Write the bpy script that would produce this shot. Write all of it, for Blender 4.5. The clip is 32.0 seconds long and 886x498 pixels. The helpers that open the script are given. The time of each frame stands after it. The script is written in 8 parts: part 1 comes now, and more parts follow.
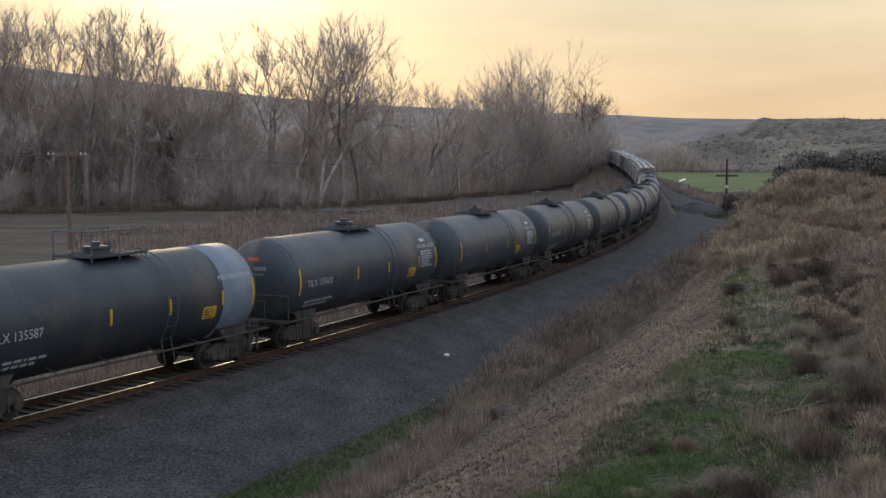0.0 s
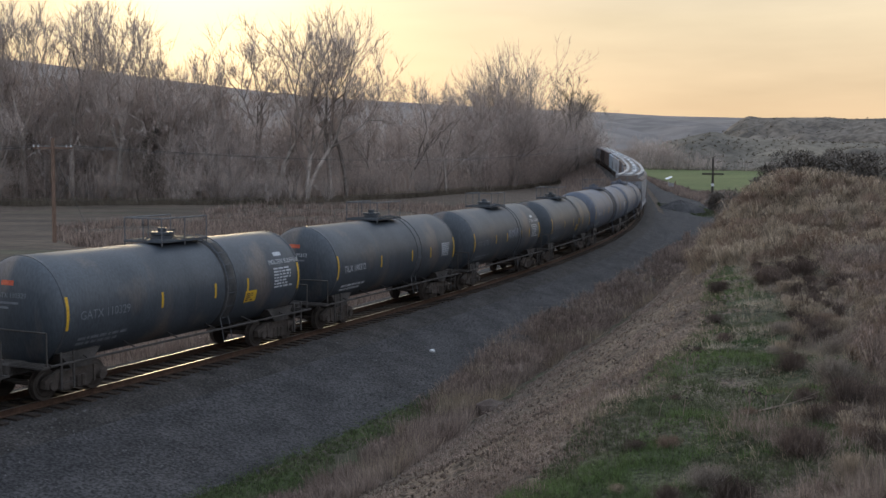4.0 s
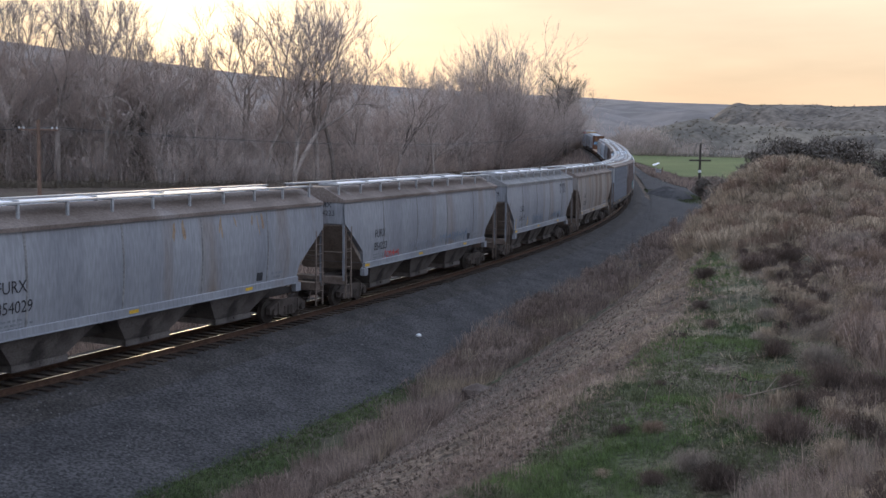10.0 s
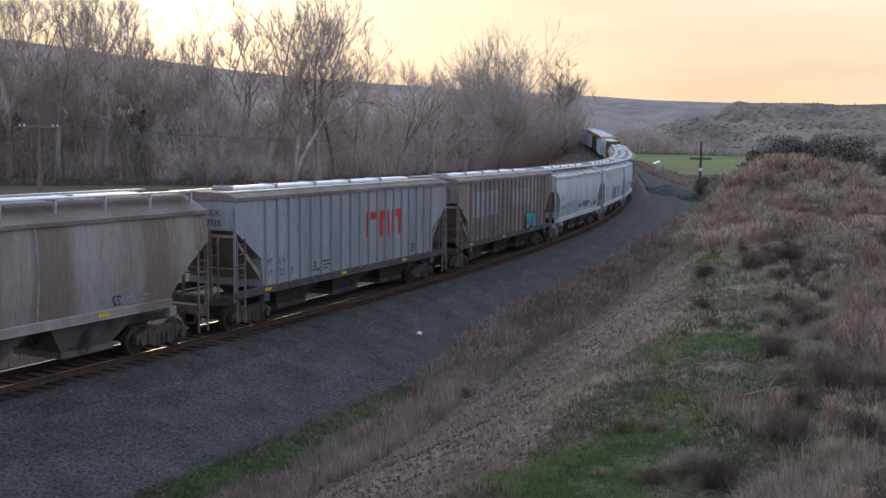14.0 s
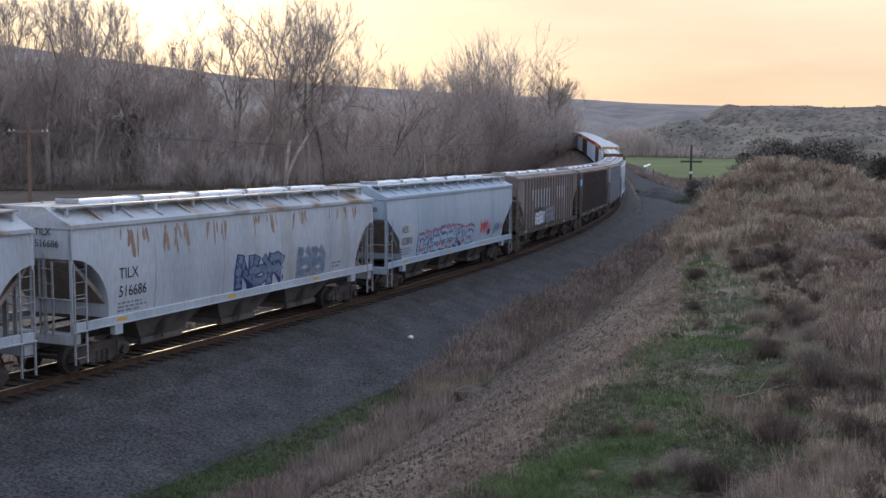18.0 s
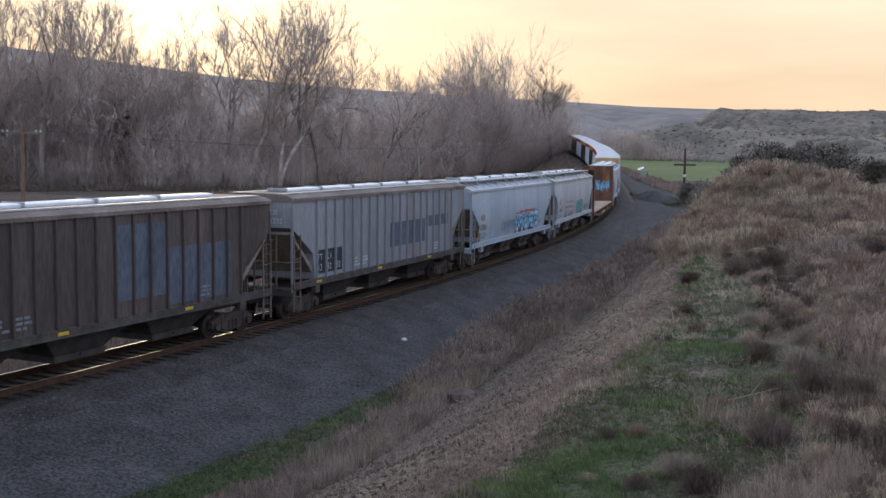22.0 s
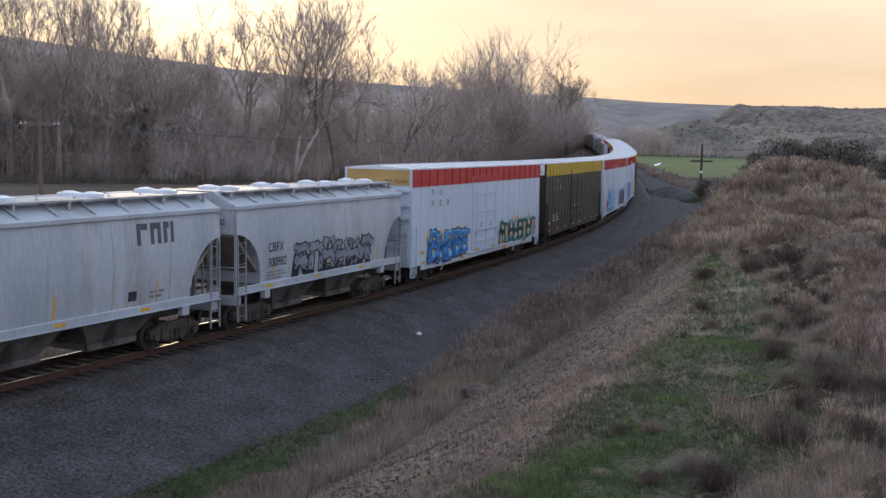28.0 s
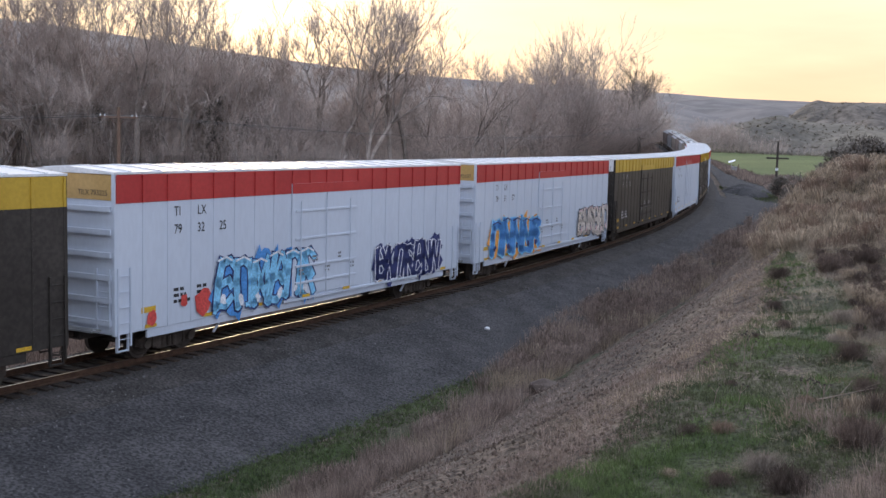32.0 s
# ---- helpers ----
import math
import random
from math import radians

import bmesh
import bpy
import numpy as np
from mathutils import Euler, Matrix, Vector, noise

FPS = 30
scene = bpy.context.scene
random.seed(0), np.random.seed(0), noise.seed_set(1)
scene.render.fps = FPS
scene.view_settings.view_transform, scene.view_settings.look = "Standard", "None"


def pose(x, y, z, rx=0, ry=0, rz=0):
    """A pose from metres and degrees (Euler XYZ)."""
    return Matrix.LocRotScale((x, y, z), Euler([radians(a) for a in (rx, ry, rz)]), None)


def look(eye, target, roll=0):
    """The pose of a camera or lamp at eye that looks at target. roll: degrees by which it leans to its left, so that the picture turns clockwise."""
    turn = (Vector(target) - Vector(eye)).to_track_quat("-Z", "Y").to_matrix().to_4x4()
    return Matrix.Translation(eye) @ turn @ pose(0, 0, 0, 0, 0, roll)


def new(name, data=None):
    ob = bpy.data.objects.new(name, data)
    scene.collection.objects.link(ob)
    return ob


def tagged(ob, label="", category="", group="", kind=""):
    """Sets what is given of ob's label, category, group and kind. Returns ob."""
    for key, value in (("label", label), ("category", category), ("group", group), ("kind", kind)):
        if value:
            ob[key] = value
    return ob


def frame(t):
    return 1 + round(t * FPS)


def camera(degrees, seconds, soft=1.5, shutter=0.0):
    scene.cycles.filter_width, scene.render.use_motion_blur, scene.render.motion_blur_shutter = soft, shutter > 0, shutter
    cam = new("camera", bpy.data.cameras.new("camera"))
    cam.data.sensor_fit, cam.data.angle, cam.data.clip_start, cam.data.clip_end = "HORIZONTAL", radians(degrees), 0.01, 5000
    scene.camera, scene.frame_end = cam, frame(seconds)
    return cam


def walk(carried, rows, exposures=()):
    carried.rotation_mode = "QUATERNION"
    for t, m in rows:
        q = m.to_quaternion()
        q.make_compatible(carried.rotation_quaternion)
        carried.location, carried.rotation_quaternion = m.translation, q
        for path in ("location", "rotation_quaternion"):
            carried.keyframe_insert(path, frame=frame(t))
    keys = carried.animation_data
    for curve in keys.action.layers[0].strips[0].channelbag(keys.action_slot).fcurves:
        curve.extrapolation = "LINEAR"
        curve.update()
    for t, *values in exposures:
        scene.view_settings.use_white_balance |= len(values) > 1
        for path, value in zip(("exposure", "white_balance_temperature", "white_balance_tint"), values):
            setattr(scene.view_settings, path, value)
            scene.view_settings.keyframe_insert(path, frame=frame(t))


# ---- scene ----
# ---- the camera: held by hand on the bank top, panning a little ----
EYE = (0.0, 0.0, 6.222)
cam = camera(43.805, 32.0, soft=1.5)
TURNS = [
    (0, 85.938, 0.135, 1.296),
    (0.5, 85.953, 0.208, 1.203),
    (1, 85.943, 0.171, 1.119),
    (1.5, 85.917, 0.061, 1.005),
    (2, 85.915, 0.024, 0.917),
    (2.5, 85.909, -0.025, 0.805),
    (3, 85.860, -0.145, 0.734),
    (3.5, 85.775, -0.267, 0.677),
    (5.5, 85.543, -0.594, 0.436),
    (6, 85.404, -0.690, 0.387),
    (6.5, 85.358, -0.692, 0.319),
    (7, 85.261, -0.790, 0.265),
    (7.5, 85.160, -0.888, 0.201),
    (8, 85.082, -0.904, 0.160),
    (8.5, 85.040, -0.886, 0.115),
    (9, 85.008, -0.822, 0.070),
    (9.5, 84.974, -0.783, 0.030),
    (10, 84.935, -0.760, -0.019),
    (10.5, 84.915, -0.678, -0.054),
    (11, 84.917, -0.642, -0.055),
    (11.5, 84.900, -0.617, -0.071),
    (12, 84.883, -0.603, -0.075),
    (12.5, 84.817, -0.647, -0.044),
    (13, 84.804, -0.731, -0.015),
    (13.5, 84.779, -0.766, 0.022),
    (14, 84.832, -0.816, 0.014),
    (14.5, 84.871, -0.730, -0.026),
    (16.5, 84.992, -0.632, -0.280),
    (17, 84.998, -0.621, -0.368),
    (17.5, 85.020, -0.645, -0.406),
    (18, 85.032, -0.627, -0.460),
    (18.5, 85.045, -0.637, -0.522),
    (19, 85.066, -0.682, -0.576),
    (19.5, 85.096, -0.671, -0.598),
    (20, 85.114, -0.782, -0.633),
    (20.5, 85.129, -0.736, -0.700),
    (21, 85.129, -0.738, -0.743),
    (21.5, 85.120, -0.805, -0.772),
    (22, 85.155, -0.850, -0.767),
    (22.5, 85.118, -0.929, -0.764),
    (23, 85.095, -0.957, -0.756),
    (23.5, 85.090, -0.977, -0.730),
    (24, 85.036, -1.090, -0.695),
    (24.5, 84.990, -1.088, -0.648),
    (25, 84.973, -1.117, -0.630),
    (25.5, 85.075, -1.056, -0.464),
    (27.5, 84.890, -1.069, -0.221),
    (28, 84.864, -1.223, 0.062),
    (28.5, 84.766, -1.312, 1.379),
    (29, 84.712, -1.317, 2.650),
    (29.5, 84.595, -1.453, 2.898),
    (30, 84.522, -1.441, 3.030),
    (30.5, 84.508, -1.534, 3.257),
    (31, 84.486, -1.603, 3.428),
    (31.5, 84.478, -1.662, 3.578),
    (32, 84.490, -1.678, 3.731),
]
walk(cam, [(t, pose(*EYE, rx, ry, rz)) for t, rx, ry, rz in TURNS],
     [(0, -0.36, 7080, 6), (3.5, -0.33, 7000, 6), (6, -0.13, 6730, 8), (9, -0.09, 6550, 10), (14, -0.07, 6500, 10), (25, -0.08, 6550, 10), (28, -0.13, 6600, 10), (29.5, -0.06, 6800, 10), (32, 0.18, 6850, 11)])

# ---- light: a veiled low sun behind the woods ----
SUN_AZ, SUN_EL = radians(-13.5), radians(9.0)      # azimuth from +Y towards +X
SUN_DIR = Vector((math.sin(SUN_AZ) * math.cos(SUN_EL), math.cos(SUN_AZ) * math.cos(SUN_EL), math.sin(SUN_EL)))
world = bpy.data.worlds.new("sky")
scene.world = world
world.use_nodes = True
wn, wl = world.node_tree.nodes, world.node_tree.links
wn.clear()


def wnode(kind, **kw):
    n = wn.new(kind)
    for k, v in kw.items():
        n.inputs[k].default_value = v
    return n


w_out = wn.new("ShaderNodeOutputWorld")
w_bg = wn.new("ShaderNodeBackground")
sky = wn.new("ShaderNodeTexSky")
sky.sky_type, sky.sun_disc = "NISHITA", False
sky.sun_elevation, sky.sun_rotation = SUN_EL, SUN_AZ
sky.air_density, sky.dust_density, sky.ozone_density = 1.0, 3.0, 1.5
w_co = wn.new("ShaderNodeTexCoord")
w_sep = wn.new("ShaderNodeSeparateXYZ")
wl.new(w_co.outputs["Generated"], w_sep.inputs[0])
# thin high cloud: a veil whose colour runs from peach at the skyline to pale grey overhead
veil = wn.new("ShaderNodeValToRGB")
veil.color_ramp.elements[0].position, veil.color_ramp.elements[0].color = 0.0, (1.12, 0.80, 0.56, 1)
veil.color_ramp.elements[1].position, veil.color_ramp.elements[1].color = 1.0, (1.02, 1.28, 1.80, 1)
for at, col in ((0.05, (1.30, 0.96, 0.66, 1)), (0.13, (1.36, 1.14, 0.86, 1)), (0.3, (1.16, 1.20, 1.36, 1))):
    e = veil.color_ramp.elements.new(at)
    e.color = col
wl.new(w_sep.outputs["Z"], veil.inputs[0])
# away from the sunset the same veil is blue-grey
dusk = wn.new("ShaderNodeValToRGB")
dusk.color_ramp.elements[0].position, dusk.color_ramp.elements[0].color = 0.0, (0.90, 0.92, 1.08, 1)
dusk.color_ramp.elements[1].position, dusk.color_ramp.elements[1].color = 1.0, (1.02, 1.28, 1.80, 1)
e = dusk.color_ramp.elements.new(0.3)
e.color = (1.05, 1.20, 1.54, 1)
wl.new(w_sep.outputs["Z"], dusk.inputs[0])
w_side = wn.new("ShaderNodeVectorMath")
w_side.operation = "DOT_PRODUCT"
w_side.inputs[1].default_value = (math.sin(SUN_AZ), math.cos(SUN_AZ), 0)
wl.new(w_co.outputs["Generated"], w_side.inputs[0])
w_turn = wnode("ShaderNodeMapRange", **{"From Min": -0.1, "From Max": 0.75})
w_turn.interpolation_type = "SMOOTHSTEP"
wl.new(w_side.outputs["Value"], w_turn.inputs["Value"])
w_veil = wn.new("ShaderNodeMix")
w_veil.data_type = "RGBA"
wl.new(w_turn.outputs[0], w_veil.inputs["Factor"])
wl.new(dusk.outputs[0], w_veil.inputs[6])
wl.new(veil.outputs[0], w_veil.inputs[7])
# the glow round the veiled sun
w_dot = wn.new("ShaderNodeVectorMath")
w_dot.operation = "DOT_PRODUCT"
w_dot.inputs[1].default_value = SUN_DIR
wl.new(w_co.outputs["Generated"], w_dot.inputs[0])
glow = wn.new("ShaderNodeValToRGB")
glow.color_ramp.interpolation = "EASE"
glow.color_ramp.elements[0].position, glow.color_ramp.elements[0].color = 0.90, (0, 0, 0, 1)
glow.color_ramp.elements[1].position, glow.color_ramp.elements[1].color = 1.0, (0.62, 0.56, 0.38, 1)
for at, col in ((0.965, (0.03, 0.022, 0.008, 1)), (0.992, (0.16, 0.125, 0.06, 1))):
    e = glow.color_ramp.elements.new(at)
    e.color = col
wl.new(w_dot.outputs["Value"], glow.inputs[0])
w_noise = wnode("ShaderNodeTexNoise", Scale=3.0, Detail=5.0, Roughness=0.55)
w_map = wn.new("ShaderNodeMapping")
w_map.inputs["Scale"].default_value = (1.0, 1.0, 6.0)
wl.new(w_co.outputs["Generated"], w_map.inputs[0])
wl.new(w_map.outputs[0], w_noise.inputs["Vector"])
w_amt = wnode("ShaderNodeMapRange", **{"From Min": 0.3, "From Max": 0.7, "To Min": 0.86, "To Max": 1.08})
wl.new(w_noise.outputs["Fac"], w_amt.inputs["Value"])
w_add = wn.new("ShaderNodeMix")
w_add.data_type, w_add.blend_type = "RGBA", "ADD"
w_add.inputs["Factor"].default_value = 1.0
wl.new(w_veil.outputs[2], w_add.inputs[6])
wl.new(glow.outputs[0], w_add.inputs[7])
w_mul = wn.new("ShaderNodeVectorMath")
w_mul.operation = "SCALE"
wl.new(w_add.outputs[2], w_mul.inputs[0])
wl.new(w_amt.outputs[0], w_mul.inputs["Scale"])
w_sky = wn.new("ShaderNodeVectorMath")
w_sky.operation = "SCALE"
w_sky.inputs["Scale"].default_value = 0.05
wl.new(sky.outputs[0], w_sky.inputs[0])
w_mix = wn.new("ShaderNodeMix")
w_mix.data_type = "RGBA"
w_mix.inputs["Factor"].default_value = 0.85
wl.new(w_sky.outputs[0], w_mix.inputs[6])
wl.new(w_mul.outputs[0], w_mix.inputs[7])
wl.new(w_mix.outputs[2], w_bg.inputs["Color"])
w_bg.inputs["Strength"].default_value = 0.95
wl.new(w_bg.outputs[0], w_out.inputs[0])

sun_data = bpy.data.lights.new("sun", "SUN")
sun_data.energy, sun_data.angle, sun_data.color = 0.7, radians(9), (1.0, 0.78, 0.5)
sun_ob = new("sun", sun_data)
sun_ob.matrix_world = look(SUN_DIR * 100, (0, 0, 0))


# ---- materials ----
def mat(name, c1, c2, scale=3.0, rough=0.85, bump=0.3, metal=0.0, fine=40.0, stretch=(1, 1, 1), c3=None, amount=0.5, per_object=0.0,
        per_island=0.0, dist=0.02, spec=0.3, mottle=0.2, thin=0.0):
    """Two colours mixed by a broad noise, mottled by a fine one; c3: stains with edges over `amount` of the noise;
    thin: the share of light that passes through thin blades and twigs."""
    m = bpy.data.materials.new(name)
    m.use_nodes = True
    n, l = m.node_tree.nodes, m.node_tree.links
    b = n["Principled BSDF"]
    b.inputs["Roughness"].default_value, b.inputs["Metallic"].default_value = rough, metal
    b.inputs["Specular IOR Level"].default_value = spec
    co, mp = n.new("ShaderNodeTexCoord"), n.new("ShaderNodeMapping")
    mp.inputs["Scale"].default_value = stretch
    l.new(co.outputs["Object"], mp.inputs[0])
    big, small = n.new("ShaderNodeTexNoise"), n.new("ShaderNodeTexNoise")
    big.inputs["Scale"].default_value, big.inputs["Detail"].default_value = scale, 6
    small.inputs["Scale"].default_value, small.inputs["Detail"].default_value = fine, 4
    for t in (big, small):
        l.new(mp.outputs[0], t.inputs["Vector"])
    ramp = n.new("ShaderNodeValToRGB")
    ramp.color_ramp.elements[0].position, ramp.color_ramp.elements[0].color = 0.36, (*c1, 1)
    ramp.color_ramp.elements[1].position, ramp.color_ramp.elements[1].color = 0.64, (*c2, 1)
    l.new(big.outputs["Fac"], ramp.inputs[0])
    col = ramp.outputs[0]
    if c3:
        st = n.new("ShaderNodeTexNoise")
        st.inputs["Scale"].default_value, st.inputs["Detail"].default_value = scale * 0.7, 8
        off = n.new("ShaderNodeVectorMath")
        off.inputs[1].default_value = (7.3, 2.1, 5.7)
        l.new(mp.outputs[0], off.inputs[0])
        l.new(off.outputs[0], st.inputs["Vector"])
        edge = n.new("ShaderNodeMapRange")
        edge.inputs["From Min"].default_value, edge.inputs["From Max"].default_value = amount, amount + 0.12
        l.new(st.outputs["Fac"], edge.inputs["Value"])
        mx = n.new("ShaderNodeMix")
        mx.data_type = "RGBA"
        l.new(edge.outputs[0], mx.inputs["Factor"])
        l.new(col, mx.inputs[6])
        mx.inputs[7].default_value = (*c3, 1)
        col = mx.outputs[2]
    val = n.new("ShaderNodeMapRange")
    val.inputs["From Min"].default_value, val.inputs["From Max"].default_value = 0.36, 0.64
    val.inputs["To Min"].default_value, val.inputs["To Max"].default_value = 1 - mottle, 1 + mottle
    l.new(small.outputs["Fac"], val.inputs["Value"])
    hsv = n.new("ShaderNodeHueSaturation")
    l.new(col, hsv.inputs["Color"])
    l.new(val.outputs[0], hsv.inputs["Value"])
    col = hsv.outputs[0]
    for amt, kind, sock in ((per_object, "ShaderNodeObjectInfo", "Random"), (per_island, "ShaderNodeNewGeometry", "Random Per Island")):
        if amt:
            oi, vr, h2 = n.new(kind), n.new("ShaderNodeMapRange"), n.new("ShaderNodeHueSaturation")
            vr.inputs["To Min"].default_value, vr.inputs["To Max"].default_value = 1 - amt, 1 + amt
            l.new(oi.outputs[sock], vr.inputs["Value"])
            l.new(vr.outputs[0], h2.inputs["Value"])
            l.new(col, h2.inputs["Color"])
            col = h2.outputs[0]
    l.new(col, b.inputs["Base Color"])
    if bump:
        bp = n.new("ShaderNodeBump")
        bp.inputs["Strength"].default_value, bp.inputs["Distance"].default_value = bump, dist
        l.new(small.outputs["Fac"], bp.inputs["Height"])
        l.new(bp.outputs[0], b.inputs["Normal"])
    if thin:
        tr, ms = n.new("ShaderNodeBsdfTranslucent"), n.new("ShaderNodeMixShader")
        l.new(col, tr.inputs["Color"])
        ms.inputs[0].default_value = thin
        l.new(b.outputs[0], ms.inputs[1])
        l.new(tr.outputs[0], ms.inputs[2])
        l.new(ms.outputs[0], n["Material Output"].inputs["Surface"])
    return m


M_DIRT = mat("bank_soil", (0.098, 0.073, 0.056), (0.148, 0.11, 0.085), 0.6, fine=7, bump=1.0, dist=0.2, c3=(0.18, 0.14, 0.105), amount=0.58, mottle=0.6)
M_GRAVEL = mat("dark_gravel", (0.047, 0.044, 0.045), (0.079, 0.074, 0.074), 0.8, fine=12, bump=1.0, dist=0.1, rough=0.9, mottle=0.55)
M_STONE = mat("ballast_stone", (0.055, 0.052, 0.052), (0.125, 0.12, 0.117), 5, fine=30, per_island=0.5)
M_TIE = mat("sleeper_wood", (0.035, 0.025, 0.02), (0.075, 0.055, 0.042), 2.5, fine=30, per_object=0.35, stretch=(1, 8, 8))
M_RAIL = mat("rail_steel_rusty", (0.06, 0.032, 0.02), (0.10, 0.055, 0.035), 6, fine=60, rough=0.75)
M_RAILTOP = mat("rail_head_polished", (0.36, 0.34, 0.32), (0.46, 0.44, 0.41), 4, fine=60, rough=0.34, metal=1.0, bump=0.05)
M_FIELD = mat("ploughed_soil", (0.075, 0.056, 0.042), (0.125, 0.092, 0.068), 0.12, fine=1.6, bump=1.0, dist=0.25, stretch=(0.35, 1.6, 1), c3=(0.085, 0.08, 0.05), amount=0.52, mottle=0.35)
M_GREEN = mat("crop_green", (0.10, 0.125, 0.04), (0.135, 0.16, 0.055), 0.05, fine=2.0, bump=0.4, dist=0.1)
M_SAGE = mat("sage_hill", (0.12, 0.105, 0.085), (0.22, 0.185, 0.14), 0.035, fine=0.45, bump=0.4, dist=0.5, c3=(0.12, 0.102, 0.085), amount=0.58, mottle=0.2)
# ridge greyed and lifted: distance haze put into its base colour
M_RIDGE = mat("far_ridge_hazed", (0.172, 0.153, 0.145), (0.22, 0.196, 0.185), 0.003, fine=0.03, bump=0.4, dist=2.0)
M_BARK = mat("bare_bark", (0.25, 0.21, 0.182), (0.42, 0.36, 0.32), 1.5, fine=12, per_object=0.45, bump=0.5)
# twigs lifted above bark for the wood's haze; thin stands for rim light
M_TWIG = mat("bare_twigs", (0.48, 0.395, 0.345), (0.60, 0.505, 0.45), 0.5, fine=6, per_object=0.25, bump=0, thin=0.25)
M_THICKET = mat("thicket_twigs", (0.48, 0.39, 0.34), (0.60, 0.50, 0.445), 0.06, fine=1.0, per_island=0.25, bump=0, thin=0.4)
M_POLE = mat("weathered_pole_wood", (0.15, 0.095, 0.07), (0.23, 0.15, 0.11), 3, fine=30, stretch=(4, 4, 0.5))


# ---- mesh helpers ----
def mesh_from(name, verts, faces, material, smooth=False):
    me = bpy.data.meshes.new(name)
    me.from_pydata([tuple(v) for v in verts], [], faces)
    me.materials.append(material)
    if smooth:
        me.polygons.foreach_set("use_smooth", [True] * len(me.polygons))
    me.update()
    return me


def tri_mesh(name, v, f, material, smooth=False):
    """A mesh from numpy arrays of corners and triangles."""
    me = bpy.data.meshes.new(name)
    me.vertices.add(len(v))
    me.vertices.foreach_set("co", np.asarray(v, dtype=np.float32).ravel())
    me.loops.add(len(f) * 3)
    me.loops.foreach_set("vertex_index", np.asarray(f, dtype=np.int32).ravel())
    me.polygons.add(len(f))
    me.polygons.foreach_set("loop_start", np.arange(0, len(f) * 3, 3, dtype=np.int32))
    me.polygons.foreach_set("use_smooth", [smooth] * len(f))
    me.materials.append(material)
    me.update(calc_edges=True)
    return me


def part(name, bm, material, parent, label="", at=None):
    """A bmesh or a mesh as one object under a thing or a part."""
    if isinstance(bm, bmesh.types.BMesh):
        me = bpy.data.meshes.new(name)
        bm.to_mesh(me)
        bm.free()
        me.materials.append(material)
    else:
        me = bm
    ob = new(name, me)
    ob.parent = parent
    if at is not None:
        ob.matrix_basis = at
    if label:
        ob["label"] = label
    return ob


def thing(name, label, category, group="", kind="", at=None):
    ob = new(name)
    ob.empty_display_size = 0.2
    if at is not None:
        ob.matrix_basis = at
    return tagged(ob, label, category, group, kind)


def add_box(bm, x0, x1, y0, y1, z0, z1, bevel=0.0):
    r = bmesh.ops.create_cube(bm, size=1.0, matrix=Matrix.LocRotScale(((x0 + x1) / 2, (y0 + y1) / 2, (z0 + z1) / 2), None, (x1 - x0, y1 - y0, z1 - z0)))
    if bevel:
        es = list({e for v in r["verts"] for e in v.link_edges})
        bmesh.ops.bevel(bm, geom=es, offset=bevel, segments=1, affect="EDGES")
    return bm


def box(x0, x1, y0, y1, z0, z1, bevel=0.0):
    return add_box(bmesh.new(), x0, x1, y0, y1, z0, z1, bevel)


def add_rod(bm, p, q, r, n=6, r2=None):
    p, q = Vector(p), Vector(q)
    d = q - p
    m = Matrix.Translation((p + q) / 2) @ d.to_track_quat("Z", "Y").to_matrix().to_4x4()
    bmesh.ops.create_cone(bm, cap_ends=True, segments=n, radius1=r, radius2=r if r2 is None else r2, depth=d.length, matrix=m)
    return bm


def rod(p, q, r, n=6, r2=None):
    return add_rod(bmesh.new(), p, q, r, n, r2)


def add_prism(bm, outline, x0, x1):
    """An outline in (y, z) drawn out along x."""
    a = [bm.verts.new((x0, y, z)) for y, z in outline]
    b = [bm.verts.new((x1, y, z)) for y, z in outline]
    k = len(outline)
    for i in range(k):
        bm.faces.new((a[i], a[(i + 1) % k], b[(i + 1) % k], b[i]))
    bm.faces.new(a[::-1])
    bm.faces.new(b)
    bmesh.ops.recalc_face_normals(bm, faces=bm.faces[:])
    return bm


def add_plate(bm, outline, y0, y1):
    """An outline in (x, z) drawn out along y."""
    a = [bm.verts.new((x, y0, z)) for x, z in outline]
    b = [bm.verts.new((x, y1, z)) for x, z in outline]
    k = len(outline)
    for i in range(k):
        bm.faces.new((a[i], a[(i + 1) % k], b[(i + 1) % k], b[i]))
    bm.faces.new(a[::-1])
    bm.faces.new(b)
    bmesh.ops.recalc_face_normals(bm, faces=bm.faces[:])
    return bm


# ---- the line of the track ----
DS = 2.0
SS = np.arange(-620.0, 1100.0, DS)
K_AT = [-60, -40, 0, 30, 60, 90, 120, 150, 220, 320, 400, 1100]
K_IS = [0, 0.002043, 0.002469, 0.002904, 0.002951, 0.001739, 0.0009, 0.0006, 0.0006, 0.0006, 0.0002, 0]
_k = np.interp(SS, K_AT, K_IS)


def _sum(v):
    return np.concatenate([[0], np.cumsum((v[1:] + v[:-1]) / 2 * DS)])


TH = _sum(_k)
TH += 1.12359 - np.interp(0, SS, TH)
TX, TY = _sum(np.cos(TH)), _sum(np.sin(TH))
TX += -10.351 - np.interp(0, SS, TX)
TY += 31.547 - np.interp(0, SS, TY)
_sc = np.clip(SS, -60, 420)
LAND = 0.00822 * _sc + 0.7025 * (np.clip(_sc - 160, 0, None) / 100) ** 2
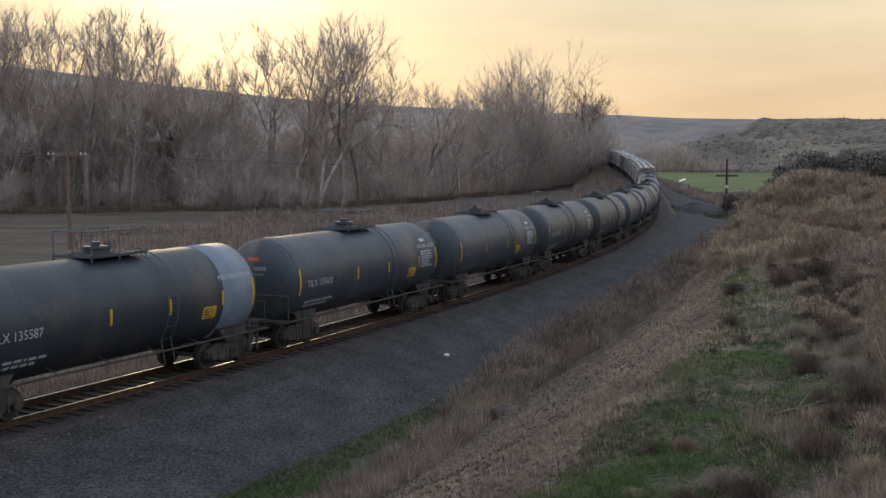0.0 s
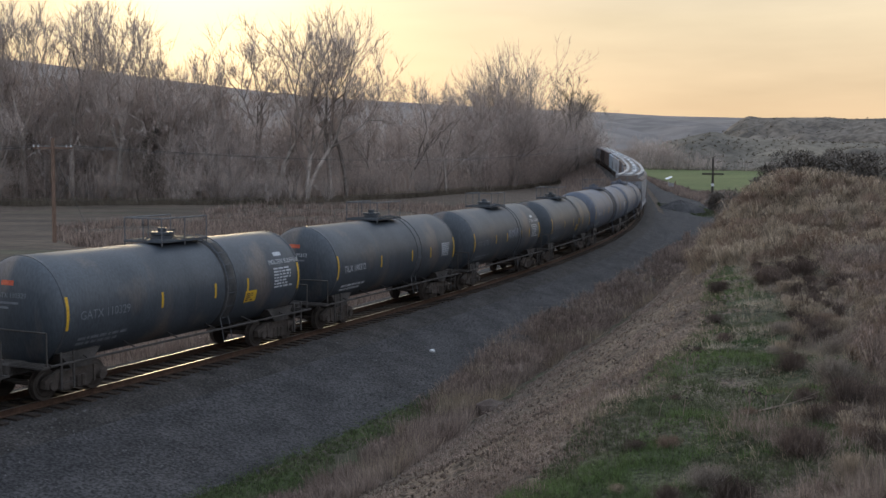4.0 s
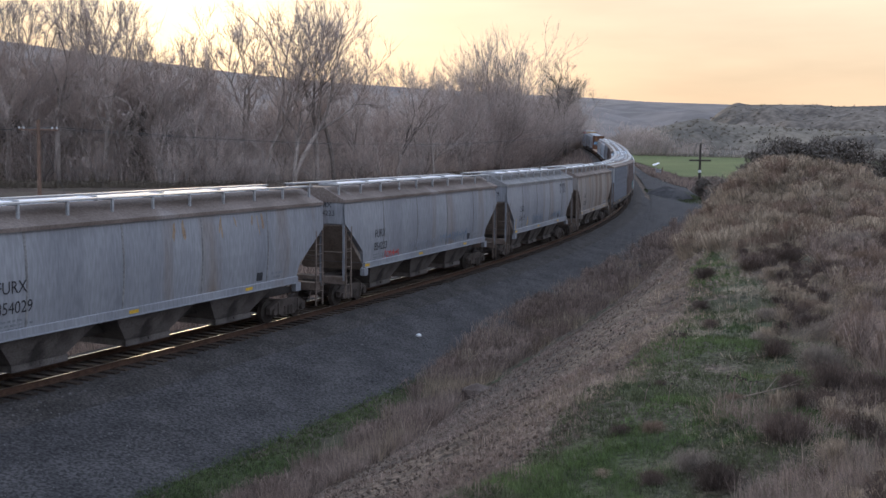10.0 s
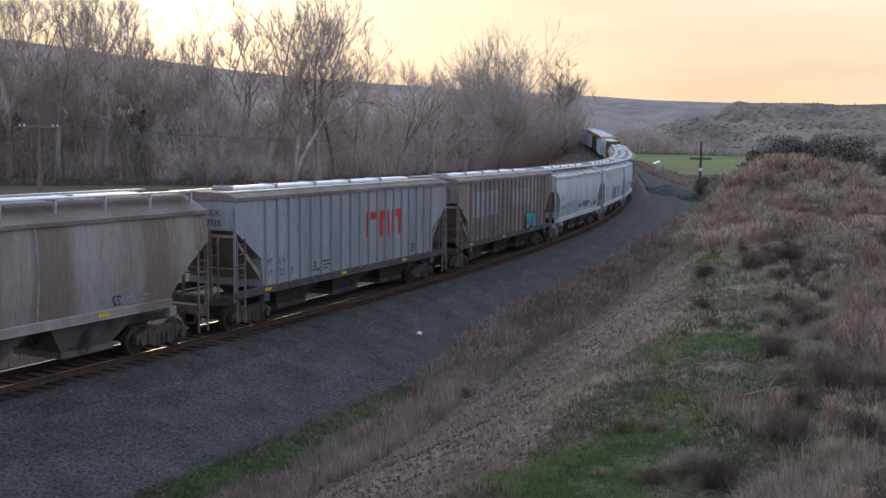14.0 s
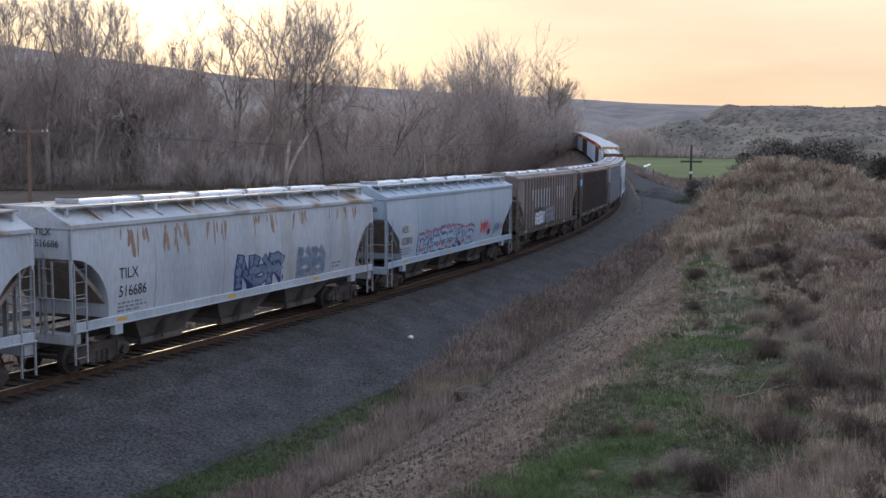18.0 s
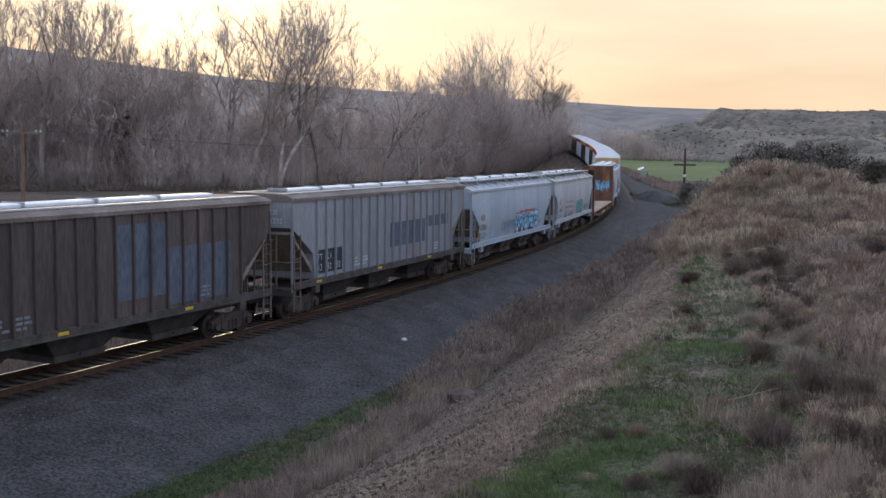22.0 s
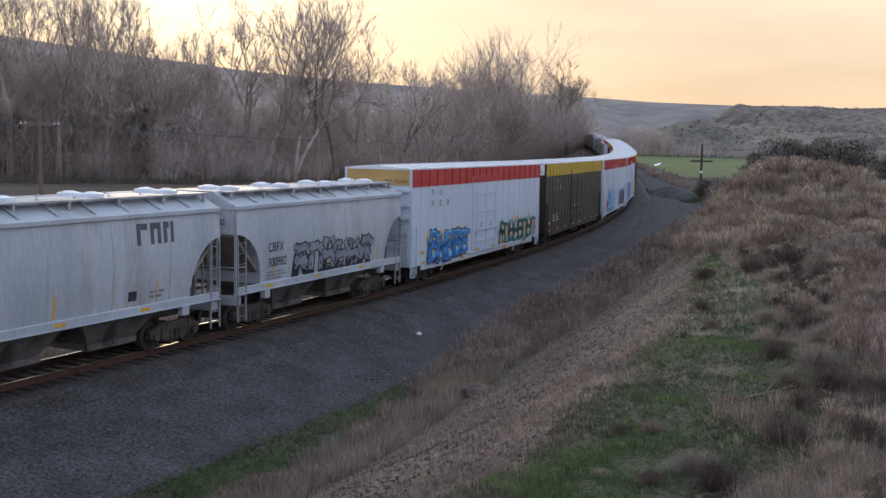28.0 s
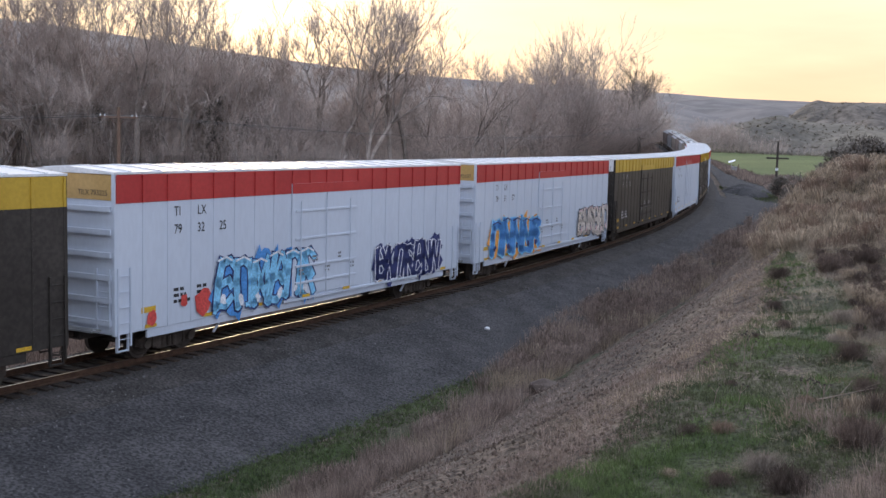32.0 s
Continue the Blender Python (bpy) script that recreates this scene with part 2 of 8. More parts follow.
TZ = np.where(SS < 90, LAND, np.interp(SS, [90, 100, 120, 150, 175, 237, 300, 420], [0.74, 0.85, 1.15, 1.75, 2.5, 4.55, 7.4, 11.5]))      # the line climbs on a bank of its own


def on_track(s, o=0.0):
    """The place on the line at s metres, o metres to the side of the bank, and the heading there."""
    th = np.interp(s, SS, TH)
    return (np.interp(s, SS, TX) + np.sin(th) * o, np.interp(s, SS, TY) - np.cos(th) * o, np.interp(s, SS, TZ), th)


def track_coords(x, y):
    """s and side offset of ground points (numpy arrays)."""
    x, y = np.asarray(x, float), np.asarray(y, float)
    pick = slice(None, None, 3)
    sx, sy, st, ss = TX[pick], TY[pick], TH[pick], SS[pick]
    out_s, out_o = np.empty(x.shape), np.empty(x.shape)
    fx, fy, fs, fo = x.ravel(), y.ravel(), out_s.ravel(), out_o.ravel()
    for i in range(0, len(fx), 4000):
        a, b = fx[i:i + 4000, None], fy[i:i + 4000, None]
        j = np.argmin((a - sx) ** 2 + (b - sy) ** 2, axis=1)
        dx, dy = fx[i:i + 4000] - sx[j], fy[i:i + 4000] - sy[j]
        along = np.clip(dx * np.cos(st[j]) + dy * np.sin(st[j]), -4, 4)
        fs[i:i + 4000] = ss[j] + along
        fo[i:i + 4000] = dx * np.sin(st[j]) - dy * np.cos(st[j]) + along ** 2 * 0
    return out_s, out_o


# ---- ground ----
O_AT = [-400, -60, -14, -7, -4.2, -2.6, 2.6, 4.2, 6.0, 8.0, 9.6, 11.0, 17.4, 18.6, 19.4, 22, 27, 34, 60, 200]
O_Z = [-1.5, -1.5, -1.5, -1.35, -1.05, -0.75, -0.75, -1.1, -1.52, -1.62, -1.5, -1.05, 2.15, 2.65, 2.80, 3.05, 3.5, 4.2, 5.2, 6.0]
PULL_S, PULL = [-12, 0, 10, 25, 60, 90], [0, 0.9, 3.0, 4.6, 4.6, 2.0]      # the bank's crest nears the line as it goes


def value_noise(x, y, seed=0):
    x, y = np.asarray(x, float), np.asarray(y, float)
    xi, yi = np.floor(x), np.floor(y)
    u, v = x - xi, y - yi
    u, v = u * u * (3 - 2 * u), v * v * (3 - 2 * v)

    def h(a, b):
        w = np.sin(a * 127.1 + b * 311.7 + seed * 74.7) * 43758.5453
        return w - np.floor(w)
    return (h(xi, yi) * (1 - u) + h(xi + 1, yi) * u) * (1 - v) + (h(xi, yi + 1) * (1 - u) + h(xi + 1, yi + 1) * u) * v


def ground_z(x, y):
    x, y = np.asarray(x, float), np.asarray(y, float)
    s, o = track_coords(x, y)
    bank = np.clip((np.abs(o) - 4) / 10, 0, 1)
    base = np.interp(s, SS, TZ) * (1 - bank) + np.interp(s, SS, LAND) * bank
    # far along the line the bank sinks away and the green field opens
    fade = np.clip((s - 78) / 60, 0, 1)
    fade = fade * fade * (3 - 2 * fade)
    prof = np.interp(o + np.interp(s, PULL_S, PULL) * np.clip((o - 6.5) / 8, 0, 1), O_AT, O_Z)
    low = np.interp(o, [-400, -14, -4.2, -2.6, 2.6, 4.2, 8, 14, 400], [-1.5, -1.5, -0.95, -0.55, -0.55, -0.9, -1.3, -1.5, -2.2])
    z = base + prof * (1 - fade) + np.where(o > 0, low, prof) * fade
    side = np.clip((o - 11) / 5, 0, 1)
    rough = (value_noise(x * 0.45, y * 0.45, 1) - 0.5) * 0.35 + (value_noise(x * 1.3, y * 1.3, 2) - 0.5) * 0.14
    z = z + rough * side * (1 - fade * 0.5)
    # the brush-covered hummock on the bank and the rise under the camera
    z = z + 2.4 * np.exp(-((x - 16.0) / np.where(x > 16, 2.8, 5.0)) ** 2 - ((y - 50) / 9.0) ** 2)
    z = z + 0.9 * np.exp(-(x ** 2 + (y + 1) ** 2) / 12.0)
    # rising land beyond, on the bank side
    far = np.clip((x - 0.28 * y - 4) / 40, 0, 1) * np.clip((y - 55) / 50, 0, 1) * np.clip((260 - y) / 80, 0, 1)
    z = z + far * 3.0
    d = np.hypot(x, y)
    return z * np.clip(1 - (d - 900) / 600, 0, 1) + np.clip((d - 900) / 600, 0, 1) * 3.0


def spaced(parts):
    return np.unique(np.round(np.concatenate([np.arange(a, b, c) for a, b, c in parts]), 3))


gx = spaced([(-4000, -400, 300), (-400, -100, 25), (-100, -30, 5), (-30, 40, 0.6), (40, 100, 4), (100, 400, 20), (400, 4001, 300)])
gy = spaced([(-1500, -200, 200), (-200, -20, 20), (-20, 2, 2), (2, 80, 0.6), (80, 150, 2), (150, 450, 8), (450, 1000, 50), (1000, 5001, 400)])
GX, GY = np.meshgrid(gx, gy)
GZ = ground_z(GX, GY)
nx, ny = len(gx), len(gy)
idx = np.arange(nx * ny).reshape(ny, nx)
a, b, c, d = idx[:-1, :-1].ravel(), idx[:-1, 1:].ravel(), idx[1:, 1:].ravel(), idx[1:, :-1].ravel()
gme = tri_mesh("ground", np.stack([GX.ravel(), GY.ravel(), GZ.ravel()], 1), np.concatenate([np.stack([a, b, c], 1), np.stack([a, c, d], 1)]), M_DIRT, True)
ground = tagged(new("ground", gme), "brown soil bank and valley floor under dry grass", "ground", kind="structure")


# ---- track: ballast, sleepers, rails ----
def sweep(name, outline, s0, s1, step, material, smooth=False):
    """An outline of (side offset, height) swept along the line."""
    ss = np.arange(s0, s1 + 0.01, step)
    k = len(outline)
    v = []
    for s in ss:
        for o, h in outline:
            x, y, z, th = on_track(s, o)
            v.append((x, y, z + h))
    v = np.array(v)
    n = len(ss)
    f = []
    for i in range(k - 1):
        p = np.arange(n - 1) * k + i
        f.append(np.stack([p, p + 1, p + k + 1], 1))
        f.append(np.stack([p, p + k + 1, p + k], 1))
    return tri_mesh(name, v, np.concatenate(f)[:, ::-1], material, smooth)


bed = tagged(new("track_bed", sweep("track_bed", [(-5.5, -1.32), (-4.2, -0.86), (-2.0, -0.30), (-1.3, -0.23), (1.3, -0.23), (1.9, -0.30), (3.2, -0.72), (4.8, -1.12), (6.3, -1.46), (7.4, -1.72)],
                                    -300, 430, 1.0, M_GRAVEL)), "dark grey crushed-stone ballast bed sloping to a ditch", "track bed", kind="structure")


M_DUST = mat("rust_dusted_gravel", (0.044, 0.039, 0.036), (0.075, 0.067, 0.063), 1.2, fine=14, bump=1.0, dist=0.08, rough=0.95, mottle=0.5)
part("dusted_ballast", sweep("dusted_ballast", [(-2.35, -0.385), (-2.0, -0.296), (-1.3, -0.226), (1.3, -0.226), (1.9, -0.296), (2.6, -0.522)], -300, 430, 1.0, M_DUST), None, bed, "ballast browned by rust and oil")


def rail_mesh(off):
    k = 0.036
    out = [(off - 0.075, -0.175), (off - 0.07, -0.155), (off - 0.012, -0.14), (off - 0.012, -0.045), (off - k, -0.035), (off - k, -0.006), (off - k + 0.008, -0.0015),
           (off + k - 0.008, -0.0015), (off + k, -0.006), (off + k, -0.035), (off + 0.012, -0.045), (off + 0.012, -0.14), (off + 0.07, -0.155), (off + 0.075, -0.175)]
    return sweep("rail", out, -300, 430, 2.0, M_RAIL)


for off in (-0.7525, 0.7525):
    r = tagged(new("rail", rail_mesh(off)), "rusty steel rail with a bright polished head", "rail", group="rails of the track", kind="structure")
    head = part("rail_head", sweep("rail_head", [(off - 0.029, -0.0012), (off - 0.02, 0.0), (off + 0.02, 0.0), (off + 0.029, -0.0012)], -300, 430, 2.0, M_RAILTOP), None, r, "shiny worn running surface")


# ---- the train ----
M_TANK = mat("black_tank_paint", (0.042, 0.05, 0.06), (0.062, 0.071, 0.083), 0.9, fine=18, rough=0.48, bump=0.06, stretch=(1, 1, 0.3), c3=(0.12, 0.1, 0.09), amount=0.57, per_object=0.25, spec=0.5, mottle=0.16)
M_TANKGREY = mat("slate_tank_paint", (0.085, 0.10, 0.135), (0.12, 0.135, 0.17), 0.8, fine=16, rough=0.5, bump=0.06, stretch=(1, 1, 0.3), c3=(0.085, 0.07, 0.065), amount=0.57, spec=0.5, mottle=0.14)
M_BANDGREY = mat("pale_grey_band_paint", (0.2, 0.235, 0.29), (0.26, 0.295, 0.35), 1.2, fine=20, rough=0.5, bump=0.05, mottle=0.1)
M_SOOT = mat("sulphur_spill_stain", (0.04, 0.04, 0.043), (0.085, 0.083, 0.082), 2.0, fine=14, rough=0.7)
M_FRAME = mat("underframe_black_grime", (0.055, 0.048, 0.044), (0.095, 0.083, 0.076), 2.0, fine=25, rough=0.85)
M_TRUCK = mat("cast_steel_grime", (0.065, 0.052, 0.044), (0.12, 0.096, 0.082), 3.0, fine=30, rough=0.85)
M_WHEEL = mat("wheel_steel", (0.05, 0.04, 0.035), (0.08, 0.065, 0.055), 3.0, fine=30, rough=0.6, metal=0.3)
M_YELLOW = mat("yellow_reflector", (0.62, 0.36, 0.035), (0.68, 0.42, 0.05), 4, fine=40, rough=0.5, bump=0)
M_WHITEMARK = mat("white_lettering", (0.47, 0.48, 0.5), (0.55, 0.56, 0.58), 6, fine=40, rough=0.7, bump=0)
M_DARKMARK = mat("black_lettering", (0.03, 0.03, 0.035), (0.05, 0.05, 0.055), 6, fine=40, rough=0.7, bump=0)
M_GREYMARK = mat("faded_grey_lettering", (0.17, 0.18, 0.20), (0.24, 0.25, 0.27), 6, fine=40, rough=0.7, bump=0)
M_SLATEMARK = mat("dark_slate_lettering", (0.075, 0.08, 0.09), (0.11, 0.115, 0.125), 6, fine=40, rough=0.7, bump=0)
M_REDMARK = mat("red_placard", (0.5, 0.09, 0.05), (0.6, 0.14, 0.07), 6, fine=40, rough=0.6, bump=0)
M_GREYHOP = mat("weathered_grey_hopper_paint", (0.225, 0.23, 0.25), (0.295, 0.3, 0.318), 0.7, fine=14, rough=0.6, bump=0.08, stretch=(1, 1, 0.16), c3=(0.215, 0.175, 0.15), amount=0.58, mottle=0.12)
M_TANHOP = mat("rust_dusted_hopper_paint", (0.235, 0.205, 0.185), (0.305, 0.275, 0.255), 0.7, fine=14, rough=0.65, bump=0.08, stretch=(1, 1, 0.14), c3=(0.185, 0.138, 0.108), amount=0.48, mottle=0.1)
M_WHITEHOP = mat("white_hopper_paint", (0.37, 0.395, 0.43), (0.47, 0.49, 0.52), 0.7, fine=12, rough=0.5, bump=0.06, stretch=(1, 1, 0.2), c3=(0.33, 0.31, 0.29), amount=0.58, mottle=0.08)
M_BLUEHOP = mat("pale_blue_hopper_paint", (0.32, 0.385, 0.455), (0.395, 0.46, 0.53), 0.7, fine=12, rough=0.45, bump=0.06, stretch=(1, 1, 0.2), c3=(0.33, 0.36, 0.39), amount=0.62, mottle=0.06)
M_BROWNHOP = mat("rusty_brown_hopper_paint", (0.155, 0.118, 0.106), (0.235, 0.186, 0.17), 0.8, fine=14, rough=0.75, bump=0.1, stretch=(1, 1, 0.15), c3=(0.31, 0.27, 0.25), amount=0.55)
M_DARKHOP = mat("dark_brown_hopper_paint", (0.072, 0.056, 0.05), (0.113, 0.09, 0.082), 0.8, fine=14, rough=0.75, bump=0.1, stretch=(1, 1, 0.15), c3=(0.15, 0.115, 0.1), amount=0.6)
M_GALV = mat("galvanised_walkway", (0.3, 0.305, 0.315), (0.44, 0.445, 0.455), 2, fine=40, rough=0.5, metal=0.2, c3=(0.22, 0.18, 0.15), amount=0.62)
M_HATCH = mat("white_hatch_cover", (0.70, 0.72, 0.76), (0.80, 0.82, 0.85), 1.5, fine=20, rough=0.4, bump=0.1, mottle=0.06)
M_ROOFDUST = mat("dusty_roof_paint", (0.13, 0.099, 0.082), (0.2, 0.16, 0.138), 0.8, fine=14, rough=0.7, c3=(0.28, 0.25, 0.235), amount=0.6)
M_STAINROOF = mat("rust_stained_white_roof", (0.38, 0.4, 0.42), (0.48, 0.49, 0.505), 0.9, fine=12, rough=0.55, c3=(0.27, 0.19, 0.125), amount=0.47, mottle=0.08)
M_ENDRUST = mat("rusty_end_steel", (0.13, 0.095, 0.075), (0.21, 0.165, 0.138), 1.8, fine=18, rough=0.8)
M_ENDGREY = mat("grimy_grey_end_steel", (0.22, 0.215, 0.215), (0.32, 0.31, 0.31), 1.8, fine=18, rough=0.7)
M_ROOFGREY = mat("grimy_grey_roof_paint", (0.185, 0.178, 0.175), (0.255, 0.248, 0.245), 0.9, fine=14, rough=0.7, c3=(0.15, 0.125, 0.11), amount=0.56)
M_SLOPE = mat("brown_slope_sheet", (0.21, 0.165, 0.135), (0.31, 0.255, 0.215), 1.5, fine=16, rough=0.8)
M_RUST = mat("orange_rust_stain", (0.27, 0.185, 0.125), (0.36, 0.27, 0.19), 2.0, fine=20, rough=0.85)
M_BULK = mat("rusty_bulkhead_steel", (0.085, 0.045, 0.03), (0.175, 0.085, 0.052), 1.4, fine=18, rough=0.85, stretch=(1, 1, 0.3), c3=(0.3, 0.15, 0.07), amount=0.56)
M_DECK = mat("worn_deck_planks", (0.30, 0.22, 0.16), (0.46, 0.35, 0.26), 1.0, fine=25, per_object=0.25, stretch=(3, 0.6, 1))
M_BOXWHITE = mat("glossy_white_boxcar_paint", (0.55, 0.6, 0.68), (0.59, 0.64, 0.72), 0.5, fine=9, rough=0.42, bump=0.02, stretch=(1, 1, 0.3), mottle=0.025)
M_BOXRED = mat("bright_red_boxcar_paint", (0.41, 0.036, 0.036), (0.5, 0.052, 0.047), 0.5, fine=9, rough=0.45, bump=0.04, mottle=0.06)
M_BOXBLACK = mat("black_boxcar_paint", (0.036, 0.03, 0.026), (0.054, 0.046, 0.04), 0.5, fine=9, rough=0.5, bump=0.05)
M_BOXYELLOW = mat("mustard_boxcar_paint", (0.46, 0.29, 0.035), (0.56, 0.36, 0.05), 0.5, fine=9, rough=0.5, bump=0.05, mottle=0.06)
M_BOXTAN = mat("ochre_end_panel_paint", (0.50, 0.31, 0.11), (0.58, 0.37, 0.15), 0.5, fine=9, rough=0.5, bump=0.05, mottle=0.06)
M_ROOFWHITE = mat("white_car_roof", (0.68, 0.69, 0.71), (0.78, 0.78, 0.79), 0.8, fine=12, rough=0.35, bump=0.05, mottle=0.06)


def spray(name, c):
    return mat(name, c, tuple(min(1, v * 1.25 + 0.02) for v in c), 1.5, fine=14, rough=0.6, bump=0)


SPRAY = {"blue": spray("spray_blue", (0.06, 0.24, 0.55)), "sky": spray("spray_light_blue", (0.20, 0.50, 0.72)), "navy": spray("spray_navy", (0.02, 0.03, 0.12)),
         "black": spray("spray_black", (0.02, 0.02, 0.025)), "red": spray("spray_red", (0.55, 0.06, 0.05)), "orange": spray("spray_orange", (0.70, 0.30, 0.06)),
         "white": spray("spray_white", (0.66, 0.67, 0.70)), "teal": spray("spray_teal", (0.08, 0.34, 0.34)), "green": spray("spray_dark_green", (0.03, 0.10, 0.09)),
         "grey": spray("spray_grey", (0.22, 0.23, 0.26)), "pink": spray("spray_pale_pink", (0.62, 0.42, 0.42)), "slate": spray("spray_slate", (0.13, 0.17, 0.23)),
         "yellow": spray("spray_yellow", (0.66, 0.46, 0.08)), "mist": spray("spray_pale_blue_grey", (0.30, 0.39, 0.48)), "cream": spray("spray_cream", (0.60, 0.52, 0.46))}
MESHES = {}


def shared(key, maker):
    """A mesh made once under that key; its material is set object by object."""
    if key not in MESHES:
        bm = maker()
        me = bpy.data.meshes.new(key if isinstance(key, str) else str(key[0]))
        bm.to_mesh(me)
        bm.free()
        me.materials.append(M_FRAME)
        MESHES[key] = me
    return MESHES[key]


def piece(name, key, maker, material, parent, label="", at=None, smooth=False):
    me = shared(key, maker)
    if smooth and len(me.polygons):
        me.polygons.foreach_set("use_smooth", [True] * len(me.polygons))
    ob = new(name, me)
    ob.parent = parent
    if at is not None:
        ob.matrix_basis = at
    ob.material_slots[0].link = "OBJECT"
    ob.material_slots[0].material = material
    if label:
        ob["label"] = label
    return ob


# -- bogies --
def side_frame_bm():
    bm = bmesh.new()
    out = [(-1.14, 0.36), (-1.14, 0.58), (-0.95, 0.66), (-0.55, 0.78), (0.55, 0.78), (0.95, 0.66), (1.14, 0.58), (1.14, 0.36), (0.92, 0.33), (0.70, 0.46), (0.42, 0.22), (-0.42, 0.22), (-0.70, 0.46), (-0.92, 0.33)]
    add_plate(bm, out, -0.09, 0.09)
    for x in (-0.62, 0.62):
        add_box(bm, x - 0.035, x + 0.035, -0.13, 0.13, 0.3, 0.74)
    for x in (-0.2, 0, 0.2):
        add_rod(bm, (x, -0.1, 0.26), (x, -0.1, 0.56), 0.075, 8)
    for x in (-0.89, 0.89):
        add_rod(bm, (x, -0.17, 0.42), (x, 0.05, 0.42), 0.13, 10)
    return bm


def bolster_bm():
    bm = box(-0.22, 0.22, -1.02, 0.02 + 1.0, 0.42, 0.72, 0.03)
    add_rod(bm, (0, 0, 0.7), (0, 0, 0.8), 0.24, 12)
    for s in (-1, 1):
        add_box(bm, 0.32 * s - 0.03, 0.32 * s + 0.03, -0.8, 0.8, 0.36, 0.46)
    return bm


def wheelset_bm():
    bm = bmesh.new()
    add_rod(bm, (0, -0.98, 0), (0, 0.98, 0), 0.075, 10)
    for s in (-1, 1):
        add_rod(bm, (0, s * 0.70, 0), (0, s * 0.83, 0), 0.42, 28)
        add_rod(bm, (0, s * 0.665, 0), (0, s * 0.70, 0), 0.445, 28)
        add_rod(bm, (0, s * 0.83, 0), (0, s * 0.85, 0), 0.34, 28, 0.30)
        for k in range(5):
            a = k * math.tau / 5
            add_rod(bm, (0.2 * math.cos(a), s * 0.83, 0.2 * math.sin(a)), (0.2 * math.cos(a), s * 0.862, 0.2 * math.sin(a)), 0.045, 6)
    return bm


D_KNOTS = [0, 64.94, 129.3, 192.14, 254.41, 316.81, 379.77, 442.9, 506.03]
_dt = np.arange(0, 33, 4.0)
_dc = np.polyfit(_dt, np.array(D_KNOTS), 5)


def travelled(t):
    """How far the train has come since the start."""
    return float(np.polyval(_dc, t) - np.polyval(_dc, 0)) + 0.3 * max(0.0, 1 - t / 3.0) ** 2


WHEELS = {}
COPIES = {-0.89: [], 0.89: []}


def bogie(car, x, material=None):
    b = piece("truck", "truck_bolster", bolster_bm, M_TRUCK, car, at=pose(x, 0, 0))
    for y in (-1.0, 1.0):
        piece("side_frame", "side_frame", side_frame_bm, material or M_TRUCK, b, at=pose(0, y, 0) if y < 0 else pose(0, y, 0, 0, 0, 180))
    for wx in (-0.89, 0.89):
        if wx not in WHEELS:
            w = piece("wheelset", "wheelset", wheelset_bm, M_WHEEL, b, at=pose(wx, 0, 0.42))
            WHEELS[wx] = w
        else:
            w = WHEELS[wx].copy()
            scene.collection.objects.link(w)
            w.parent = b
            COPIES[wx].append(w)
    return b


def coupler_bm():
    bm = box(-0.1, 0.55, -0.08, 0.08, 0.78, 0.94)
    add_plate(bm, [(-0.1, 0.74), (-0.34, 0.74), (-0.42, 0.80), (-0.42, 0.94), (-0.34, 0.99), (-0.1, 0.99)], -0.17, 0.15)
    add_rod(bm, (0.05, -0.3, 0.85), (-0.2, -0.34, 0.42), 0.03, 6)
    add_rod(bm, (-0.2, -0.34, 0.42), (-0.42, -0.2, 0.45), 0.03, 6)
    return bm


def couplers(car, half):
    piece("coupler", "coupler", coupler_bm, M_TRUCK, car, "rusty knuckle coupler with an air hose", at=pose(-half, 0, 0))
    piece("coupler", "coupler", coupler_bm, M_TRUCK, car, "rusty knuckle coupler with an air hose", at=pose(half, 0, 0, 0, 0, 180))


def ladder_bm(h, w, n):
    bm = bmesh.new()
    for x in (0, w):
        add_box(bm, x - 0.025, x + 0.025, -0.025, 0.025, 0, h)
    for i in range(n):
        z = (i + 0.5) * h / n
        add_rod(bm, (0, 0, z), (w, 0, z), 0.014, 5)
    return bm


def ladder(car, x, y, z, h, w, n, material, turn=0.0):
    return piece("ladder", ("ladder", h, w, n), lambda: ladder_bm(h, w, n), material, car, at=pose(x, y, z, 0, 0, turn))


# -- lettering and sprayed pictures on the side facing the bank --
TEXTS = {}


def text_shape(s):
    if s not in TEXTS:
        cu = bpy.data.curves.new("letters", "FONT")
        cu.body, cu.size, cu.resolution_u = s, 1.0, 3
        ob = bpy.data.objects.new("letters", cu)
        scene.collection.objects.link(ob)
        bpy.context.view_layer.update()
        me = bpy.data.meshes.new_from_object(ob.evaluated_get(bpy.context.evaluated_depsgraph_get()))
        v = [(p.co.x, p.co.y) for p in me.vertices]
        f = [tuple(p.vertices) for p in me.polygons]
        bpy.data.objects.remove(ob)
        TEXTS[s] = (v, f)
    return TEXTS[s]


def letters(car, s, x, z, size, material, skin, label="", wide=1.0, name="lettering"):
    """Writing that starts at (x, z) on the side; skin(x, z) gives the depth of the surface."""
    v, f = text_shape(s)
    pts = [(x + a * size * wide, skin(x + a * size * wide, z + b * size) - 0.016, z + b * size) for a, b in v]
    return part(name, mesh_from(name, pts, f, material), None, car, label or "painted lettering")


def end_letters(car, s, y, z, size, material, x, name="end_lettering"):
    """Writing on the end wall that leads."""
    v, f = text_shape(s)
    return part(name, mesh_from(name, [(x - 0.006, y - a * size, z + b * size) for a, b in v], f, material), None, car, "painted lettering on the end")


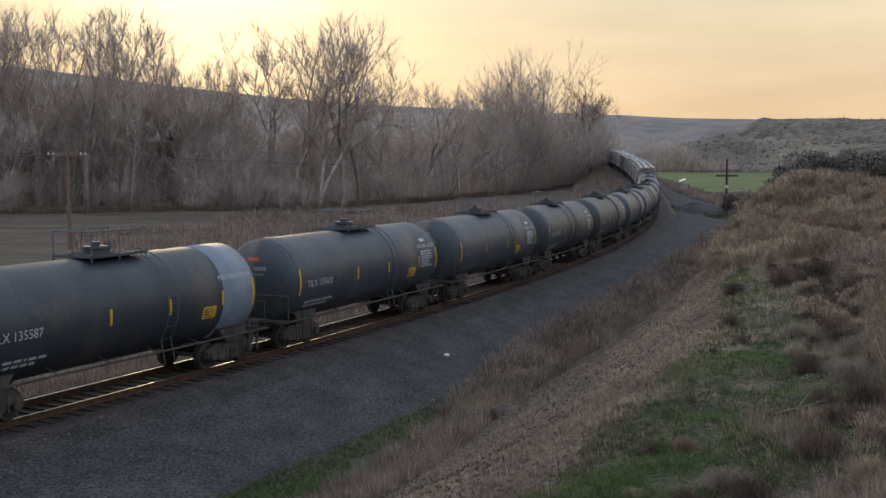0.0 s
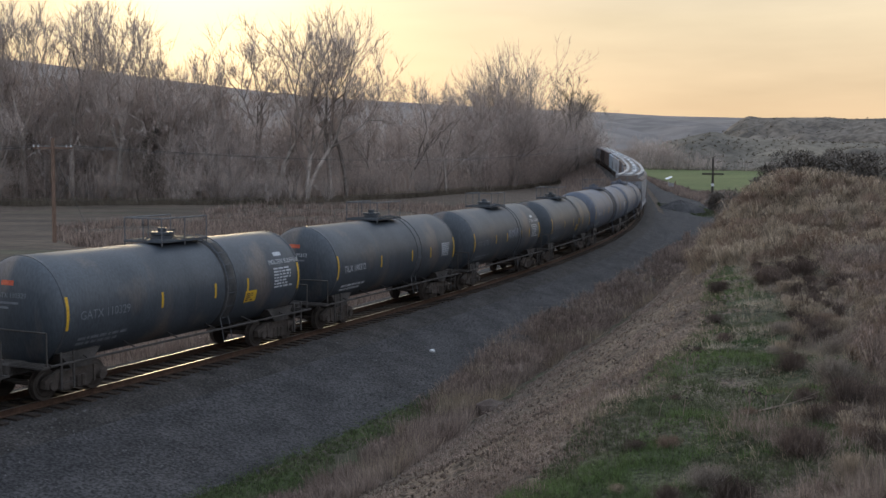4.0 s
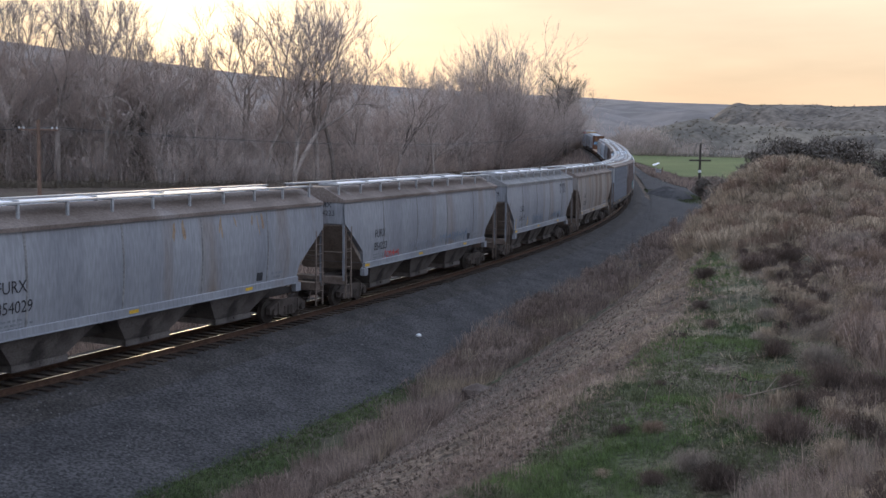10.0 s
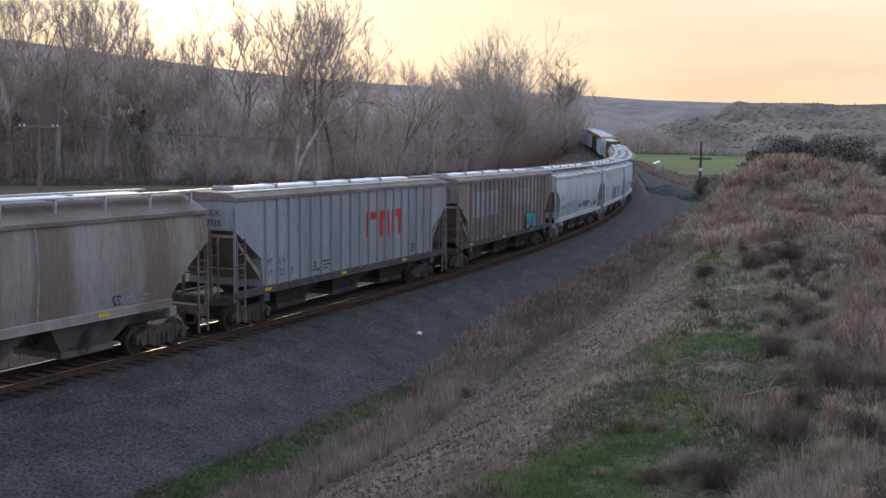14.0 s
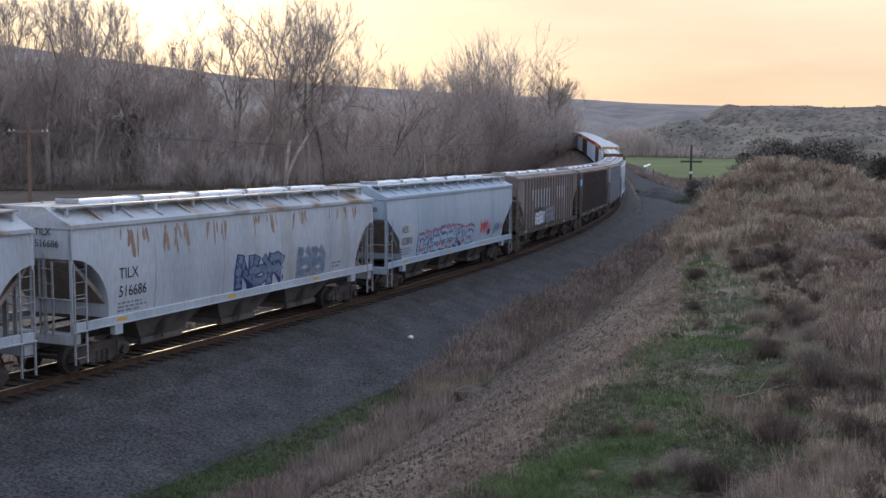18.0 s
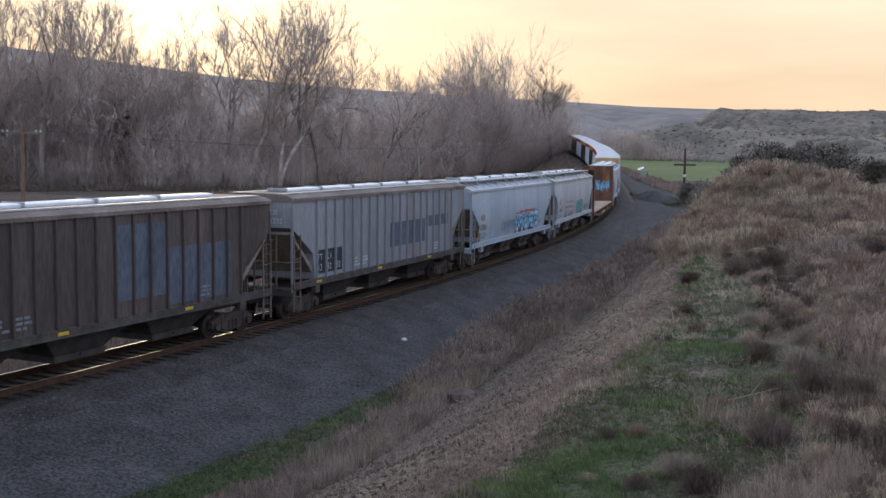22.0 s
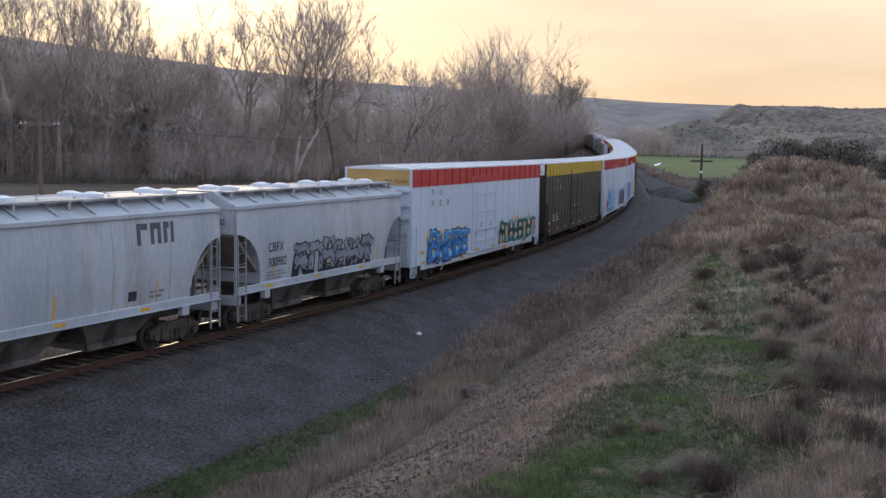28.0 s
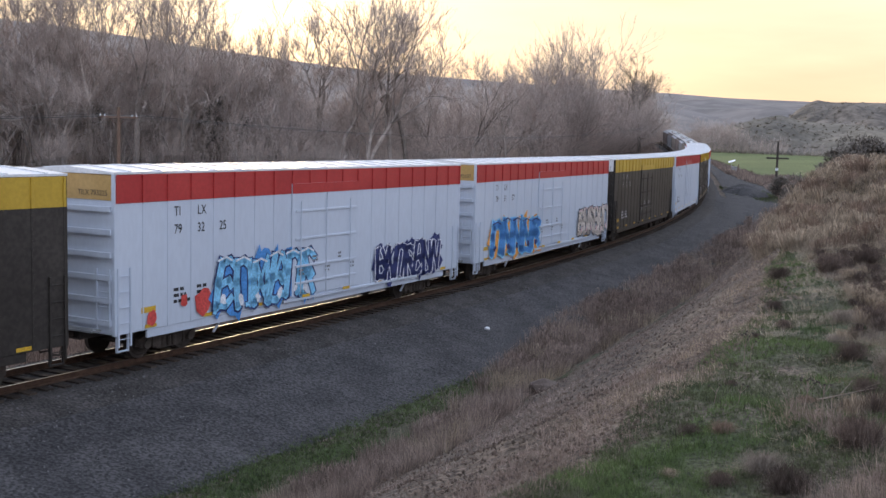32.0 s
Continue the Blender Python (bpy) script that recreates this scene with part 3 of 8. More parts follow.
def patch(car, name, x0, x1, z0, z1, material, skin, out=0.006, label="", nx=3, nz=6):
    v, f = [], []
    for j in range(nz + 1):
        for i in range(nx + 1):
            x, z = x0 + (x1 - x0) * i / nx, z0 + (z1 - z0) * j / nz
            v.append((x, skin(x, z) - out, z))
    for j in range(nz):
        for i in range(nx):
            q = j * (nx + 1) + i
            f.append((q, q + 1, q + nx + 2, q + nx + 1))
    return part(name, mesh_from(name, v, f, material), None, car, label)


def bars(car, x0, x1, z0, z1, rows, material, skin, seed=0, name="small_print"):
    """Lines of small print that cannot be read."""
    rnd = random.Random(seed)
    v, f = [], []
    h = (z1 - z0) / rows
    for r in range(rows):
        x = x0
        z = z1 - (r + 1) * h
        stop = x0 + (x1 - x0) * rnd.uniform(0.65, 1)
        while x < stop - 0.06:
            w = min(rnd.uniform(0.08, 0.3), stop - x)
            q = len(v)
            for a, b in ((x, z), (x + w, z), (x + w, z + h * 0.55), (x, z + h * 0.55)):
                v.append((a, skin(a, b) - 0.006, b))
            f.append((q, q + 1, q + 2, q + 3))
            x += w + 0.06
    return part(name, mesh_from(name, v, f, material), None, car, "lines of small print")


def blob(cx, cz, w, h, rnd, n=14, rough=0.3):
    lean = rnd.uniform(-0.25, 0.3)
    pts = []
    for i in range(n):
        a = i * math.tau / n
        p = 2.6
        c, s = math.cos(a), math.sin(a)
        k = (abs(c) ** p + abs(s) ** p) ** (-1 / p) * rnd.uniform(1 - rough, 1 + rough * 0.5)
        pts.append((cx + c * k * w / 2 + lean * s * k * h / 2, cz + s * k * h / 2))
    return pts


def flat_shapes(name, polys, material, skin, out, car, label=""):
    v, f = [], []
    for pts in polys:
        q = len(v)
        cx, cz = sum(p[0] for p in pts) / len(pts), sum(p[1] for p in pts) / len(pts)
        v.append((cx, skin(cx, cz) - out, cz))
        v += [(x, skin(x, z) - out, z) for x, z in pts]
        k = len(pts)
        f += [(q, q + 1 + i, q + 1 + (i + 1) % k) for i in range(k)]
    return part(name, mesh_from(name, v, f, material), None, car, label)


def stroke(pts, w):
    """A ribbon along points, as four-cornered pieces."""
    out = []
    for (x0, z0), (x1, z1) in zip(pts, pts[1:]):
        d = math.hypot(x1 - x0, z1 - z0) or 1
        nx_, nz_ = -(z1 - z0) / d * w / 2, (x1 - x0) / d * w / 2
        e = 0.3 * w / d
        ax, az, bx, bz = x0 - (x1 - x0) * e, z0 - (z1 - z0) * e, x1 + (x1 - x0) * e, z1 + (z1 - z0) * e
        out.append([(ax + nx_, az + nz_), (bx + nx_, bz + nz_), (bx - nx_, bz - nz_), (ax - nx_, az - nz_)])
    return out


def graffiti(car, x0, x1, z0, z1, n, fill, edge, skin, seed, halo=None, second=None):
    """A sprayed piece: swollen letter forms, each with an outline, a fill and inner strokes, and, where given, a cloud behind them."""
    rnd = random.Random(seed)
    w, h = (x1 - x0) / n, z1 - z0
    if halo:
        for i in range(n + 1):
            flat_shapes("graffiti_cloud", [blob(x0 + (x1 - x0) * (i + 0.5) / (n + 1), (z0 + z1) / 2 + rnd.uniform(-0.1, 0.15) * h, w * 1.5, h * 1.08, rnd, 18, 0.45)], SPRAY[halo], skin, 0.004 + 0.0003 * i, car, "sprayed cloud in %s" % halo)
    for i in range(n):
        cx, cz = x0 + w * (i + 0.5), (z0 + z1) / 2 + rnd.uniform(-0.06, 0.06) * h
        hh = h * rnd.uniform(0.85, 1.05)
        up = i * 0.0004
        outer = letter_form(cx, cz, w * 1.16, hh, random.Random(seed * 31 + i), 0.21)
        inner = letter_form(cx, cz, w * 1.16, hh, random.Random(seed * 31 + i), 0.14)
        g = flat_shapes("graffiti_letter", outer, SPRAY[edge], skin, 0.007 + up, car, "sprayed letter form in %s and %s" % (fill, edge))
        flat_shapes("fill", inner, SPRAY[fill], skin, 0.0075 + up, g)
        if second:
            ex = [blob(cx + rnd.uniform(-0.2, 0.2) * w, cz - 0.3 * hh, w * 0.3, hh * 0.22, rnd, 9, 0.4)]
            ex += stroke([(cx - w * 0.45, cz + hh * 0.44), (cx, cz + hh * 0.5), (cx + w * 0.35, cz + hh * 0.42)], 0.06)
            flat_shapes("shade", ex, SPRAY[second], skin, 0.0078 + up, g)
    return None


def letter_form(cx, cz, w, h, rnd, thick):
    """Block-like stems, bars and slants run together into one unreadable sprayed form."""
    t = thick * min(w, h) * 1.75 + 0.02
    lean = rnd.uniform(-0.05, 0.22) * h
    at = lambda u, v: (cx + u * w + v * lean, cz + v * h * 0.94)
    lines = [[at(-0.32, -0.45), at(-0.34 + rnd.uniform(-0.05, 0.05), 0.05), at(-0.30, 0.46)]]
    kind = rnd.randrange(5)
    if kind in (0, 3):
        lines.append([at(0.30, -0.45), at(0.33, 0.0), at(0.30, 0.44)])
    if kind in (0, 1, 4):
        lines.append([at(-0.3, 0.40), at(0.05, 0.46), at(0.34, 0.30)])
    if kind in (1, 2, 4):
        lines.append([at(-0.3, -0.02), at(0.12, 0.06), at(0.28, -0.08)])
    if kind in (2, 4):
        lines.append([at(-0.3, -0.40), at(0.1, -0.45), at(0.36, -0.30)])
    if kind in (1, 3):
        lines.append([at(-0.28, 0.42), at(0.02, -0.05), at(0.36, -0.44)])
    if kind == 2:
        lines.append([at(0.3, -0.1), at(0.34, 0.2), at(0.12, 0.46)])
    lines.append([at(rnd.choice((-0.34, 0.32)), rnd.choice((-0.44, 0.44))), at(rnd.uniform(-0.62, 0.62), rnd.uniform(0.38, 0.58) * rnd.choice((-1, 1)))])
    out = []
    for k, path in enumerate(lines):
        wide = t * (1.15 if k == 0 else 0.9 if k < len(lines) - 1 else 0.55)
        out += stroke(path, wide)
        for q in path[:-1] if k < len(lines) - 1 else ():
            out.append([(q[0] + math.cos(i * math.tau / 8) * wide * 0.5, q[1] + math.sin(i * math.tau / 8) * wide * 0.5) for i in range(8)])
    return out


def tag_lines(car, x0, x1, z0, z1, n, colour, skin, seed, w=0.04):
    """A quick unreadable scrawl in one colour: sharp ups and downs, struck through here and there."""
    rnd = random.Random(seed)
    polys = []
    ww, hh = (x1 - x0) / n, z1 - z0
    for i in range(n):
        cx, cz = x0 + ww * (i + 0.5), (z0 + z1) / 2
        path = [(cx + ww * u + rnd.uniform(-0.1, 0.1) * ww, cz + hh * v * rnd.uniform(0.6, 1.1)) for u, v in ((-0.5, -0.4), (-0.35, 0.45), (-0.1, -0.4), (0.05, 0.3), (0.2, -0.1), (0.35, 0.42), (0.5, -0.42))]
        polys += stroke(path, w * rnd.uniform(0.7, 1.2))
        if rnd.random() < 0.6:
            a0 = rnd.uniform(0, math.tau)
            polys += stroke([(cx + math.cos(a0 + q * 0.8) * ww * 0.3, cz + math.sin(a0 + q * 0.8) * hh * 0.28) for q in range(8)], w * 0.8)
        else:
            polys += stroke([(cx - ww * 0.5, cz + rnd.uniform(-0.2, 0.2) * hh), (cx + ww * 0.4, cz + rnd.uniform(-0.1, 0.3) * hh)], w * 0.7)
    return flat_shapes("graffiti", polys, SPRAY[colour], skin, 0.016, car, "sprayed scrawl in %s" % colour)


# -- tank cars --
def lathe_bm(profile, n=40):
    """Rings of (x, radius) round the x axis, closed at both ends."""
    bm = bmesh.new()
    rings = []
    for x, r in profile:
        rings.append([bm.verts.new((x, r * math.cos(i * math.tau / n), r * math.sin(i * math.tau / n))) for i in range(n)])
    for a, b in zip(rings, rings[1:]):
        for i in range(n):
            bm.faces.new((a[i], a[(i + 1) % n], b[(i + 1) % n], b[i]))
    bm.faces.new(rings[0][::-1])
    bm.faces.new(rings[-1])
    bmesh.ops.recalc_face_normals(bm, faces=bm.faces[:])
    return bm


def platform_bm(w, d):
    bm = box(-w / 2, w / 2, -d / 2, d / 2, 0, 0.05)
    for i in range(int(w / 0.14)):
        x = -w / 2 + 0.07 + i * 0.14
        add_box(bm, x - 0.012, x + 0.012, -d / 2, d / 2, 0.05, 0.075)
    return bm


def railing_bm(w, h):
    bm = bmesh.new()
    for i in range(3):
        x = -w / 2 + w * i / 2
        add_rod(bm, (x, 0, -0.1), (x, 0, h), 0.02, 6)
    add_rod(bm, (-w / 2, 0, h), (w / 2, 0, h), 0.022, 6)
    return bm


M_TANKRAIL = mat("grey_tank_railing", (0.10, 0.10, 0.105), (0.17, 0.17, 0.175), 3, fine=20, rough=0.6)


def tank_car(mark, L, r, zc, paint, number, style):
    car = thing("tank_car", style["label"], "tank car", group="cars of the freight train")
    hl = L / 2 - (0.85 if L < 15 else 0.62)
    skin = lambda x, z: -math.sqrt(max(0.02, r * r - (z - zc) ** 2))
    prof = [(-hl - 0.02, 0.01), (-hl + 0.0, r * 0.35), (-hl + 0.10, r * 0.68), (-hl + 0.24, r * 0.90), (-hl + 0.36, r * 0.975), (-hl + 0.46, r), (-hl + 1.3, r), (0, r), (hl - 1.3, r), (hl - 0.46, r), (hl - 0.36, r * 0.975), (hl - 0.24, r * 0.90), (hl - 0.10, r * 0.68), (hl, r * 0.35), (hl + 0.02, 0.01)]
    shell = piece("shell", ("tank_shell", L, r), lambda: lathe_bm(prof, 48), paint, car, at=pose(0, 0, zc), smooth=True)
    bands = style.get("bands", (-hl + 0.5, hl - 0.5))
    for bx in bands:
        piece("jacket_band", ("jacket_band", r), lambda: lathe_bm([(-0.05, r - 0.01), (-0.05, r + 0.012), (0.05, r + 0.012), (0.05, r - 0.01)], 40), paint, car, at=pose(bx, 0, zc), smooth=False)
    if "grey_end" in style:
        piece("painted_end_band", ("end_band", r), lambda: lathe_bm([(-0.8, r - 0.01), (-0.8, r + 0.014), (0.75, r + 0.014), (0.75, r - 0.01)], 40), M_BANDGREY, car, "pale grey repainted band", at=pose(hl - 1.25, 0, zc), smooth=True)
    if "spill" in style:
        for k, sx in enumerate(style["spill"]):
            piece("spill_stain", ("spill", r, k % 2), lambda: lathe_bm([(-0.32 - 0.1 * (k % 2), r - 0.01), (-0.3, r + 0.008), (0.28, r + 0.008), (0.3, r - 0.01)], 40), M_SOOT, car, "dark spill stain round the shell", at=pose(sx, 0, zc), smooth=True)
    top = zc + r
    px = style.get("platform", 0.3)
    pl = piece("platform", ("tank_platform", 3.2), lambda: box(-1.1, 1.1, -0.75, 0.75, 0, 0.05), paint, car, at=pose(px, 0, top + 0.02))
    for k in range(15):
        piece("slat", "platform_slat", lambda: box(-0.012, 0.012, -0.75, 0.75, 0.051, 0.08), paint, pl, at=pose(-1.03 + k * 0.147, 0, 0))
    for y in (-0.72, 0.72):
        piece("railing", "tank_railing", lambda: railing_bm(2.15, 0.74), M_TANKRAIL, pl, at=pose(0, y, 0))
    piece("railing", "tank_railing_short", lambda: railing_bm(1.44, 0.74), M_TANKRAIL, pl, at=pose(-1.07, 0, 0, 0, 0, 90))
    dome = piece("manway", "manway", lambda: add_rod(add_rod(rod((0, 0, -0.1), (0, 0, 0.2), 0.33, 18), (0, 0, 0.22), (0, 0, 0.3), 0.37, 18), (0, 0, 0.3), (0, 0, 0.42), 0.14, 10), paint, car, at=pose(px - 0.2, 0, top))
    piece("valve", "tank_valve", lambda: add_rod(rod((0, 0, -0.1), (0, 0, 0.3), 0.07, 8), (-0.12, 0, 0.3), (0.12, 0, 0.3), 0.04, 8), M_FRAME, car, at=pose(px + 0.5, 0.2, top))
    # ladder up the side, bent round the shell
    lx = px + 1.0
    arc = [(-1.42, 0.62 - zc)] + [(-math.cos(radians(-38 + k * 16)) * (r + 0.12), math.sin(radians(-38 + k * 16)) * (r + 0.12)) for k in range(9)]

    def stile_bm():
        bm = bmesh.new()
        rings = []
        for k, (y, z) in enumerate(arc):
            (ya, za), (yb, zb) = arc[max(0, k - 1)], arc[min(len(arc) - 1, k + 1)]
            d = math.hypot(yb - ya, zb - za)
            ny, nz = -(zb - za) / d * 0.02, (yb - ya) / d * 0.02
            rings.append([bm.verts.new(q) for q in ((-0.02, y, z), (0, y + ny, z + nz), (0.02, y, z), (0, y - ny, z - nz))])
        for a, b in zip(rings, rings[1:]):
            for i in range(4):
                bm.faces.new((a[i], a[(i + 1) % 4], b[(i + 1) % 4], b[i]))
        bm.faces.new(rings[0])
        bm.faces.new(rings[-1])
        bmesh.ops.recalc_face_normals(bm, faces=bm.faces[:])
        return bm

    side = piece("ladder", ("tank_stile", r, zc), stile_bm, paint, car, at=pose(lx, 0, zc))
    piece("stile", ("tank_stile", r, zc), stile_bm, paint, side, at=pose(0.42, 0, 0))
    for y, z in arc[1:9]:
        piece("rung", "tank_rung", lambda: rod((0, 0, 0), (0.42, 0, 0), 0.014, 5), paint, side, at=pose(0, y, z))
    # saddles, stub sills, side handrails
    tc = style["tc"]
    for s in (-1, 1):
        piece("saddle", ("saddle", r), lambda: add_plate(bmesh.new(), [(-0.35, 0.8), (0.35, 0.8), (0.75, 1.25), (0.75, zc - r * 0.72), (-0.75, zc - r * 0.72), (-0.75, 1.25)], -r * 0.82, r * 0.82), M_FRAME, car, at=pose(s * tc, 0, 0))
        piece("stub_sill", ("stub_sill", L), lambda: box(-1.6, 1.6, -0.34, 0.34, 0.72, 1.05, 0.03), M_FRAME, car, at=pose(s * (L / 2 - 2.0), 0, 0))
        piece("end_platform", "tank_end_platform", lambda: platform_bm(0.5, 2.9), M_FRAME, car, at=pose(s * (L / 2 - 0.75), 0, 0.98))
        v = bmesh.new()
        add_rod(v, (0, -1.42, 1.03), (0, -1.42, 1.9), 0.025, 6)
        add_rod(v, (0, -1.42, 1.9), (0, 1.42, 1.9), 0.025, 6)
        add_rod(v, (0, 1.42, 1.9), (0, 1.42, 1.03), 0.025, 6)
        part("end_handrail", v, M_FRAME, car, at=pose(s * (L / 2 - 0.72), 0, 0))
        ladder(car, s * (L / 2 - 1.4) - 0.22, -1.45, 0.35, 1.0, 0.44, 3, M_FRAME)
        bogie(car, s * tc)
    for y in (-1.45, 1.45):
        piece("side_handrail", ("side_handrail", L), lambda: rod((-L / 2 + 0.8, 0, 1.02), (L / 2 - 0.8, 0, 1.02), 0.035, 6), M_FRAME, car, at=pose(0, y, 0))
        for k in range(6):
            x = -L / 2 + 2.2 + (L - 4.4) * k / 5
            piece("bracket", ("tank_bracket", r, y), lambda: rod((0, 0, 1.02), (0, (-1 if y > 0 else 1) * 0.52, zc - r * 0.75), 0.022, 5), M_FRAME, car, at=pose(x, y, 0))
    couplers(car, L / 2 - 0.22)
    # markings
    for k, x in enumerate(style["marks"]):
        patch(car, "reflector", x - 0.045, x + 0.045, zc - 0.28, zc + 0.18, M_YELLOW, skin, label="yellow reflective strip")
    for x in (-hl + 0.55, hl - 0.55):
        patch(car, "reflector", x - 0.05, x + 0.05, zc - 0.45, zc + 0.45, M_YELLOW, skin, 0.016, label="long yellow reflective strip")
    mk = style.get("ink", M_WHITEMARK)
    if number:
        letters(car, number, style.get("num_x", -hl + 1.0), zc - 0.22, 0.34, mk, skin, wide=0.95)
        head = lambda y, z: -hl + float(np.interp(math.hypot(y, z - zc) / r, [0, 0.35, 0.68, 0.90, 0.975, 1], [-0.02, 0, 0.10, 0.24, 0.36, 0.46])) - 0.012
        tv, tf = text_shape(number)
        part("end_lettering", mesh_from("end_lettering", [(head(0.55 - u * 0.19, zc + 0.42 + w * 0.19), 0.55 - u * 0.19, zc + 0.42 + w * 0.19) for u, w in tv], tf, mk), None, car, "painted lettering on the end")
        for k, (y0, y1, z0) in enumerate(((0.5, -0.35, 0.25), (0.5, 0.0, 0.12))):
            ring = [(y0 + (y1 - y0) * i / 5, zc + z0) for i in range(6)]
            part("small_print", mesh_from("small_print", [(head(y, z), y, z) for y, z in ring] + [(head(y, z + 0.06), y, z + 0.06) for y, z in ring], [(i, i + 1, i + 7, i + 6) for i in range(5)], M_GREYMARK), None, car)
    bars(car, style.get("num_x", -hl + 1.1), style.get("num_x", -hl + 1.1) + 2.2, zc - 0.95, zc - 0.66, 2, mk, skin, int(L * 7) + len(number), "small_print")
    ring = [(0.32 - 0.09 * i, zc + 0.74) for i in range(6)]
    part("end_placard", mesh_from("end_placard", [(head(y, z), y, z) for y, z in ring] + [(head(y, z + 0.13), y, z + 0.13) for y, z in ring], [(i, i + 1, i + 7, i + 6) for i in range(5)], M_REDMARK if len(number) % 2 else M_WHITEMARK), None, car, "small placard on the tank head")
    if "sulfur" in style:
        letters(car, style["sulfur"], hl - 2.2, zc + 0.5, 0.22, M_WHITEMARK, skin, "white lettering naming the load", wide=0.95)
        bars(car, hl - 2.0, hl - 0.85, zc - 0.3, zc + 0.42, 7, M_WHITEMARK, skin, 5, "data_panel")
        patch(car, "label_plate", hl - 1.75, hl - 1.3, zc + 0.76, zc + 0.88, M_WHITEMARK, skin, label="white load plate")
    elif "panel" in style:
        bars(car, hl - 1.9, hl - 0.9, zc - 0.3, zc + 0.3, 7, mk, skin, 6, "data_panel")
    if "plate" in style:
        x = style["plate"]
        patch(car, "notice_plate", x, x + 0.62, zc - 0.62, zc - 0.24, M_YELLOW, skin, label="yellow notice plate")
        bars(car, x + 0.06, x + 0.56, zc - 0.57, zc - 0.29, 4, M_DARKMARK, lambda a, b: skin(a, b) - 0.004, 3, "notice_print")
    if "tagged" in style:
        tag_lines(car, *style["tagged"], skin, 11)
    return car


# -- covered hoppers --
M_FADEBLUE = mat("faded_blue_spray", (0.07, 0.083, 0.112), (0.12, 0.137, 0.172), 0.9, fine=10, rough=0.75, stretch=(1, 1, 0.3), mottle=0.2)
M_CHUTE = mat("grimy_hopper_chute", (0.105, 0.09, 0.081), (0.18, 0.158, 0.144), 1.5, fine=20, rough=0.8, c3=(0.06, 0.052, 0.047), amount=0.55)
SILL, EAVE, RIDGE = 1.42, 4.16, 4.68


def sill_of(form):
    return {"curved": 1.62, "round": 1.52}.get(form, SILL)


def hopper_cut(u, form, zt=3.28):
    """Height of the body's lower edge, u metres in from its end."""
    sill = sill_of(form)
    if form == "round":
        return sill if u >= 1.45 else sill + (zt - sill) * math.sqrt(1 - (u / 1.45) ** 2)
    if form == "ribbed":
        return sill if u >= 1.75 else (3.45 - 1.15 * u / 1.7 if u <= 1.7 else sill)
    return sill if u >= 1.75 else (zt - (zt - 2.0) * u / 1.7 if u <= 1.7 else sill)


def eave_of(form):
    return 4.46 if form == "ribbed" else EAVE


def hopper_skin(form):
    if form == "flat":
        return lambda x, z: -1.52
    sill = sill_of(form)
    return lambda x, z: -(1.50 + 0.09 * math.sin(math.pi * min(1, max(0, (z - sill) / (EAVE - sill)))))


def hopper_body_bm(lh, form):
    bm = bmesh.new()
    skin = hopper_skin("flat" if form == "ribbed" else form)
    us = [0, 0.15, 0.4, 0.7, 1.0, 1.2, 1.3, 1.38, 1.43, 1.45, 1.55, 1.7, 1.75, 1.85, 1.95, 2.0, 2.6]
    xs = [-lh + u for u in us] + [-lh / 3, 0, lh / 3] + [lh - u for u in us[::-1]]
    rings = []
    for x in xs:
        z0 = hopper_cut(lh - abs(x), form)
        zs = [z0 + (eave_of(form) - z0) * k / 7 for k in range(8)]
        ring = [bm.verts.new((x, skin(x, z), z)) for z in zs] + [bm.verts.new((x, -skin(x, z), z)) for z in zs[::-1]]
        rings.append(ring)
    k = len(rings[0])
    for a, b in zip(rings, rings[1:]):
        for i in range(k):
            bm.faces.new((a[i], a[(i + 1) % k], b[(i + 1) % k], b[i]))
    bm.faces.new(rings[0])
    bm.faces.new(rings[-1])
    bmesh.ops.recalc_face_normals(bm, faces=bm.faces[:])
    return bm


def hopper_roof_bm(lh, ribbed=True, eave=EAVE):
    bm = bmesh.new()
    add_prism(bm, [(-1.58, eave - 0.06), (-1.58, eave + 0.05), (-1.3, eave + 0.16), (-0.62, RIDGE), (0.62, RIDGE), (1.3, eave + 0.16), (1.58, eave + 0.05), (1.58, eave - 0.06)], -lh - 0.03, lh + 0.03)
    n = int(lh * 2 / 1.3) if ribbed else 0
    for i in range(1, n):
        x = -lh + 2 * lh * i / n
        for s in (-1, 1):
            a = [(x - 0.03, s * 1.45, eave + 0.11), (x + 0.03, s * 1.45, eave + 0.11), (x + 0.03, s * 0.66, RIDGE + 0.02), (x - 0.03, s * 0.66, RIDGE + 0.02)]
            lo = [bm.verts.new(p) for p in a]
            hi = [bm.verts.new((p[0], p[1], p[2] + 0.045)) for p in a]
            bm.faces.new(hi)
            for j in range(4):
                bm.faces.new((lo[j], lo[(j + 1) % 4], hi[(j + 1) % 4], hi[j]))
    bmesh.ops.recalc_face_normals(bm, faces=bm.faces[:])
    return bm


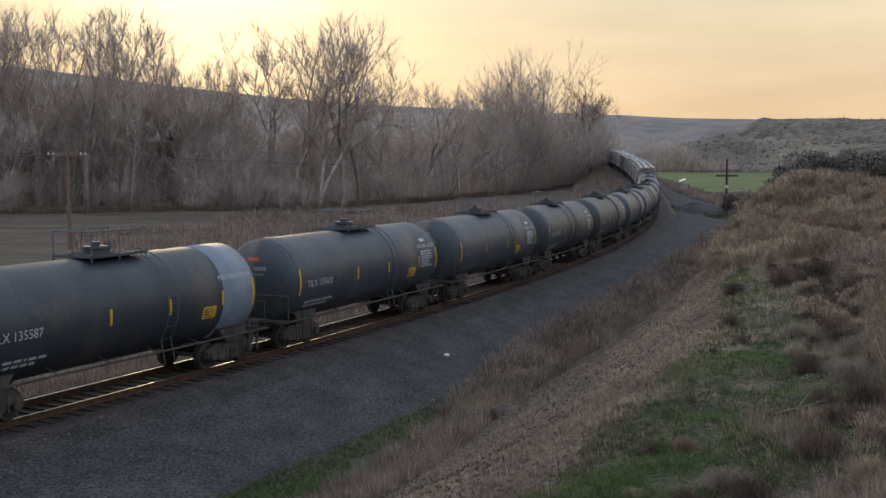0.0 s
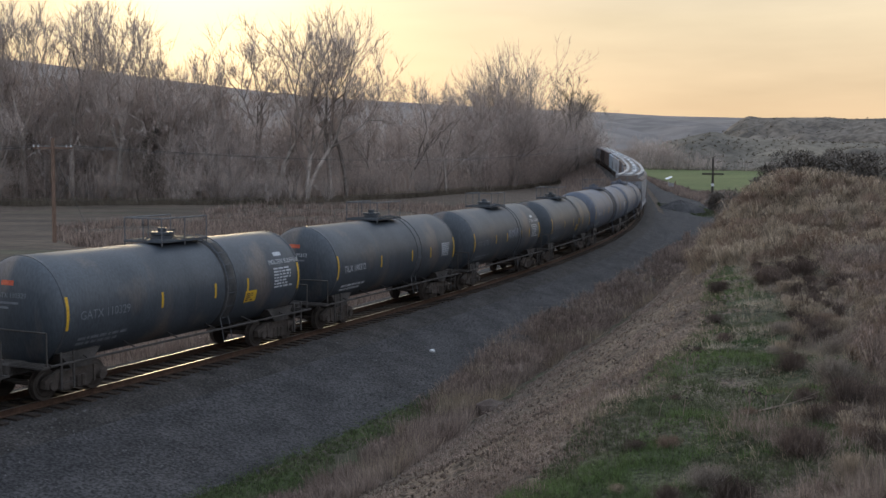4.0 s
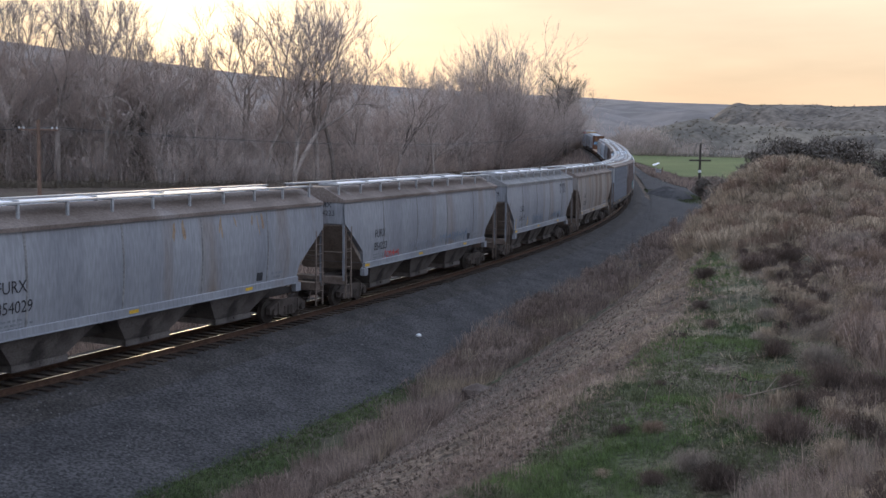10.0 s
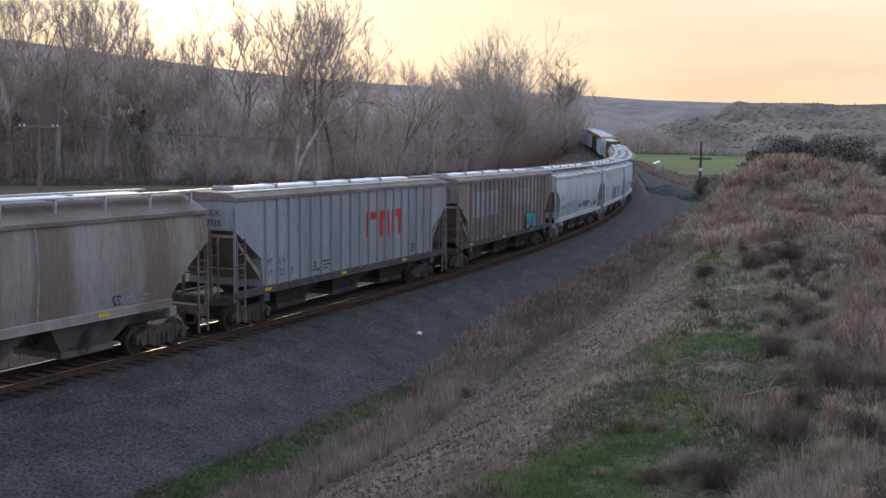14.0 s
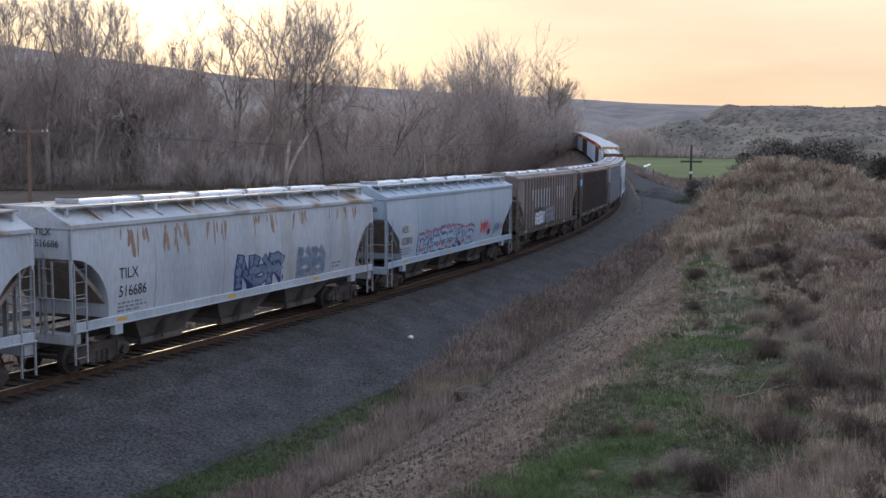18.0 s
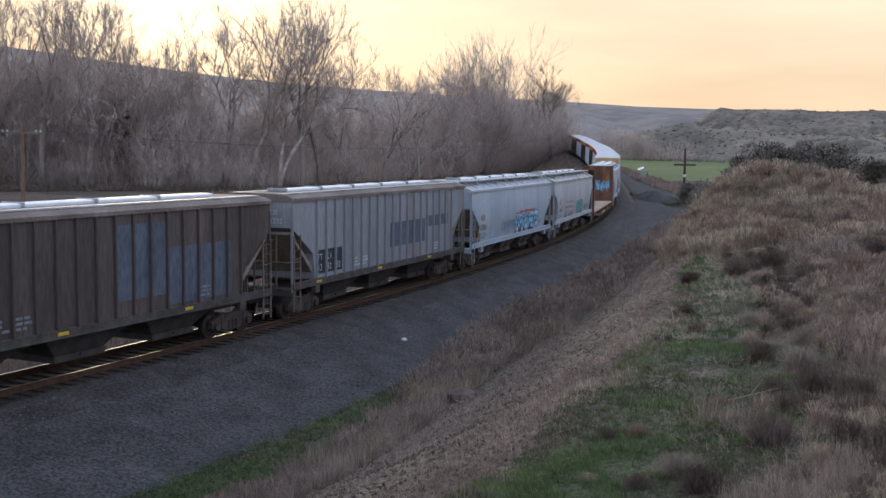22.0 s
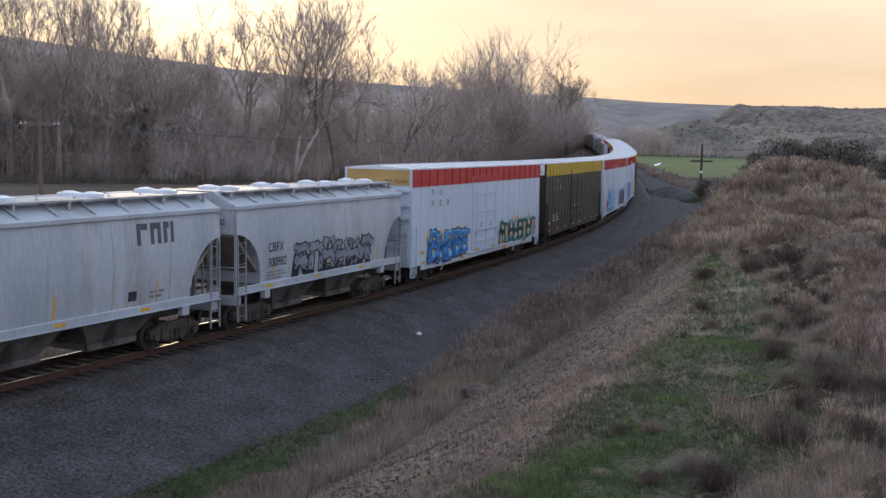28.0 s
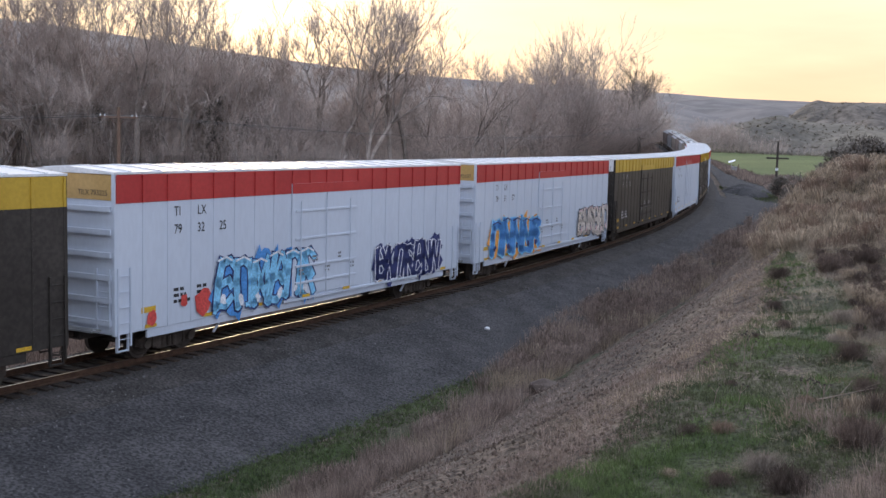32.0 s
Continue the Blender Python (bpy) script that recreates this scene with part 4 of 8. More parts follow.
def chute_bm(w, sill):
    bm = bmesh.new()
    top = [(-w / 2, -1.40, sill), (w / 2, -1.40, sill), (w / 2, 1.40, sill), (-w / 2, 1.40, sill)]
    low = [(-0.95, -0.85, 0.56), (0.95, -0.85, 0.56), (0.95, 0.85, 0.56), (-0.95, 0.85, 0.56)]
    a, b = [bm.verts.new(p) for p in top], [bm.verts.new(p) for p in low]
    for i in range(4):
        bm.faces.new((a[i], a[(i + 1) % 4], b[(i + 1) % 4], b[i]))
    bm.faces.new(a)
    bm.faces.new(b)
    bmesh.ops.recalc_face_normals(bm, faces=bm.faces[:])
    add_box(bm, -1.0, 1.0, -0.9, 0.9, 0.38, 0.56)
    add_rod(bm, (0, -0.95, 0.5), (0, 0.95, 0.5), 0.05, 8)
    return bm


def hopper_car(L, form, paint, roof_paint, style):
    """form: round (curved cut-outs at the ends), diag (straight cut-outs), curved (the same on a higher sill), ribbed (posts on the side)."""
    car = thing("hopper_car", style["label"], "hopper car", group="cars of the freight train")
    lh = L / 2 - (0.62 if L > 14 else 0.42)
    skin = hopper_skin("flat" if form == "ribbed" else form)
    sillp = style.get("sill", paint)
    ends = M_ENDRUST if form in ("curved", "ribbed") else M_ENDGREY
    dz = sill_of(form) - SILL
    piece("body", ("hopper_body", L, form), lambda: hopper_body_bm(lh, form), paint, car)
    piece("roof", ("hopper_roof", L, style.get("rail", False), form == "ribbed"), lambda: hopper_roof_bm(lh, not style.get("rail", False) and form != "ribbed", eave_of(form)), roof_paint, car)
    for y in (-1.52, 1.52):
        reach = lh - 1.7 if form == "curved" else lh
        piece("side_sill", ("hopper_sill", L, reach), lambda: add_box(box(-reach, reach, -0.06, 0.06, 1.22, SILL + 0.03, 0.015), -reach, reach, -0.10, 0.10, 1.20, 1.235), sillp, car, at=pose(0, y, dz))
    piece("centre_sill", ("centre_sill", L), lambda: box(-lh, lh, -0.32, 0.32, 0.78, 1.12, 0.03), M_FRAME, car)
    # the chutes
    n = style.get("bays", 3)
    span = (L - 6.2) if n == 3 else (L - 5.4)
    for i in range(n):
        x = -span / 2 + span * (i + 0.5) / n
        piece("discharge_chute", ("chute", L, n, dz), lambda: chute_bm(span / n * 0.96, SILL + dz), style.get("chutes", M_CHUTE), car, at=pose(x, 0, 0))
    # ends: slope sheets, posts, ladders, platforms
    tc = style.get("tc", L / 2 - 2.25)
    for s in (-1, 1):
        turn = 0 if s < 0 else 180
        piece("slope_sheet", ("slope_sheet", form), lambda: add_plate(bmesh.new(), [(0.05, 3.3), (0.05, 3.2), (2.05, 1.3), (2.2, 1.3), (2.2, 1.45)], -1.42, 1.42), style.get("slope", M_SLOPE), car, at=pose(s * lh, 0, 0, 0, 0, turn))
        piece("end_sill", "hopper_end_sill", lambda: box(0.0, 0.35, -1.5, 1.5, 0.95, 1.24, 0.02), ends if form == "curved" else sillp, car, at=pose(s * lh, 0, 0, 0, 0, turn))
        for y in (-1.5, 1.5) if form == "curved" else (-1.5, -0.55, 0.55, 1.5):
            piece("end_post", ("end_post", abs(y) > 1), lambda: box(0.0, 0.07, -0.045, 0.045, 1.1, 3.45 if abs(y) < 1 else EAVE), paint if abs(y) > 1 else ends, car, at=pose(s * lh, y, 0, 0, 0, turn))
        for y in (-1.57, 1.57):
            x = -lh + 0.05 if s < 0 else lh - 0.5
            ladder(car, x, y, 0.42, 2.75, 0.45, 8, ends)
            if form != "curved":
                ladder(car, s * lh, y * 0.55, 1.2, 2.0, 0.45, 5, ends, 90)
        piece("end_rail", "hopper_end_rail", lambda: add_rod(rod((-0.05, -1.5, 2.2), (-0.05, 1.5, 2.2), 0.022, 6), (-0.05, -1.5, 2.2), (0.5, -1.56, 2.2), 0.022, 6), ends, car, at=pose(s * lh, 0, 0) if s < 0 else pose(s * lh, 0, 0, 0, 0, 180))
        piece("jacking_pad", "jacking_pad", lambda: box(-0.16, 0.16, -0.1, 0.1, 0.92, 1.22, 0.01), sillp, car, at=pose(s * (lh - 1.75), -1.52, dz))
        bogie(car, s * tc)
    piece("brake_wheel", "brake_wheel", lambda: lathe_bm([(-0.02, 0.24), (-0.02, 0.28), (0.02, 0.28), (0.02, 0.24)], 18), M_FRAME, car, at=pose(lh + 0.12, 0.5, 2.4))
    couplers(car, L / 2 - 0.22)
    # roof walks and hatches
    rw = style.get("rail", False)
    for y in (-0.98, 0.98):
        walkz = RIDGE + (0.10 if rw else -0.02)
        piece("running_board", ("running_board", L), lambda: box(-lh + 0.1, lh - 0.1, -0.2, 0.2, -0.02, 0.025), M_GALV, car, at=pose(0, y, walkz))
        m = int(L / 1.9)
        for k in range(m + 1):
            x = -lh + 0.3 + (2 * lh - 0.6) * k / m
            piece("bracket", ("walk_bracket", rw), lambda: add_box(box(-0.03, 0.03, -0.2, 0.2, -0.06, -0.02), -0.035, 0.035, -0.2, -0.13, -0.46 if rw else -0.28, -0.02), M_GALV, car, at=pose(x, y if y < 0 else y, walkz, 0, 0, 0 if y < 0 else 180))
    if style.get("hatches", "trough") == "trough":
        m = 5
        for k in range(m):
            a = -lh + 1.6 + (2 * lh - 3.2) * k / m
            ln = (2 * lh - 3.2) / m - 0.05
            piece("hatch_cover", ("hatch", L), lambda: add_prism(bmesh.new(), [(-0.33, 0), (-0.33, 0.07), (-0.2, 0.11), (0.2, 0.11), (0.33, 0.07), (0.33, 0)], 0, ln), M_HATCH, car, "long white hatch cover", at=pose(a, 0, RIDGE))
            piece("hatch_clamp", "hatch_clamp", lambda: box(-0.04, 0.04, -0.42, 0.42, 0, 0.14, 0.02), M_GALV, car, at=pose(a - 0.06, 0, RIDGE))
    else:
        for k in range(8):
            x = -lh + 1.2 + (2 * lh - 2.4) * (k // 2) / 3
            piece("hatch_cover", "round_hatch", lambda: add_rod(rod((0, 0, 0), (0, 0, 0.1), 0.34, 16), (0, 0, 0.1), (0, 0, 0.15), 0.27, 16, 0.12), M_HATCH, car, "round white hatch cover", at=pose(x, -0.42 if k % 2 else 0.42, RIDGE))
    if form == "ribbed":
        m = style.get("posts", 19)
        for y in (-1, 1):
            for k in range(m):
                x = -lh + 1.78 + (2 * lh - 3.56) * k / (m - 1)
                piece("side_post", "hopper_side_post", lambda: box(-0.035, 0.035, -0.09, 0.02, SILL, 4.40, 0.012), paint, car, at=pose(x, y * 1.52, 0, 0, 0, 0 if y < 0 else 180))
    else:
        for y in (-1, 1):
            for k in range(1, 5):
                x = -lh + 2 * lh * k / 5
                piece("weld_seam", ("weld_seam", form), lambda: add_seam(form), M_ROOFGREY if form == "curved" else paint, car, at=pose(x, 0, 0, 0, 0, 0 if y < 0 else 180))
    # markings
    ink = style.get("ink", M_DARKMARK)
    nx_ = -lh + style.get("num_in", {"round": 1.8, "diag": 1.5}.get(form, 2.55))
    if form == "ribbed":
        dx = (2 * lh - 3.56) / (style.get("posts", 19) - 1)
        base = -lh + 1.78
        for row, z in ((style["mark"], 2.12), (style["number"], 1.72)):
            for k in range(0, len(row), 2):
                letters(car, row[k:k + 2], base + dx * (0.15 + k // 2), z, 0.34, ink, skin, "painted reporting mark")
        for k in (4, 5, 15):
            bars(car, base + dx * (k + 0.12), base + dx * (k + 0.88), 1.62, 2.02, 3, ink, skin, k)
    elif style.get("mark"):
        letters(car, style["mark"], nx_, 2.58, 0.45, ink, skin, "painted reporting mark", wide=0.9)
        letters(car, style["number"], nx_, 2.06, 0.45, ink, skin, "painted car number", wide=0.9)
        bars(car, nx_, nx_ + 1.4, 1.62, 1.95, 3, style.get("small", M_GREYMARK), skin, 4)
        bars(car, lh - 3.3, lh - 2.5, 1.72, 2.0, 2, style.get("small", M_GREYMARK), skin, 9)
        patch(car, "black_plate", lh - 4.2, lh - 3.85, 1.72, 2.0, M_DARKMARK, skin, label="small black stencil plate")
    if style.get("mark"):
        end_letters(car, style["mark"], -0.3, 3.92, 0.28, ink, -lh - 0.03)
        end_letters(car, style["number"], -0.3, 3.60, 0.28, ink, -lh - 0.03)
    for k in range(6):
        if style.get("reflect", True) and k % 2 == style.get("odd", 0):
            x = -lh + 1.9 + (2 * lh - 3.8) * k / 5
            patch(car, "reflector", x - 0.2, x + 0.2, 1.28 + dz, 1.38 + dz, M_YELLOW, lambda a, b: -1.585, 0.004, "yellow reflective strip", 1, 1)
    for k, x in enumerate(style.get("stripes", ())):
        patch(car, "reflector", -lh + x, -lh + x + 0.08, 1.6, 2.2, M_YELLOW, skin, label="yellow reflective strip")
    for args in style.get("rust", ()):
        x0, x1, z0, z1, seed = args
        rnd = random.Random(seed)
        polys = []
        for _ in range(8):
            sz = rnd.uniform(0.35, 1.0) * (z1 - z0)
            polys.append(blob(-lh + rnd.uniform(x0, x1), z1 - sz / 2, rnd.uniform(0.05, 0.16), sz, rnd, 12, 0.3))
        flat_shapes("rust_stain", polys, M_RUST, skin, 0.004, car, "streaky orange rust stain")
    for g in style.get("art", ()):
        graffiti(car, -lh + g[0], -lh + g[1], g[2], g[3], g[4], g[5], g[6], skin if form != "ribbed" else (lambda a, b: -1.62), g[7], *g[8:])
    for g in style.get("scrawl", ()):
        tag_lines(car, -lh + g[0], -lh + g[1], g[2], g[3], g[4], g[5], skin if form != "ribbed" else (lambda a, b: -1.62), g[6])
    for x0, x1, z0, z1, m, lab in style.get("patches", ()):
        patch(car, "paint_patch", -lh + x0, -lh + x1, z0, z1, m, skin, 0.004, lab)
    for x0, z0, h, w, m, seed in style.get("logo", ()):
        # a firm's mark, as plain block shapes
        rnd = random.Random(seed)
        polys = []
        for k in range(3):
            a = -lh + x0 + k * w * 1.25
            polys += [[(a, z0), (a + w * 0.35, z0), (a + w * 0.35, z0 + h), (a, z0 + h)], [(a + w * 0.35, z0 + h * 0.7), (a + w, z0 + h * 0.7), (a + w, z0 + h), (a + w * 0.35, z0 + h)]]
            if k:
                polys.append([(a + w * 0.65, z0), (a + w, z0), (a + w, z0 + h * 0.72), (a + w * 0.65, z0 + h * 0.72)])
        flat_shapes("firm_mark", polys, m, skin, 0.007, car, "firm's mark as plain blocks")
    return car


def add_seam(form):
    bm = bmesh.new()
    skin = hopper_skin(form)
    last = None
    for k in range(9):
        sill = sill_of(form)
        z = sill + 0.03 + (EAVE - sill - 0.08) * k / 8
        row = [bm.verts.new((dx, skin(0, z) - out, z)) for dx, out in ((-0.05, -0.004), (-0.02, 0.012), (0.02, 0.012), (0.05, -0.004))]
        if last:
            for i in range(3):
                bm.faces.new((last[i], last[i + 1], row[i + 1], row[i]))
        last = row
    return bm


# -- insulated boxcars --
BZ0, BZ1, BAND = 0.95, 5.2, 4.42


def box_roof_bm(hl):
    bm = bmesh.new()
    add_prism(bm, [(-1.62, BZ1 - 0.02), (-1.62, BZ1 + 0.04), (0, BZ1 + 0.15), (1.62, BZ1 + 0.04), (1.62, BZ1 - 0.02)], -hl - 0.04, hl + 0.04)
    for k in range(17):
        x = -hl + 2 * hl * (k + 0.5) / 17
        for s in (-1, 1):
            lo = [bm.verts.new(p) for p in ((x - 0.04, s * 1.6, BZ1 + 0.04), (x + 0.04, s * 1.6, BZ1 + 0.04), (x + 0.04, s * 0.02, BZ1 + 0.15), (x - 0.04, s * 0.02, BZ1 + 0.15))]
            hi = [bm.verts.new(v.co + Vector((0, 0, 0.035))) for v in lo]
            bm.faces.new(hi)
            for j in range(4):
                bm.faces.new((lo[j], lo[(j + 1) % 4], hi[(j + 1) % 4], hi[j]))
    bmesh.ops.recalc_face_normals(bm, faces=bm.faces[:])
    return bm


def box_car(L, body, band, endtop, style):
    car = thing("boxcar", style["label"], "boxcar", group="cars of the freight train")
    hl = L / 2 - 0.75
    skin = lambda x, z: -1.60
    piece("body", ("box_body", L), lambda: box(-hl, hl, -1.60, 1.60, BZ0, BZ1 - 0.02, 0.01), body, car)
    piece("roof", ("box_roof", L), lambda: box_roof_bm(hl), M_ROOFWHITE, car, "white ribbed roof")
    ribs = 21
    for y in (-1, 1):
        piece("upper_band", ("box_band", L), lambda: box(-hl + 0.003, hl - 0.003, -0.012, 0.0, BAND, BZ1 - 0.03), band, car, "painted band along the eaves", at=pose(0, y * 1.60, 0, 0, 0, 0 if y < 0 else 180))
        for k in range(ribs):
            x = -hl + 0.06 + (2 * hl - 0.12) * k / (ribs - 1)
            if -2.0 < x < 1.95:
                z0 = BAND + 0.35
            else:
                z0 = BZ0
                piece("side_post", "box_post", lambda: box(-0.025, 0.025, -0.014, 0, BZ0, BAND, 0.004), body, car, at=pose(x, y * 1.60, 0, 0, 0, 0 if y < 0 else 180))
            piece("upper_post", "box_post_top", lambda: box(-0.04, 0.04, -0.05, -0.012, BAND, BZ1 - 0.04, 0.008), band, car, at=pose(x, y * 1.60, 0, 0, 0, 0 if y < 0 else 180))
        piece("side_sill", ("box_sill", L), lambda: box(-hl + 1.2, hl - 1.2, -0.03, 0.05, 0.72, BZ0, 0.01), style.get("sillpaint", body), car, at=pose(0, y * 1.55, 0, 0, 0, 0 if y < 0 else 180))
        # the plug door
        dr = piece("door", "plug_door", lambda: add_box(box(-1.98, -0.03, -0.05, 0.0, BZ0 + 0.12, BAND + 0.32, 0.015), 0.0, 1.92, -0.05, 0.0, BZ0 + 0.12, BAND + 0.32, 0.015), body, car, "plug door of two panels", at=pose(0, y * 1.60, 0, 0, 0, 0 if y < 0 else 180))
        piece("door_head", "door_head", lambda: box(-1.98, 1.92, -0.058, -0.05, BAND, BAND + 0.32), band, dr)
        for z in (1.5, 2.05, 2.95, 3.85):
            piece("door_bar", "door_bar", lambda: box(-1.8, 1.75, -0.085, -0.05, -0.04, 0.04, 0.01), style.get("bars", body), dr, at=pose(0, 0, z))
        for x in (-1.55, -0.1, 1.35):
            piece("lock_rod", "lock_rod", lambda: rod((0, -0.10, BZ0 + 0.2), (0, -0.10, BAND - 0.25), 0.018, 6), style.get("bars", body), dr, at=pose(x, 0, 0))
        piece("door_track", "door_track", lambda: box(-2.4, 6.2, -0.06, 0.0, BZ0 - 0.02, BZ0 + 0.06), style.get("bars", body), car, at=pose(0, y * 1.60, 0, 0, 0, 0 if y < 0 else 180))
    for s in (-1, 1):
        turn = 0 if s < 0 else 180
        piece("end_panel", "box_end_panel", lambda: box(-0.012, 0, -1.58, 1.58, BAND + 0.08, BZ1 - 0.03), endtop, car, "painted panel at the top of the end", at=pose(s * hl, 0, 0, 0, 0, turn))
        for k in range(6):
            piece("end_rib", "box_end_rib", lambda: add_prism(bmesh.new(), [(-1.5, 0), (1.5, 0), (1.5, 0.14), (-1.5, 0.14)], -0.08, 0.0), style.get("endpaint", body), car, at=pose(s * hl, 0, BZ0 + 0.25 + k * 0.6, 0, 0, turn))
        piece("corner_post", "box_corner_post", lambda: add_box(box(-0.03, 0.06, -1.615, -1.5, BZ0 - 0.02, BZ1 - 0.02, 0.01), -0.03, 0.06, 1.5, 1.615, BZ0 - 0.02, BZ1 - 0.02, 0.01), body, car, at=pose(s * hl, 0, 0, 0, 0, turn))
        for y in (-1.63, 1.63):
            ladder(car, (-hl + 0.08) if s < 0 else (hl - 0.53), y, 0.62, 2.1, 0.45, 5, body)
        ladder(car, s * (hl + 0.06), -1.45, 1.1, 1.6, 0.45, 4, body, 90)
        piece("crossover_platform", "crossover_platform", lambda: platform_bm(0.4, 2.2), M_GALV, car, at=pose(s * (hl + 0.15), 0, 1.02))
        piece("step", "box_step", lambda: add_box(add_box(box(-0.22, -0.18, -0.03, 0.03, 0.5, 0.97), 0.18, 0.22, -0.03, 0.03, 0.5, 0.97), -0.22, 0.22, -0.03, 0.03, 0.48, 0.52), body, car, at=pose(s * (hl - 0.3), -1.55, 0))
        bogie(car, s * (hl - 2.55))
        piece("brake_lever", "brake_lever", lambda: rod((0, -1.35, 0.42), (0.35, -1.42, 0.9), 0.04, 6), style.get("bars", body), car, at=pose(s * (hl - 4.2), 0, 0))
    piece("centre_sill", ("centre_sill", L), lambda: box(-hl, hl, -0.32, 0.32, 0.70, 1.0, 0.03), M_FRAME, car)
    couplers(car, L / 2 - 0.22)
    ink = style["ink"]
    dx = (2 * hl - 0.12) / (ribs - 1)
    for row, z in ((style["mark"], 4.0), (style["number"], 3.5)):
        for k in range(0, len(row), 2):
            letters(car, row[k:k + 2], -hl + 0.06 + dx * (2.25 + k // 2), z, 0.38, ink, skin, "painted reporting mark", wide=0.85)
    end_letters(car, style["mark"] + " " + style["number"], -0.3, 4.62, 0.2, M_DARKMARK, -hl - 0.014)
    for k, z in ((2.3, 1.55), (3.3, 1.55)):
        bars(car, -hl + dx * k, -hl + dx * (k + 0.75), z, z + 0.5, 3, ink, skin, 3)
    for k in range(5):
        x = -1.6 + k * 0.75
        bars(car, x, x + 0.35, 1.75 + 0.4 * (k % 2), 2.0 + 0.4 * (k % 2), 2, style.get("doorink", ink), lambda a, b: -1.655, k, "door_print")
    for k in range(8):
        x = -hl + 1.3 + (2 * hl - 2.6) * k / 7
        patch(car, "reflector", x - 0.22, x + 0.22, 1.0, 1.1, M_YELLOW, lambda a, b: -1.612 if abs(a) > 2.5 else -1.665, 0.004, "yellow reflective strip", 1, 1)
    patch(car, "notice_plate", -hl + 0.95, -hl + 1.5, 1.42, 1.58, M_YELLOW, skin, 0.006, "small yellow notice plate", 1, 1)
    for g in style.get("art", ()):
        graffiti(car, -hl + g[0], -hl + g[1], g[2], g[3], g[4], g[5], g[6], lambda a, b: -1.642, g[7], *g[8:])
    for x, z, w in style.get("splats", ()):
        flat_shapes("paint_splat", [blob(-hl + x, z, w, w * 1.2, random.Random(int(x * 10)), 12, 0.3)], SPRAY["red"], lambda a, b: -1.605, 0.035, car, "red paint splat")
    return car


# -- bulkhead flat car --
def flat_car(L, style):
    car = thing("bulkhead_flatcar", style["label"], "flatcar", group="cars of the freight train")
    hl = L / 2 - 0.42
    for y in (-1.5, 1.5):
        piece("side_sill", ("flat_sill", L), lambda: add_plate(bmesh.new(), [(-hl, 1.12), (-hl, 0.78), (-hl + 2.6, 0.78), (-hl + 4, 0.60), (hl - 4, 0.60), (hl - 2.6, 0.78), (hl, 0.78), (hl, 1.12)], -0.06, 0.06), M_BULK, car, at=pose(0, y, 0))
        for k in range(20):
            x = -hl + 1.4 + (2 * hl - 2.8) * k / 19
            piece("stake_pocket", "stake_pocket", lambda: box(-0.09, 0.09, -0.08, 0.0, 0.86, 1.13, 0.01), M_BULK, car, at=pose(x, y + (-0.06 if y < 0 else 0.06), 0, 0, 0, 0 if y < 0 else 180))
    for x in (-hl + 1.2, -2.0, 2.5, hl - 2.0):
        patch(car, "reflector", x - 0.35, x + 0.35, 0.84, 0.98, M_YELLOW, lambda a, b: -1.65, 0.006, "yellow reflective strip", 1, 1)
    piece("floor_frame", ("flat_floor", L), lambda: box(-hl, hl, -1.44, 1.44, 0.86, 1.06), M_FRAME, car)
    n = 72
    for k in range(n):
        w = (2 * hl - 1.3) / n
        x = -hl + 0.65 + w * (k + 0.5)
        piece("deck_plank", ("deck_plank", L), lambda: box(-w / 2 + 0.006, w / 2 - 0.006, -1.52, 1.52, 0, 0.085, 0.008), M_DECK, car, at=pose(x, 0, 1.065 + 0.012 * math.sin(k * 2.7), 0, 0, 0.25 * math.sin(k * 5.1)))
    for s in (-1, 1):
        turn = 0 if s < 0 else 180
        b = piece("bulkhead", "bulkhead_panel", lambda: box(0.55, 0.62, -1.48, 1.48, 1.06, 4.72, 0.01), M_BULK, car, "tall rusty bulkhead", at=pose(s * hl, 0, 0, 0, 0, turn))
        for y in (-1.46, -0.5, 0.5, 1.46):
            piece("bulkhead_post", ("bulkhead_post", abs(y) > 1), lambda: add_plate(bmesh.new(), [(0.0, 1.06), (0.58, 1.06), (0.58, 4.75), (0.28, 4.75)], -0.06, 0.06), M_BULK, b, at=pose(0, y, 0))
        for z in (1.7, 2.7, 3.7, 4.66):
            piece("bulkhead_beam", "bulkhead_beam", lambda: box(0.3, 0.55, -1.48, 1.48, -0.05, 0.05), M_BULK, b, at=pose(0, 0, z))
        for z in (1.6, 2.2, 2.8, 3.4, 4.0, 4.5):
            for y in (-1.25, 1.25):
                piece("bolt_plate", "bolt_plate", lambda: box(0.61, 0.645, -0.12, 0.12, -0.1, 0.1, 0.01), M_BULK, b, at=pose(0, y, z))
        bogie(car, s * (hl - 2.4))
    hold = part("graffiti", bmesh.new(), SPRAY["sky"], car, "pale blue sprayed graffiti on the rusty bulkhead", at=pose(hl - 0.66, 0, 0, 0, 0, -90))
    rnd = random.Random(5)
    outer = [blob(-0.95 + 0.48 * i, 2.75 + rnd.uniform(-0.1, 0.1), 0.55, 1.1, rnd, 14, 0.3) for i in range(5)]
    flat_shapes("outline", outer, SPRAY["slate"], lambda a, b: 0, 0.004, hold)
    rnd = random.Random(6)
    lines = []
    for i in range(5):
        cx = -0.95 + 0.48 * i
        for _ in range(4):
            lines += stroke([(cx + rnd.uniform(-0.25, 0.25), 2.75 + rnd.uniform(-0.5, 0.5)) for _ in range(3)], 0.06)
    flat_shapes("inlay", lines, SPRAY["sky"], lambda a, b: 0, 0.008, hold)
